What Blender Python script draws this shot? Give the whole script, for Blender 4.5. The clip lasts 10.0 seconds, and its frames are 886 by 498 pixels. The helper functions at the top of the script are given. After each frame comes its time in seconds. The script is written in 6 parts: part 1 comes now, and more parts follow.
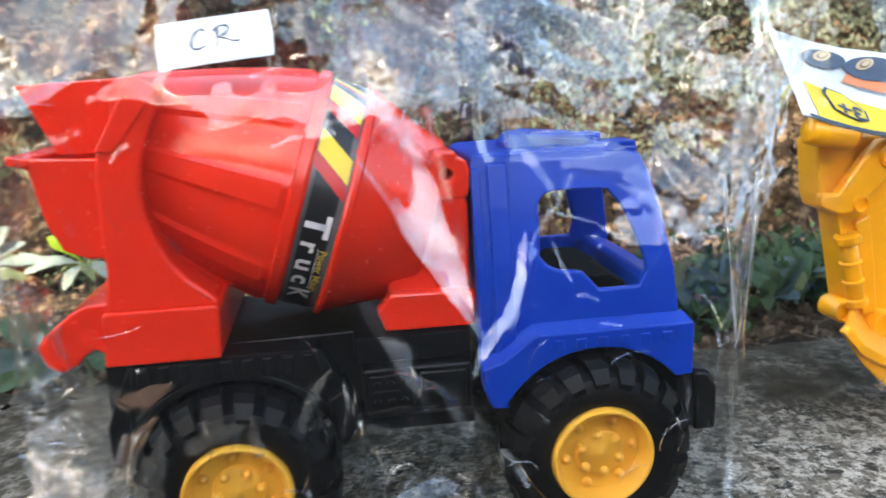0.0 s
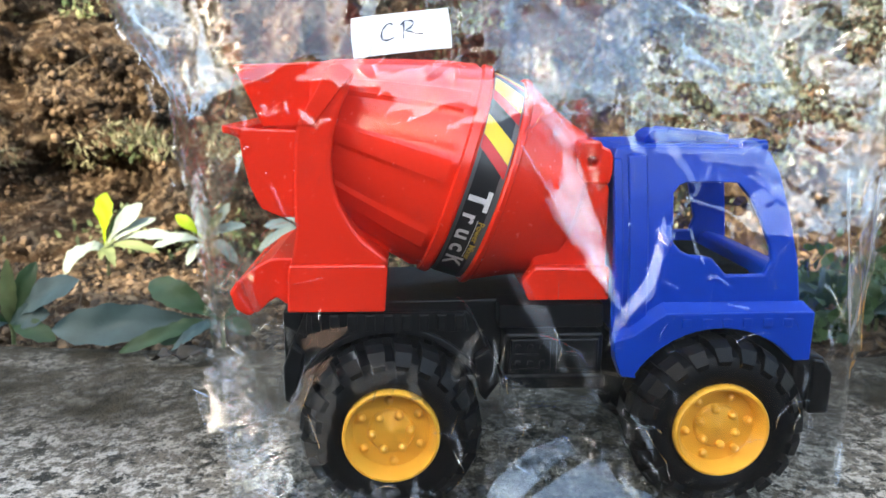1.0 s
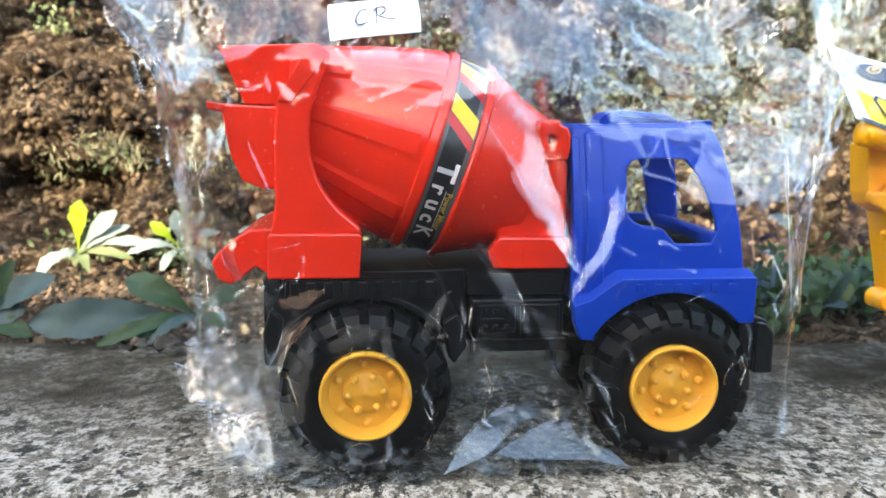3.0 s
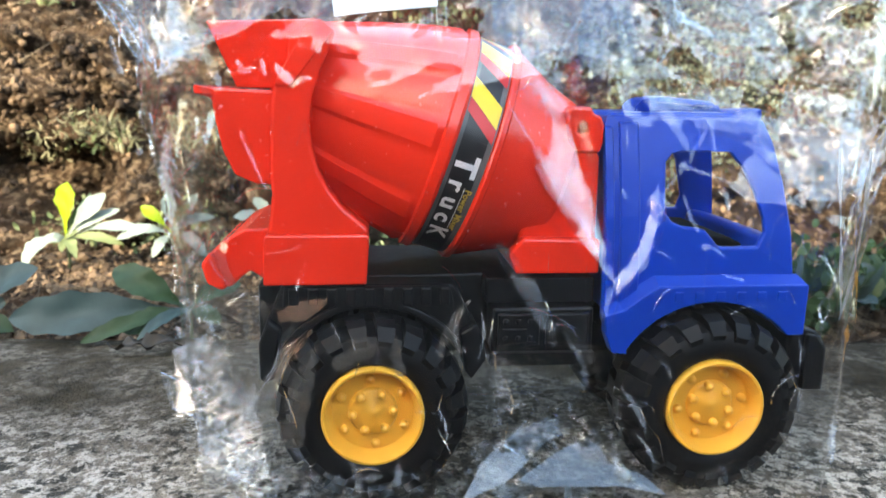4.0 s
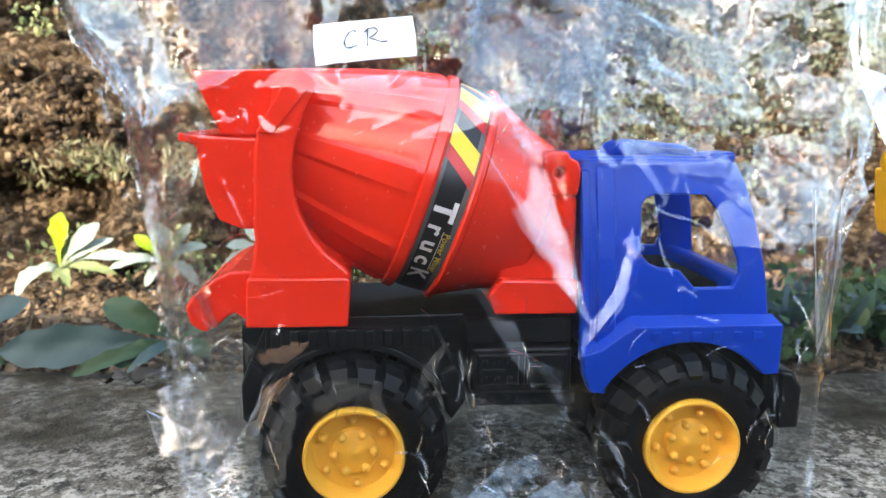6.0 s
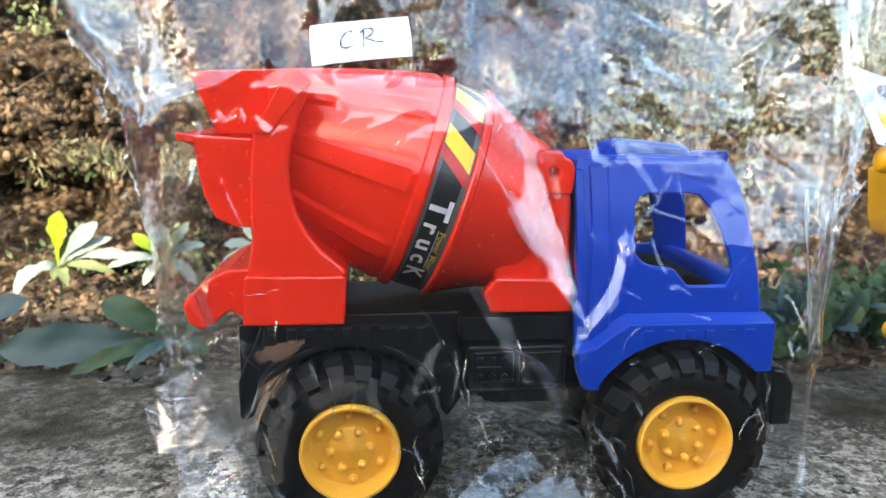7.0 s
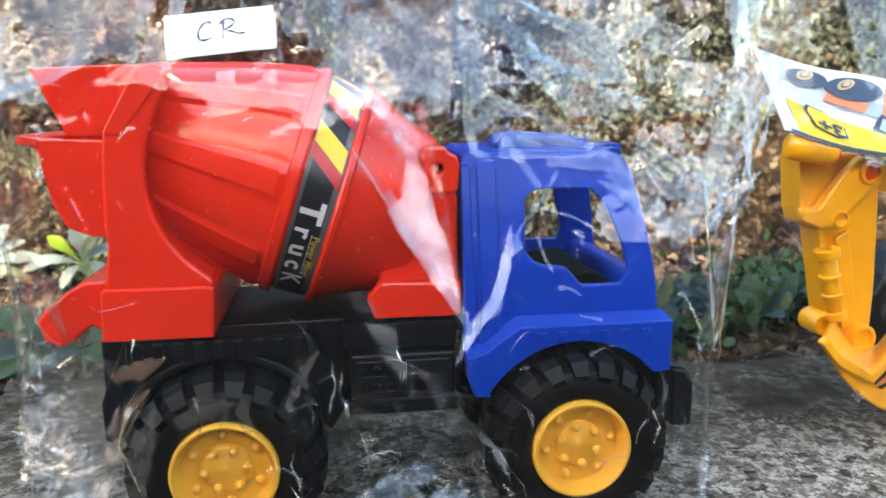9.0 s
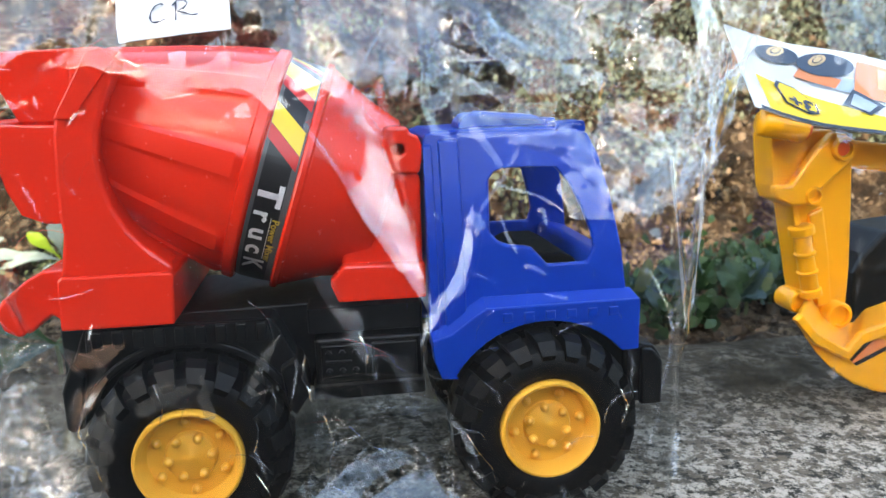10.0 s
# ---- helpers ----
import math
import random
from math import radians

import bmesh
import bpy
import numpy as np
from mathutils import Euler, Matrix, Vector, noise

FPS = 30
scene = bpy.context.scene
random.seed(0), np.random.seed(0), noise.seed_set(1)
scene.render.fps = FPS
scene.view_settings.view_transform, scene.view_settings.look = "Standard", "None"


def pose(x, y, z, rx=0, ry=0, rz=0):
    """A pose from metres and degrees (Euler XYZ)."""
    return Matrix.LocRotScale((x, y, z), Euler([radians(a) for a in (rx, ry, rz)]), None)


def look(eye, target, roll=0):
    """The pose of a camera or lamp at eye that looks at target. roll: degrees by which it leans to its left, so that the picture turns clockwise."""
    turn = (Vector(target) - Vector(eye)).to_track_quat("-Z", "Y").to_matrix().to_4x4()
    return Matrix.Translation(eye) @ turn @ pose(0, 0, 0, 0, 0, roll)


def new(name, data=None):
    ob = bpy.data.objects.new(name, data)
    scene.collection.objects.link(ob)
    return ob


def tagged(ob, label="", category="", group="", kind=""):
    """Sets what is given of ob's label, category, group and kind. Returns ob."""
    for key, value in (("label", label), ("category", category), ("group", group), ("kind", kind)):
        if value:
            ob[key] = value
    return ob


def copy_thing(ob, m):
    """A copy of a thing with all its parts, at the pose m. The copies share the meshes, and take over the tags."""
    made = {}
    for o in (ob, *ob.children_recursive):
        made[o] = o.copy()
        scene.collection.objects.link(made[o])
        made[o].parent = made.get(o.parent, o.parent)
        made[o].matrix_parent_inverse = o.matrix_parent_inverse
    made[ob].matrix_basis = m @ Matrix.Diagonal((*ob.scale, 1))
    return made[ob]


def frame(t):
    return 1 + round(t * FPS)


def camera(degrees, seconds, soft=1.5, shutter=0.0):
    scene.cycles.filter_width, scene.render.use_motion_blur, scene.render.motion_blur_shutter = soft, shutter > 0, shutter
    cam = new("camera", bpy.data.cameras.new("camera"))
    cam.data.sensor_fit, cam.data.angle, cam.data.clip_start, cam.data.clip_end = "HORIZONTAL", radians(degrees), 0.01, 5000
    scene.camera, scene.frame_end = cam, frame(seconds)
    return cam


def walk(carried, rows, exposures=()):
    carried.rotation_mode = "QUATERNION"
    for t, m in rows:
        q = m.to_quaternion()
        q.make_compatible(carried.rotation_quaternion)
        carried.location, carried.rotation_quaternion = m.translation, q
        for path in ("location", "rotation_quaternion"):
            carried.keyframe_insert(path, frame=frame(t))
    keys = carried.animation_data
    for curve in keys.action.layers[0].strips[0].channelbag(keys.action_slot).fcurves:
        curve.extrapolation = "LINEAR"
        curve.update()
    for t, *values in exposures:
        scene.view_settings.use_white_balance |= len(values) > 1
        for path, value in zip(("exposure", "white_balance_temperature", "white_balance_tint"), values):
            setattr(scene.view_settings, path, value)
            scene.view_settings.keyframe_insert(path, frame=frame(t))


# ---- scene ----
cam = camera(60.8, 10.0, shutter=0.4)
cam.data.dof.use_dof, cam.data.dof.focus_distance, cam.data.dof.aperture_fstop = True, 0.268, 21.0
PATH = [
    (0, (0.046, -0.221, 0.164), (0.313, 1.709, -0.292), -2.2),
    (0.5, (0.031, -0.245, 0.164), (0.168, 1.704, -0.263), -0.9),
    (1, (0.014, -0.249, 0.158), (0.113, 1.704, -0.263), 0.3),
    (1.5, (0.011, -0.256, 0.151), (0.184, 1.692, -0.263), 1.5),
    (2, (0.007, -0.271, 0.148), (0.18, 1.683, -0.24), 1.9),
    (2.5, (0.012, -0.276, 0.143), (0.194, 1.68, -0.231), 1.3),
    (2.7, (0.014, -0.277, 0.141), (0.189, 1.687, -0.192), 0.5),
    (3.8, (0.007, -0.241, 0.138), (0.188, 1.712, -0.254), 0.5),
    (4, (0.009, -0.239, 0.143), (0.192, 1.711, -0.259), 0.8),
    (4.5, (0.009, -0.239, 0.15), (0.188, 1.725, -0.183), 1.4),
    (5, (0.013, -0.24, 0.156), (0.196, 1.727, -0.157), 1.0),
    (5.5, (0.015, -0.242, 0.154), (0.206, 1.721, -0.181), 1.0),
    (6, (0.015, -0.243, 0.152), (0.202, 1.717, -0.201), 0.7),
    (7.5, (0.018, -0.247, 0.153), (0.215, 1.71, -0.205), 0.8),
    (8, (0.027, -0.248, 0.154), (0.255, 1.704, -0.217), 0.5),
    (8.5, (0.033, -0.237, 0.152), (0.285, 1.711, -0.223), 0.1),
    (9, (0.047, -0.233, 0.155), (0.324, 1.709, -0.235), -0.3),
    (9.5, (0.055, -0.234, 0.152), (0.338, 1.706, -0.245), -1.0),
    (10, (0.058, -0.233, 0.15), (0.345, 1.705, -0.255), -1.4),
]
walk(cam, [(t, look(eye, target, roll)) for t, eye, target, roll in PATH],
     exposures=((0.0, 3.29, 7400, 3), (1.5, 3.45, 7400, 3), (2.5, 3.47, 7400, 3), (5.0, 3.49, 7400, 3), (7.5, 3.37, 7400, 3), (8.5, 3.31, 7400, 3), (10.0, 3.31, 7400, 3)))

# ---------------- world and light ----------------
SUN_EL, SUN_AZ = 30.0, 35.0      # degrees up; degrees from straight behind the camera towards its left
sun_dir = Vector((-math.sin(radians(SUN_AZ)) * math.cos(radians(SUN_EL)),
                  -math.cos(radians(SUN_AZ)) * math.cos(radians(SUN_EL)), math.sin(radians(SUN_EL))))
world = bpy.data.worlds.new("world")
scene.world = world
world.use_nodes = True
wn = world.node_tree
sky = wn.nodes.new("ShaderNodeTexSky")
sky.sky_type = "NISHITA"
sky.sun_disc = False
sky.dust_density = 1.8
sky.sun_elevation = radians(SUN_EL)
sky.sun_rotation = math.atan2(sun_dir.x, sun_dir.y)
wn.nodes["Background"].inputs["Strength"].default_value = 0.15
wn.links.new(sky.outputs["Color"], wn.nodes["Background"].inputs["Color"])
sun_data = bpy.data.lights.new("sun", "SUN")
sun_data.energy, sun_data.angle, sun_data.color = 2.2, radians(0.5), (1.0, 0.93, 0.82)
sun = new("sun", sun_data)
sun.matrix_world = look(sun_dir * 5, (0, 0, 0))


# ---------------- materials ----------------
class Mat:
    """A principled material with a few helpers to hang textures on it."""

    def __init__(self, name, base, rough=0.5, **more):
        self.m = bpy.data.materials.new(name)
        self.m.use_nodes = True
        self.t = self.m.node_tree
        self.b = self.t.nodes["Principled BSDF"]
        self.b.inputs["Base Color"].default_value = (*base, 1)
        self.b.inputs["Roughness"].default_value = rough
        for key, value in more.items():
            self.b.inputs[key.replace("_", " ")].default_value = value
        self.co = self.t.nodes.new("ShaderNodeTexCoord").outputs["Object"]

    def node(self, kind, **inputs):
        n = self.t.nodes.new(kind)
        for key, value in inputs.items():
            if hasattr(value, "is_linked"):
                self.t.links.new(value, n.inputs[key])
            else:
                n.inputs[key].default_value = value
        return n

    def noise(self, scale, detail=4.0, rough=0.55, distort=0.0):
        n = self.node("ShaderNodeTexNoise", Vector=self.co, Scale=scale, Detail=detail, Roughness=rough, Distortion=distort)
        return n.outputs["Fac"]

    def ramp(self, fac, *stops):
        n = self.node("ShaderNodeValToRGB", Fac=fac)
        e = n.color_ramp.elements
        while len(e) < len(stops):
            e.new(0.5)
        for el, (p, c) in zip(e, stops):
            el.position, el.color = p, (*c, 1)
        return n.outputs["Color"]

    def mix(self, fac, a, b, kind="MIX"):
        n = self.t.nodes.new("ShaderNodeMix")
        n.data_type, n.blend_type = "RGBA", kind
        for sock, value in ((n.inputs[0], fac), (n.inputs[6], a), (n.inputs[7], b)):
            if hasattr(value, "is_linked"):
                self.t.links.new(value, sock)
            else:
                sock.default_value = value if not isinstance(value, tuple) else (*value, 1)
        return n.outputs[2]

    def put(self, sock, value):
        self.t.links.new(value, self.b.inputs[sock])
        return self

    def bump(self, height, strength=0.3, distance=0.001):
        n = self.node("ShaderNodeBump", Height=height, Strength=strength, Distance=distance)
        self.t.links.new(n.outputs["Normal"], self.b.inputs["Normal"])
        return self


def plastic(name, base, rough=0.32, vary=0.10, bump=0.008, **more):
    k = Mat(name, base, rough, **more)
    n = k.noise(60, 5)
    dark = tuple(c * (1 - vary) for c in base)
    k.put("Base Color", k.ramp(n, (0.3, dark), (0.7, base)))
    r = k.ramp(k.noise(420, 3), (0.3, (rough * 0.92,) * 3), (0.75, (min(1, rough * 1.12),) * 3))
    k.put("Roughness", r)
    k.bump(k.noise(260, 4), bump, 0.0006)
    return k.m


RED = plastic("red_plastic", (0.75, 0.025, 0.010), 0.25, vary=0.03)
BLUE = plastic("blue_plastic", (0.0002, 0.034, 0.335), 0.30, vary=0.04, Specular_IOR_Level=0.24)
BLACK = plastic("black_plastic", (0.0026, 0.0026, 0.0035), 0.40, Specular_IOR_Level=0.28)
RUBBER = plastic("black_tyre_plastic", (0.0030, 0.0030, 0.0038), 0.46, bump=0.14, Specular_IOR_Level=0.18)
MATTE = plastic("matte_black_plastic", (0.004, 0.004, 0.0045), 0.85, Specular_IOR_Level=0.08)
YELLOW = plastic("yellow_wheel_plastic", (0.80, 0.40, 0.045), 0.34, vary=0.04)
ORANGE = plastic("yellow_orange_plastic", (0.90, 0.38, 0.010), 0.32)
WHITE = plastic("white_paper", (0.70, 0.70, 0.71), 0.75, 0.05)
# mid grey for the header card and its cells
HEADER_GREY = plastic("grey_header_card", (0.36, 0.335, 0.32), 0.75, 0.08)
INK = plastic("blue_grey_ink", (0.05, 0.055, 0.09), 0.7)
ST_BLACK = plastic("sticker_black", (0.012, 0.011, 0.013), 0.3)
ST_GREY = plastic("sticker_grey", (0.11, 0.105, 0.105), 0.32)
ST_WHITE = plastic("sticker_white", (0.72, 0.70, 0.70), 0.32)
ST_GOLD = plastic("sticker_gold", (0.52, 0.36, 0.06), 0.32)
ST_YELLOW = plastic("sticker_yellow", (0.80, 0.56, 0.03), 0.3)
ST_RED = plastic("sticker_red", (0.55, 0.02, 0.02), 0.3)
CARD_YELLOW = plastic("card_yellow", (0.85, 0.60, 0.02), 0.4)
PIN = plastic("orange_red_plastic", (0.75, 0.085, 0.008), 0.4)
CARD_ORANGE = plastic("card_orange", (0.75, 0.22, 0.07), 0.4)
CARD_DARK = plastic("card_dark", (0.03, 0.045, 0.08), 0.4)
CARD_TAN = plastic("card_tan", (0.62, 0.42, 0.22), 0.4)
CARD_GREY = plastic("card_grey", (0.38, 0.46, 0.55), 0.4)


def film(name, gloss, rough, haze, scale, strength, most=0.55, layers=1, tone=(0.85, 0.87, 0.9)):
    """Thin clear wrapping film: mostly see-through, with the sheen of both its faces and a fine wrinkle."""
    k = Mat(name, (1, 1, 1))
    k.t.nodes.remove(k.b)
    out = k.t.nodes["Material Output"]
    clear = k.t.nodes.new("ShaderNodeBsdfTransparent")
    clear.inputs["Color"].default_value = (0.965 ** layers, 0.968 ** layers, 0.970 ** layers, 1)
    fine = k.noise(scale, 3, 0.5, 0.4)
    coarse = k.noise(scale * 0.25, 2, 0.5, 0.2)
    h = k.node("ShaderNodeMath", **{})
    h.operation = "ADD"
    k.t.links.new(fine, h.inputs[0])
    k.t.links.new(coarse, h.inputs[1])
    bump = k.node("ShaderNodeBump", Height=h.outputs[0], Strength=strength, Distance=0.0012)
    shine = k.node("ShaderNodeBsdfGlossy", Roughness=rough, Normal=bump.outputs["Normal"])
    shine.inputs["Color"].default_value = (1, 1, 1, 1)
    fres = k.node("ShaderNodeFresnel", IOR=1.5, Normal=bump.outputs["Normal"])
    amount = k.node("ShaderNodeMath")
    amount.operation = "MULTIPLY_ADD"
    k.t.links.new(fres.outputs[0], amount.inputs[0])
    amount.inputs[1].default_value, amount.inputs[2].default_value = gloss, 0.0
    amount.use_clamp = True
    cap = k.node("ShaderNodeMath")
    cap.operation = "MINIMUM"
    k.t.links.new(amount.outputs[0], cap.inputs[0])
    cap.inputs[1].default_value = most
    white = k.node("ShaderNodeBsdfDiffuse")
    white.inputs["Color"].default_value = (*tone, 1)
    m1 = k.t.nodes.new("ShaderNodeMixShader")
    m1.inputs[0].default_value = haze
    k.t.links.new(clear.outputs[0], m1.inputs[1])
    k.t.links.new(white.outputs[0], m1.inputs[2])
    m2 = k.t.nodes.new("ShaderNodeMixShader")
    k.t.links.new(cap.outputs[0], m2.inputs[0])
    k.t.links.new(m1.outputs[0], m2.inputs[1])
    k.t.links.new(shine.outputs[0], m2.inputs[2])
    k.t.links.new(m2.outputs[0], out.inputs["Surface"])
    return k.m


FILM = film("clear_film", 1.30, 0.05, 0.0030, 110, 0.045, 0.32)
THIN = film("thin_folded_film", 0.50, 0.05, 0.012, 130, 0.06, 0.12, 3)
DOUBLE = film("wide_folded_film", 1.15, 0.05, 0.006, 130, 0.05, 0.28)
GUSSET = film("layered_film", 1.5, 0.05, 0.020, 110, 0.08, 0.28)
FOLDED = film("doubled_film", 1.7, 0.05, 0.006, 130, 0.06, 0.22)
SLACK = film("slack_film", 2.2, 0.07, 0.004, 160, 0.12, 0.4, 9)
# the next two carry warm reflections as a tan and a brown haze colour
TAN_SHEEN = film("tan_sheen_film", 2.2, 0.07, 0.045, 160, 0.10, 0.16, 3, (0.85, 0.76, 0.68))
BROWN_SHEEN = film("brown_sheen_film", 1.5, 0.07, 0.11, 160, 0.10, 0.12, 3, (0.70, 0.40, 0.25))
# tinted as fourteen layers to paint in shade under the truck
UNDERSHADE = film("undershade_film", 0.7, 0.08, 0.004, 160, 0.2, 0.2, 14)
CRINKLE = film("crinkled_film", 1.5, 0.06, 0.004, 160, 0.12, 0.30)
FLAP = film("folded_film", 2.4, 0.06, 0.10, 160, 0.15)
CREASE = film("creased_film", 2.0, 0.10, 0.05, 400, 0.3)
TWIST = film("twisted_film", 1.6, 0.09, 0.30, 300, 0.5, 0.5)
WELD = film("welded_film", 2.2, 0.12, 0.16, 300, 0.3)
MILKY = film("milky_film", 1.1, 0.07, 0.022, 160, 0.12, 0.20, 2)
SEAL = film("crimped_film", 1.6, 0.22, 0.24, 300, 0.2)


def concrete():
    k = Mat("weathered_concrete", (0.3, 0.29, 0.27), 0.95, Specular_IOR_Level=0.12)
    base = k.ramp(k.noise(16, 6, 0.6), (0.3, (0.058, 0.048, 0.034)), (0.62, (0.160, 0.130, 0.098)))
    pale = k.mix(k.ramp(k.noise(170, 8, 0.78), (0.465, (0, 0, 0)), (0.55, (1, 1, 1))), base, (0.400, 0.345, 0.285))
    spots = k.mix(k.ramp(k.noise(120, 8, 0.76, 0.2), (0.535, (0, 0, 0)), (0.575, (1, 1, 1))), pale, (0.028, 0.025, 0.019))
    grains = k.mix(k.ramp(k.noise(420, 3), (0.53, (0, 0, 0)), (0.70, (1, 1, 1))), spots, (0.035, 0.034, 0.032))
    # earth and moss drifted in from the planted side
    sep = k.node("ShaderNodeSeparateXYZ", Vector=k.co)
    far = k.node("ShaderNodeMapRange", Value=sep.outputs["Y"])
    far.inputs["From Min"].default_value, far.inputs["From Max"].default_value = 0.030, 0.100
    wob = k.node("ShaderNodeMath")
    wob.operation = "MULTIPLY"
    k.t.links.new(far.outputs[0], wob.inputs[0])
    k.t.links.new(k.ramp(k.noise(32, 5), (0.3, (0.55,) * 3), (0.6, (1, 1, 1))), wob.inputs[1])
    dirt = k.ramp(k.noise(90, 5), (0.3, (0.016, 0.012, 0.007)), (0.7, (0.046, 0.035, 0.021)))
    topside = k.mix(wob.outputs[0], grains, dirt)
    # dark algae stains running down the front face
    down = k.node("ShaderNodeMapRange", Value=sep.outputs["Z"])
    down.inputs["From Min"].default_value, down.inputs["From Max"].default_value = -0.0045, -0.0090
    stain = k.node("ShaderNodeMath")
    stain.operation = "MULTIPLY"
    k.t.links.new(down.outputs[0], stain.inputs[0])
    k.t.links.new(k.ramp(k.noise(70, 7, 0.7), (0.36, (0.25,) * 3), (0.56, (0.92,) * 3)), stain.inputs[1])
    k.put("Base Color", k.mix(stain.outputs[0], topside, (0.020, 0.021, 0.017)))
    hh = k.node("ShaderNodeMath")
    hh.operation = "ADD"
    k.t.links.new(k.noise(140, 7, 0.7), hh.inputs[0])
    k.t.links.new(k.noise(600, 3), hh.inputs[1])
    k.bump(hh.outputs[0], 0.8, 0.0022)
    return k.m


def soil():
    k = Mat("dry_brown_soil", (0.16, 0.10, 0.06), 0.97, Specular_IOR_Level=0.1)
    a = k.ramp(k.noise(22, 8, 0.68), (0.38, (0.012, 0.008, 0.005)), (0.55, (0.078, 0.045, 0.025)), (0.74, (0.20, 0.13, 0.078)))
    b = k.mix(k.ramp(k.noise(75, 6, 0.7), (0.50, (0, 0, 0)), (0.62, (1, 1, 1))), a, (0.31, 0.215, 0.135))
    # dark patches paint in shaded hollows along with darker earth
    dark_hollows = k.mix(k.ramp(k.noise(15, 5, 0.62, 0.6), (0.52, (0, 0, 0)), (0.62, (0.85,) * 3)), b, (0.018, 0.012, 0.008))
    k.put("Base Color", dark_hollows)
    rough = k.node("ShaderNodeMath")
    rough.operation = "ADD"
    k.t.links.new(k.noise(55, 6, 0.7), rough.inputs[0])
    k.t.links.new(k.noise(190, 9, 0.78), rough.inputs[1])
    k.bump(rough.outputs[0], 1.0, 0.022)
    return k.m


def varied(name, low, high, rough=0.6, translucent=0.0, scale=60):
    """Leaf, twig or clod stuff: colour by piece, with blotches."""
    k = Mat(name, low, rough, Specular_IOR_Level=0.25)
    geo = k.t.nodes.new("ShaderNodeNewGeometry")
    c = k.mix(geo.outputs["Random Per Island"], low, high)
    dark = k.mix(k.ramp(k.noise(scale, 4), (0.35, (0.35,) * 3), (0.65, (0, 0, 0))), c, tuple(v * 0.45 for v in low))
    k.put("Base Color", dark)
    k.bump(k.noise(scale * 4, 3), 0.25, 0.001)
    if translucent:
        k.b.inputs["Transmission Weight"].default_value = 0.0
        tr = k.node("ShaderNodeBsdfTranslucent", Color=dark)
        m = k.t.nodes.new("ShaderNodeMixShader")
        m.inputs[0].default_value = translucent
        k.t.links.new(k.b.outputs[0], m.inputs[1])
        k.t.links.new(tr.outputs[0], m.inputs[2])
        k.t.links.new(m.outputs[0], k.t.nodes["Material Output"].inputs["Surface"])
    return k.m


CONCRETE = concrete()
SOIL = soil()
CLOD = varied("clods", (0.014, 0.009, 0.006), (0.17, 0.108, 0.064), 0.95, 0.0, 30)
LITTER = varied("dry_litter", (0.04, 0.020, 0.010), (0.23, 0.155, 0.09), 0.8, 0.15)
TWIG = varied("dry_twig", (0.04, 0.028, 0.018), (0.20, 0.15, 0.10), 0.9)
WEED = varied("weed_green", (0.05, 0.07, 0.022), (0.28, 0.30, 0.14), 0.6, 0.25)
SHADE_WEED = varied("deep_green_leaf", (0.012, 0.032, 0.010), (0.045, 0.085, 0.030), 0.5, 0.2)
SAGE = varied("sage_leaf", (0.032, 0.038, 0.020), (0.145, 0.150, 0.100), 0.65, 0.2)
GRASS = varied("pale_dry_grass", (0.07, 0.068, 0.030), (0.28, 0.25, 0.15), 0.7, 0.25)
LEAF_BLUE = varied("blue_green_leaf", (0.027, 0.050, 0.048), (0.042, 0.068, 0.062), 0.5, 0.1, 60)
LEAF_LIME = varied("lime_leaf", (0.22, 0.33, 0.012), (0.32, 0.42, 0.02), 0.5, 0.45, 40)
LEAF_PALE = varied("pale_leaf", (0.16, 0.195, 0.165), (0.28, 0.31, 0.265), 0.55, 0.2, 70)
LEAF_DEAD = varied("dead_leaf", (0.030, 0.025, 0.020), (0.05, 0.041, 0.032), 0.85, 0.0, 40)
# kept dark so the added yard wall reflects little in the film
SHADE_WALL = varied("dark_shade_wall", (0.035, 0.028, 0.022), (0.05, 0.04, 0.03), 0.85, 0.0, 6)


# ---------------- mesh helpers ----------------
def thing(name, label, category, at=(0, 0, 0), group="", kind=""):
    ob = new(name)
    ob.location = at
    return tagged(ob, label, category, group, kind)


def link_mesh(name, bm, material, parent=None, label="", smooth=None, bevel=0.0, segs=2):
    me = bpy.data.meshes.new(name)
    bm.normal_update()
    bm.to_mesh(me)
    bm.free()
    me.materials.append(material)
    ob = new(name, me)
    if parent is not None:
        ob.parent = parent
    if smooth is not None:
        for p in me.polygons:
            p.use_smooth = True
        if smooth < 180:
            me.set_sharp_from_angle(angle=radians(smooth))
    if bevel:
        mod = ob.modifiers.new("bevel", "BEVEL")
        mod.width, mod.segments, mod.limit_method, mod.angle_limit = bevel, segs, "ANGLE", radians(35)
        mod.harden_normals = False
    if label:
        ob["label"] = label
    return ob


def part(name, bm, material, parent, label="", smooth=None, bevel=0.0, segs=2):
    return link_mesh(name, bm, material, parent, label, smooth, bevel, segs)


def plate(bm, outer, holes, y0, y1):
    """A prism along y from an outline in (x, z), with holes through it."""
    edges = []
    for loop in (outer, *holes):
        vs = [bm.verts.new((x, y0, z)) for x, z in loop]
        edges += [bm.edges.new((vs[i], vs[(i + 1) % len(vs)])) for i in range(len(vs))]
    made = bmesh.ops.triangle_fill(bm, use_beauty=True, use_dissolve=False, edges=edges)
    faces = [f for f in made["geom"] if isinstance(f, bmesh.types.BMFace)]
    ext = bmesh.ops.extrude_face_region(bm, geom=faces)
    vs = [v for v in ext["geom"] if isinstance(v, bmesh.types.BMVert)]
    bmesh.ops.translate(bm, verts=vs, vec=(0, y1 - y0, 0))
    bmesh.ops.recalc_face_normals(bm, faces=bm.faces)
    return bm


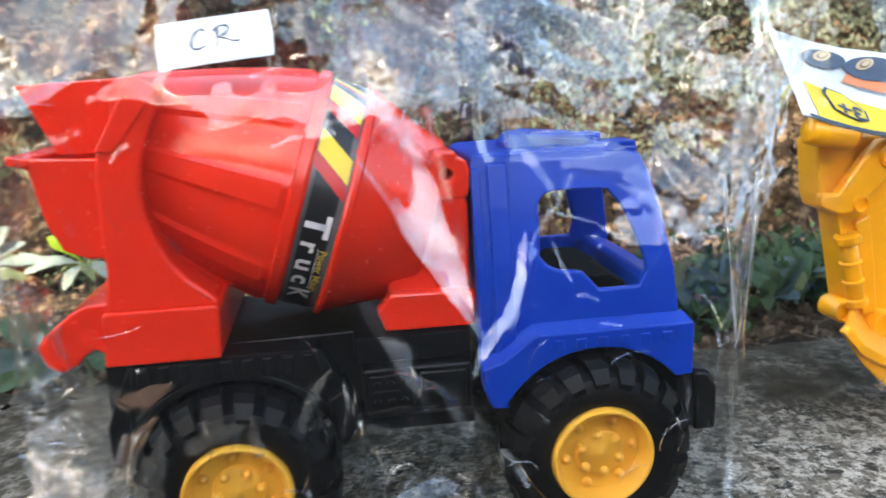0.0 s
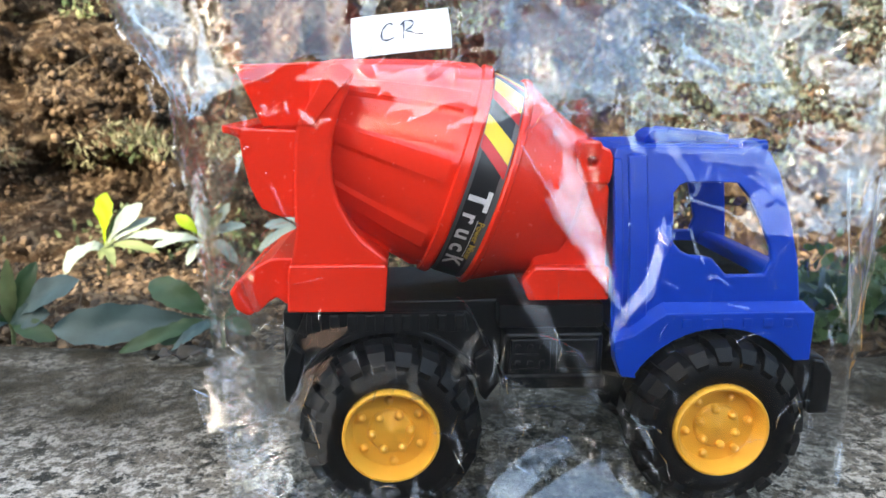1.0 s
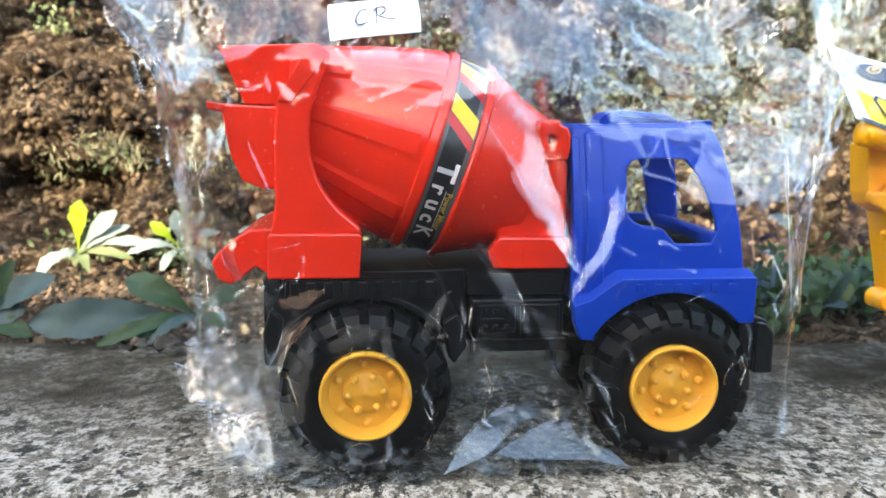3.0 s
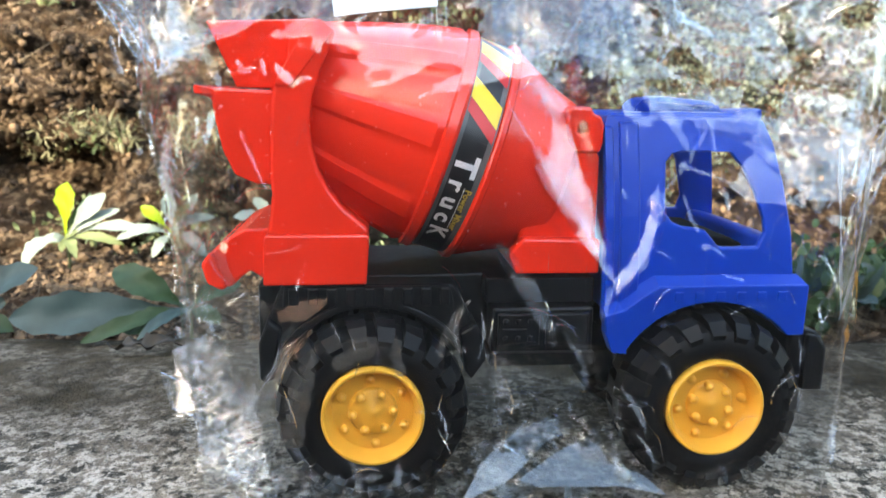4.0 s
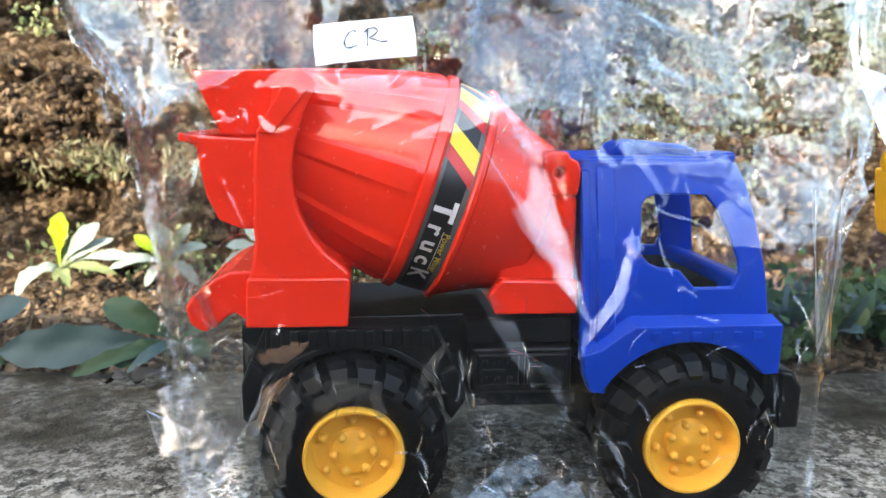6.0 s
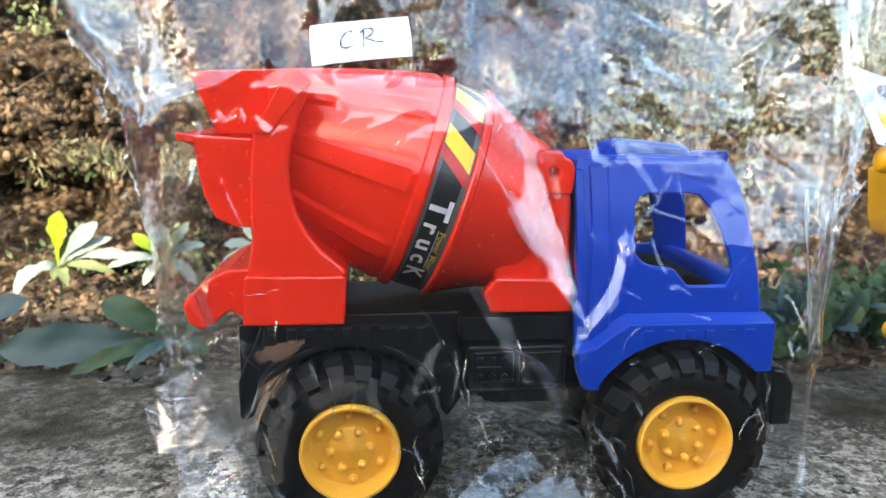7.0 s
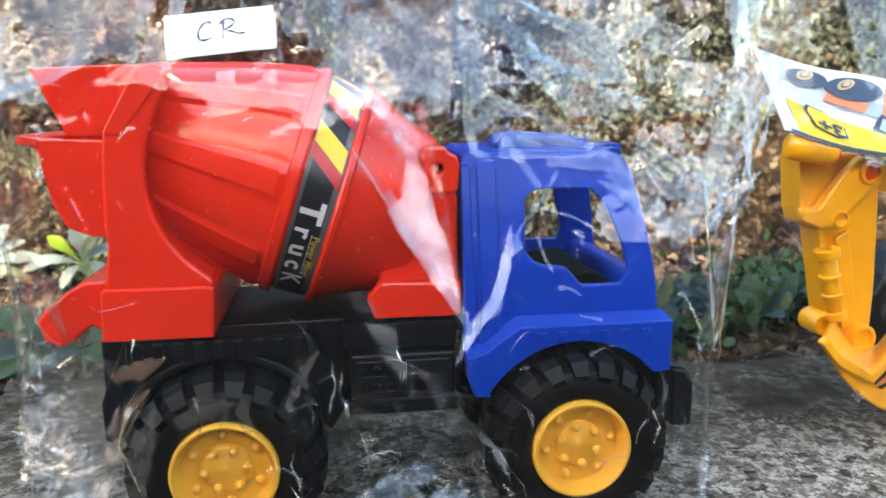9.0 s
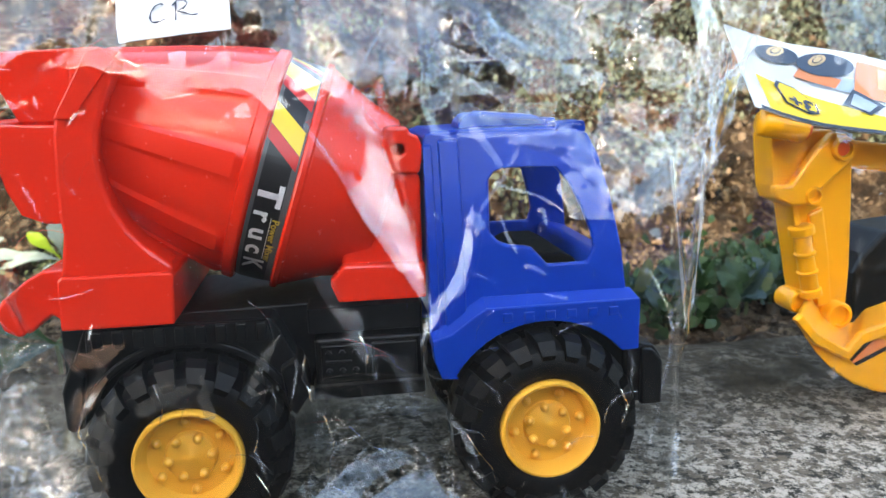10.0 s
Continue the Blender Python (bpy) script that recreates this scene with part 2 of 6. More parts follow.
def slab(outer, y0, y1, holes=()):
    return plate(bmesh.new(), outer, holes, y0, y1)


def box(bm, x0, x1, y0, y1, z0, z1, m=None):
    vs = [bm.verts.new((x, y, z)) for x in (x0, x1) for y in (y0, y1) for z in (z0, z1)]
    if m is not None:
        for v in vs:
            v.co = m @ v.co
    for f in ((0, 1, 3, 2), (4, 6, 7, 5), (0, 4, 5, 1), (2, 3, 7, 6), (0, 2, 6, 4), (1, 5, 7, 3)):
        bm.faces.new([vs[i] for i in f])
    return bm


def lathe(profile, steps, m=None, wobble=None):
    """Turns (r, s) points round the local z axis; m places it."""
    bm = bmesh.new()
    rings = []
    for r, s in profile:
        ring = []
        for i in range(steps):
            a = 2 * math.pi * i / steps
            rr = r if wobble is None else r + wobble(a, s)
            ring.append(bm.verts.new((rr * math.cos(a), rr * math.sin(a), s)))
        rings.append(ring)
    for p, q in zip(rings, rings[1:]):
        for i in range(steps):
            j = (i + 1) % steps
            bm.faces.new((p[i], p[j], q[j], q[i]))
    bm.faces.new(rings[0][::-1])
    bm.faces.new(rings[-1])
    if m is not None:
        bm.transform(m)
    bmesh.ops.recalc_face_normals(bm, faces=bm.faces)
    return bm


def facing(x, y, z):
    """A lathe's place with its axis along -y, towards the viewer's side."""
    return Matrix.Translation((x, y, z)) @ Matrix.Rotation(radians(90), 4, "X")


def arc(cx, cz, r, a0, a1, n):
    return [(cx + r * math.cos(radians(a0 + (a1 - a0) * i / n)), cz + r * math.sin(radians(a0 + (a1 - a0) * i / n))) for i in range(n + 1)]


def text_bm(body, size, spacing=1.0, bold=0.0):
    cu = bpy.data.curves.new("writing", "FONT")
    cu.body, cu.size, cu.space_character, cu.offset = body, size, spacing, bold
    cu.resolution_u = 3
    ob = bpy.data.objects.new("writing", cu)
    scene.collection.objects.link(ob)
    me = ob.evaluated_get(bpy.context.evaluated_depsgraph_get()).to_mesh()
    bm = bmesh.new()
    bm.from_mesh(me)
    ob.evaluated_get(bpy.context.evaluated_depsgraph_get()).to_mesh_clear()
    bpy.data.objects.remove(ob)
    bpy.data.curves.remove(cu)
    return bm


def stem_bm(bm, pts, r0, r1, n=5):
    pts = [Vector(p) for p in pts]
    rings = []
    for k, p in enumerate(pts):
        d = (pts[min(k + 1, len(pts) - 1)] - pts[max(k - 1, 0)]).normalized()
        a = d.orthogonal().normalized()
        b = d.cross(a)
        r = r0 + (r1 - r0) * k / (len(pts) - 1)
        rings.append([bm.verts.new(p + (a * math.cos(6.283 * i / n) + b * math.sin(6.283 * i / n)) * r) for i in range(n)])
    for p, q in zip(rings, rings[1:]):
        for i in range(n):
            bm.faces.new((p[i], p[(i + 1) % n], q[(i + 1) % n], q[i]))
    bm.faces.new(rings[0][::-1])
    bm.faces.new(rings[-1])
    return bm


# ---------------- the ledge, the soil and the bank ----------------
LEDGE_TURN, LEDGE_Z = -4.0, 0.0026
ledge_m = Matrix.Translation((0.0, -0.003, LEDGE_Z)) @ Matrix.Rotation(radians(LEDGE_TURN), 4, "Z")


def n3(x, y, z=0.0):
    return noise.noise(Vector((x, y, z)))


def ledge():
    """A concrete kerb-like ledge with a worn, rounded front edge."""
    prof = [(0.205, -0.06), (0.195, -0.004), (0.172, -0.001), (0.10, 0.0), (0.05, 0.0), (0.02, 0.0), (0.004, 0.0), (-0.002, -0.0004), (-0.0055, -0.0022), (-0.0075, -0.0055),
            (-0.0088, -0.012), (-0.0094, -0.03), (-0.010, -0.10), (-0.011, -0.42)]
    fine = []
    for (y0, z0), (y1, z1) in zip(prof, prof[1:]):
        k = max(1, int(math.hypot(y1 - y0, z1 - z0) / 0.006))
        fine += [(y0 + (y1 - y0) * i / k, z0 + (z1 - z0) * i / k) for i in range(k)]
    fine.append(prof[-1])
    xs = list(np.linspace(-6, -2.0, 12)) + list(np.linspace(-1.6, -0.30, 30)) + list(np.linspace(-0.29, 0.42, 150)) + list(np.linspace(0.45, 1.8, 30)) + list(np.linspace(2.2, 6, 12))
    bm = bmesh.new()
    rows = []
    for x in xs:
        row = []
        for y, z in fine:
            d = 0.0009 * n3(x * 45, y * 45, z * 45) + 0.0005 * n3(x * 140, y * 140, 3)
            edge = 0.0022 * n3(x * 28, 7, z * 20) if y < 0.004 else 0.0
            back = 0.008 * n3(x * 14, 2) if y > 0.170 else 0.0
            flat = 1.0 if not (0.0 < y < 0.12) else 0.25
            row.append(bm.verts.new((x, y + edge + back, z + d * flat - (0.0004 if z > -0.003 else 0))))
        rows.append(row)
    for p, q in zip(rows, rows[1:]):
        for i in range(len(fine) - 1):
            bm.faces.new((p[i], p[i + 1], q[i + 1], q[i]))
    bmesh.ops.recalc_face_normals(bm, faces=bm.faces)
    bm.transform(ledge_m)
    ob = link_mesh("ledge", bm, CONCRETE, None, smooth=60)
    return tagged(ob, "weathered grey concrete ledge with dark spots and a worn edge", "ledge", kind="structure")


def bank_z(x, y):
    """Height of the earth behind the ledge: a narrow bed, then a steep rough bank."""
    foot = 0.475 + 0.03 * n3(x * 2.3, 1.0) + 0.02 * n3(x * 7, 4.0)
    z = -0.008 + 0.008 * n3(x * 9, y * 9) + 0.012 * max(0.0, y - 0.2)
    if y > foot:
        d = y - foot
        z += 1.5 * d if d < 0.45 else 0.675 + 0.25 * min(2.0, d - 0.45)
        steep = min(1.0, d / 0.08)
        z += steep * (0.055 * n3(x * 6, y * 6, 1) + 0.032 * n3(x * 15, y * 15, 5) + 0.02 * abs(n3(x * 30, y * 30, 9)))
    z += 0.006 * n3(x * 34, y * 34, 2) + 0.003 * n3(x * 90, y * 90, 6)
    return z


def crumble(x, y, z):
    """How far the face of the bank is broken away towards the viewer, by lumps, ledges and hollows."""
    k = min(1.0, max(0.0, (y - 0.28) / 0.2))
    d = 0.065 * n3(x * 7, z * 9, 11) + 0.038 * n3(x * 17, z * 22, 12) - 0.12 * max(0.0, n3(x * 9, z * 9, 31) - 0.15) + 0.026 * abs(n3(x * 38, z * 44, 13)) + 0.016 * abs(n3(x * 85, z * 95, 14)) + 0.004 * n3(x * 190, z * 200, 15)
    return k * d


def bank():
    xs = list(np.linspace(-60, -7, 14)) + list(np.linspace(-6, -0.75, 20)) + list(np.linspace(-0.7, 1.0, 520)) + list(np.linspace(1.1, 6, 20)) + list(np.linspace(7, 60, 14))
    ys = list(np.linspace(0.14, 0.44, 60)) + list(np.linspace(0.443, 0.95, 300)) + list(np.linspace(1.0, 7, 30)) + list(np.linspace(9, 60, 12))
    bm = bmesh.new()
    
    def place(x, y):
        z = bank_z(x, y)
        near = 0.056 * max(0.0, x - 0.5) * max(0.0, 1 - (y - 0.14) / 0.3) if x < 7 else 0.0
        return (x, y - near - crumble(x, y, z), z)

    grid = [[bm.verts.new(place(x, y)) for y in ys] for x in xs]
    for a, b in zip(grid, grid[1:]):
        for i in range(len(ys) - 1):
            bm.faces.new((a[i], b[i], b[i + 1], a[i + 1]))
    ob = link_mesh("bank", bm, SOIL, None, smooth=180)
    return tagged(ob, "rough dry brown earth bank rising behind the ledge", "bank", kind="structure")


def yard():
    bm = bmesh.new()
    xs = list(np.linspace(-60, -4, 12)) + list(np.linspace(-3, 3, 25)) + list(np.linspace(4, 60, 12))
    ys = list(np.linspace(-60, -4, 12)) + list(np.linspace(-3, 0.1, 16)) + [0.4, 1, 2, 5, 12, 30, 62]
    grid = [[bm.verts.new((x, y, -0.40 + 0.006 * n3(x * 2, y * 2))) for y in ys] for x in xs]
    for a, b in zip(grid, grid[1:]):
        for i in range(len(ys) - 1):
            bm.faces.new((a[i], b[i], b[i + 1], a[i + 1]))
    ob = link_mesh("ground", bm, SOIL, None, smooth=180)
    return tagged(ob, "bare trodden earth in front of the ledge", "ground", kind="structure")


def shade_wall():
    """An unseen dark wall, added across the yard to keep the ledge in the shade."""
    top = (0.34 + 2.0) * math.tan(radians(SUN_EL)) / math.cos(radians(SUN_AZ))
    bm = bmesh.new()
    box(bm, -3.4, -0.2, -2.15, -2.0, -0.45, top)
    box(bm, -0.2, 7.0, -2.15, -2.0, -0.45, 0.85)
    box(bm, -7.0, -3.4, -2.15, -2.0, -0.45, 0.85)
    ob = link_mesh("wall_yard", bm, SHADE_WALL, None)
    return tagged(ob, "unseen plain dark wall added across the yard to shade the ledge", "wall", kind="structure")


def shade_tree():
    """An unseen tree, added over the wall so that its leaves break up the sun on the bank."""
    r = random.Random(5)
    t = thing("tree", "unseen leafy tree added over the yard wall to dapple the sun", "tree", (0, 0, 0))
    bm = bmesh.new()
    stem_bm(bm, ((-1.9, -2.6, -0.45), (-1.85, -2.5, 0.8), (-1.8, -2.3, 1.7), (-1.6, -1.9, 2.3)), 0.10, 0.05, 9)
    part("trunk", bm, TWIG, t)
    for k in range(7):
        a = Vector((-1.7, -2.1, 2.0 + 0.06 * k))
        b = Vector((-2.5 + 0.32 * k, -1.5 + r.uniform(-0.2, 0.2), 1.8 + r.uniform(-0.35, 0.45)))
        part("limb", stem_bm(bmesh.new(), (a, a.lerp(b, 0.5) + Vector((0, 0, 0.1)), b), 0.03, 0.006, 6), TWIG, t)
    V, F = [], []
    # leaf density varies along x to set how much sun passes
    spots = [p for p in [(r.uniform(-2.5, -0.6), r.uniform(-1.75, -1.25), r.uniform(1.34, 2.35)) for _ in range(195)] if r.random() < (0.72 if p[0] < -1.25 else 0.5 if p[0] < -1.05 else 0.9)]
    for x, y, z in spots:
        for _ in range(15):
            c = Vector((x + r.gauss(0, 0.07), y + r.gauss(0, 0.06), z + r.gauss(0, 0.07)))
            m = Euler((r.uniform(0, 6.28), r.uniform(0, 6.28), r.uniform(0, 6.28))).to_matrix()
            l = r.uniform(0.04, 0.085)
            o = len(V)
            for u, h, w in ((-0.5, 0, 0.03), (-0.1, 0.08, 0.26), (0.3, 0.06, 0.2), (0.5, -0.02, 0.01)):
                for q in (-1, 1):
                    V.append(tuple(c + m @ Vector((u * l, q * w * l, h * l))))
            F += [(o, o + 1, o + 3, o + 2), (o + 2, o + 3, o + 5, o + 4), (o + 4, o + 5, o + 7, o + 6)]
    me = bpy.data.meshes.new("crown")
    me.from_pydata(V, [], F)
    me.materials.append(SHADE_WEED)
    new("crown", me).parent = t


ledge()
bank()
yard()
shade_wall()
shade_tree()


# ---------------- the mixer truck ----------------
YC, R_WHEEL, HUB_Z = 0.047, 0.0331, 0.0359
X_REAR, X_FRONT = 0.0085, 0.1285
truck = thing("toy_truck", "red, blue and black plastic toy cement mixer truck with yellow wheels", "toy truck")


def make_wheel(x, turn):
    """A wheel built about its own centre, its outer face towards -y."""
    w = new("wheel")
    w.parent = truck
    w["label"] = "chunky black wheel with a yellow rim"
    m = facing(0, 0, 0)
    # tyre: lathe along its axis, s = 0 is the outer face
    prof = [(0.0150, -0.024), (0.0236, -0.0265), (0.0281, -0.0255), (0.0297, -0.0215), (0.0301, -0.014), (0.0297, -0.006), (0.0278, -0.0018), (0.0246, -0.0002),
            (0.0200, -0.0004), (0.0180, -0.0016), (0.0174, -0.0035), (0.0170, -0.010)]
    tb = lathe(prof, 64, m)
    bmesh.ops.recalc_face_normals(tb, faces=tb.faces)
    part("tyre", tb, RUBBER, w, "black plastic tyre with chunky tread", smooth=35)
    # chunky shoulder lugs, alternately long and short, on both shoulders
    n = 20
    h = radians(5.6)
    for side in (0, 1):
        kinds = []
        for long in (0.0222, 0.0236):
            y0, y1 = (0.0004, 0.0135) if side == 0 else (0.0130, 0.0262)
            outline = [(long, y0 + 0.0006), (0.0270, y0 - 0.0008), (0.0314, y0 + 0.0018), (R_WHEEL, y0 + 0.006), (R_WHEEL, y1), (0.0280, y1)]
            if side == 1:
                outline = [(0.0280, y0), (R_WHEEL, y0), (R_WHEEL, y1 - 0.006), (0.0314, y1 - 0.0018), (0.0270, y1 + 0.0008), (long, y1 - 0.0006)]
            skew = radians(3.0) if side == 0 else radians(-3.0)
            bm = bmesh.new()
            ring = []
            for sgn in (-1, 1):
                loop = []
                for r, y in outline:
                    b = sgn * h * (0.85 + 0.25 * (r - 0.024) / 0.0115) + skew * (y - 0.013) / 0.013
                    loop.append(bm.verts.new((r * math.cos(b), y, r * math.sin(b))))
                ring.append(loop)
            p, q = ring
            bm.faces.new(p)
            bm.faces.new(q[::-1])
            for k in range(len(outline)):
                kk = (k + 1) % len(outline)
                bm.faces.new((p[k], q[k], q[kk], p[kk]))
            bmesh.ops.recalc_face_normals(bm, faces=bm.faces)
            me = bpy.data.meshes.new("lug")
            bm.to_mesh(me)
            me.materials.append(RUBBER)
            kinds.append(me)
        for i in range(n):
            lug = new("lug", kinds[0 if i % 2 == side else 1])
            lug.parent = w
            lug.matrix_basis = Matrix.Rotation(-2 * math.pi * (i + 0.5 * side) / n, 4, "Y")
    rim = lathe([(0.0, -0.0105), (0.0175, -0.0105), (0.0175, 0.0002), (0.0170, 0.0009), (0.0163, 0.0009), (0.0158, 0.0001), (0.0149, -0.0042), (0.0140, -0.0055),
                 (0.0086, -0.0058), (0.0080, -0.0046), (0.0074, -0.0042), (0.0020, -0.0042), (0.0014, -0.0037), (0.0, -0.0036)][::-1], 56, m)
    part("rim", rim, YELLOW, w, "yellow dished rim", smooth=50)
    for ringr, s, off in ((0.0070, -0.0042, 12), (0.0118, -0.0056, 40)):
        for i in range(6):
            a = radians(off + 60 * i)
            dot = lathe([(0.00165, -0.001), (0.00155, 0.0012), (0.0012, 0.0019), (0.0, 0.0022)], 12, facing(ringr * math.cos(a), -s, ringr * math.sin(a)))
            part("bolt", dot, YELLOW, w, smooth=60)
    w.matrix_basis = Matrix.Translation((x, 0.0, HUB_Z)) @ Matrix.Rotation(radians(turn), 4, "Y")
    return w


def copy_wheel(w, x, y, turn, flip):
    c = copy_thing(w, Matrix.Translation((x, y, HUB_Z)) @ Matrix.Rotation(radians(turn), 4, "Y") @ Matrix.Rotation(radians(180 if flip else 0), 4, "Z"))
    return c


w0 = make_wheel(X_REAR, 6)
copy_wheel(w0, X_FRONT, 0.0, 31, False)
copy_wheel(w0, X_REAR, 2 * YC, 17, True)
copy_wheel(w0, X_FRONT, 2 * YC, 50, True)


def both(name, outer, y0, y1, material, holes=(), label="", bevel=0.0008, segs=2):
    """The same side piece on the near and the far side."""
    part(name, slab(outer, y0, y1, holes), material, truck, label, bevel=bevel, segs=segs)
    part(name, slab(outer, 2 * YC - y1, 2 * YC - y0, holes), material, truck, label, bevel=bevel, segs=segs)


def chassis():
    part("chassis", slab([(-0.028, 0.050), (-0.028, 0.0785), (0.088, 0.0805), (0.088, 0.049), (0.046, 0.049)], 0.024, 2 * YC - 0.024), BLACK, truck, "black plastic chassis", bevel=0.001)
    # rear mudguard: a flat top rail, slanting ends and an arch
    arch_r = arc(X_REAR, HUB_Z, 0.0352, 164, 18, 20)
    guard = [(-0.0222, 0.0788), (-0.0300, 0.0590), (-0.0298, 0.0452), (-0.0262, 0.0448)] + arch_r + [(0.0425, 0.0456), (0.0478, 0.0528), (0.0465, 0.0590), (0.0378, 0.0770), (0.0360, 0.0788)]
    both("mudguard", guard, 0.0125, 0.030, BLACK, bevel=0.0012)
    lip = arc(X_REAR, HUB_Z, 0.0352, 160, 22, 20) + arc(X_REAR, HUB_Z, 0.0378, 22, 160, 20)
    both("arch_lip", lip, 0.0105, 0.0135, BLACK, bevel=0.0006)
    both("guard_foot", [(0.0385, 0.0620), (0.0405, 0.0482), (0.0428, 0.0452), (0.0480, 0.0526), (0.0468, 0.0600), (0.0440, 0.0655)], 0.0085, 0.030, BLACK, bevel=0.0009)
    both("guard_foot", [(-0.0225, 0.0640), (-0.0252, 0.0482), (-0.0275, 0.0448), (-0.0300, 0.0462), (-0.0302, 0.0590), (-0.0268, 0.0680)], 0.0095, 0.030, BLACK, bevel=0.0009)
    rail = slab([(-0.0218, 0.0714), (0.0368, 0.0714), (0.0352, 0.0786), (-0.0214, 0.0786)], 0.0104, 0.0130)
    part("side_rail", rail, BLACK, truck, bevel=0.0008)
    for i in range(9):
        x = -0.0196 + 0.0064 * i
        part("rib", box(bmesh.new(), x, x + 0.0034, 0.0096, 0.0110, 0.0722, 0.0782), BLACK, truck, bevel=0.0005)
    part("mudflap", slab([(-0.0305, 0.050), (-0.0285, 0.0460), (-0.0230, 0.066), (-0.0230, 0.0785), (-0.0305, 0.0785)], 0.016, 2 * YC - 0.016), BLACK, truck, bevel=0.001)
    # side tank with a stepped, rivetted panel
    tank = [(0.0500, 0.0512), (0.0862, 0.0512), (0.0862, 0.0702), (0.0500, 0.0702)]
    both("side_tank", tank, 0.0112, 0.032, BLACK, bevel=0.0012)
    both("tank_step", [(0.0490, 0.0500), (0.0868, 0.0500), (0.0868, 0.0545), (0.0490, 0.0545)], 0.0085, 0.030, BLACK, bevel=0.0008)
    for xa, xb in ((0.0520, 0.0668), (0.0690, 0.0842)):
        part("tank_panel", slab([(xa, 0.0570), (xb, 0.0570), (xb, 0.0684), (xa, 0.0684)], 0.0098, 0.0116), BLACK, truck, bevel=0.0005)
    part("tank_panel", slab([(0.0535, 0.0624), (0.0620, 0.0624), (0.0620, 0.0632), (0.0535, 0.0632)], 0.0092, 0.0106), BLACK, truck, bevel=0.0003)
    for ix in range(3):
        for iz in range(2):
            part("rivet", lathe([(0.0011, 0.0), (0.0010, 0.0009), (0.0, 0.0012)], 8, facing(0.0546 + 0.0044 * ix, 0.0098, 0.0596 + 0.0062 * iz)), BLACK, truck, smooth=60)
    part("cross_bar", slab([(0.0480, 0.0712), (0.0870, 0.0712), (0.0870, 0.0800), (0.0480, 0.0800)], 0.0150, 0.030), BLACK, truck, bevel=0.0008)
    # axles and underside
    for x in (X_REAR, X_FRONT):
        part("axle", lathe([(0.003, 0.0), (0.003, 2 * YC - 0.02)], 12, Matrix.Translation((x, 0.010, HUB_Z)) @ Matrix.Rotation(radians(-90), 4, "X")), BLACK, truck, smooth=60)
    # front bumper
    part("bumper", slab([(0.1570, 0.0398), (0.1712, 0.0398), (0.1722, 0.0415), (0.1716, 0.0565), (0.1684, 0.0610), (0.1600, 0.0632), (0.1570, 0.0605)], 0.008, 2 * YC - 0.008), BLACK, truck,
         "black front bumper", bevel=0.0015)
    part("bumper_end", slab([(0.1632, 0.0394), (0.1710, 0.0394), (0.1710, 0.0555), (0.1675, 0.0600), (0.1632, 0.0606)], 0.0058, 0.010), BLACK, truck, bevel=0.001)


chassis()

# drum: axis in the plane y = YC, sloping down to the front
AX = Vector((0.950, 0, -0.312)).normalized()
UPV = Vector((0.312, 0, 0.950)).normalized()
DC = Vector((0.0349, YC, 0.1257))
DRUM_M = Matrix((( 0, UPV.x, AX.x, DC.x), (-1, UPV.y, AX.y, DC.y), (0, UPV.z, AX.z, DC.z), (0, 0, 0, 1)))   # local x: to the viewer, y: up, z: along the axis


def drum():
    def ribs(a, s):
        if s > -0.006 or s < -0.0582:
            return 0.0
        f = (a / (2 * math.pi) * 9 + 0.12) % 1.0
        return 0.0011 if f < 0.34 else 0.0
    prof = [(0.0150, -0.0640), (0.0225, -0.0630), (0.0243, -0.0580), (0.0325, -0.0340), (0.0372, -0.0180), (0.0394, -0.0085), (0.0397, -0.0070), (0.0400, -0.0046), (0.0416, -0.0040),
            (0.0419, -0.0010), (0.0412, -0.0002), (0.0396, 0.0), (0.0396, 0.0124), (0.0412, 0.0127), (0.0417, 0.0134), (0.0415, 0.0148), (0.0402, 0.0156), (0.0388, 0.0186), (0.0338, 0.0292), (0.0316, 0.0352), (0.0296, 0.0420), (0.0270, 0.0440), (0.0, 0.0442)]
    part("drum", lathe(prof, 132, DRUM_M, ribs), RED, truck, "red mixing drum with a sticker band", smooth=28)


def on_band(arc_len, across, lift):
    """A place on the band: arc length upwards from the side facing the viewer, and metres across it from its rear edge."""
    r = 0.0396 + lift
    a = arc_len / 0.0396
    return DRUM_M @ Vector((r * math.cos(a), r * math.sin(a), across))


def band_patch(bm, a0, a1, b0, b1, lift, slant=0.0, n=18, w=3):
    """A strip on the band between two heights, its ends slanting."""
    g = [[bm.verts.new(on_band(a0 + (a1 - a0) * i / n + slant * (j / w - 0.5), b0 + (b1 - b0) * j / w, lift)) for j in range(w + 1)] for i in range(n + 1)]
    for p, q in zip(g, g[1:]):
        for j in range(w):
            bm.faces.new((p[j], p[j + 1], q[j + 1], q[j]))
    return bm


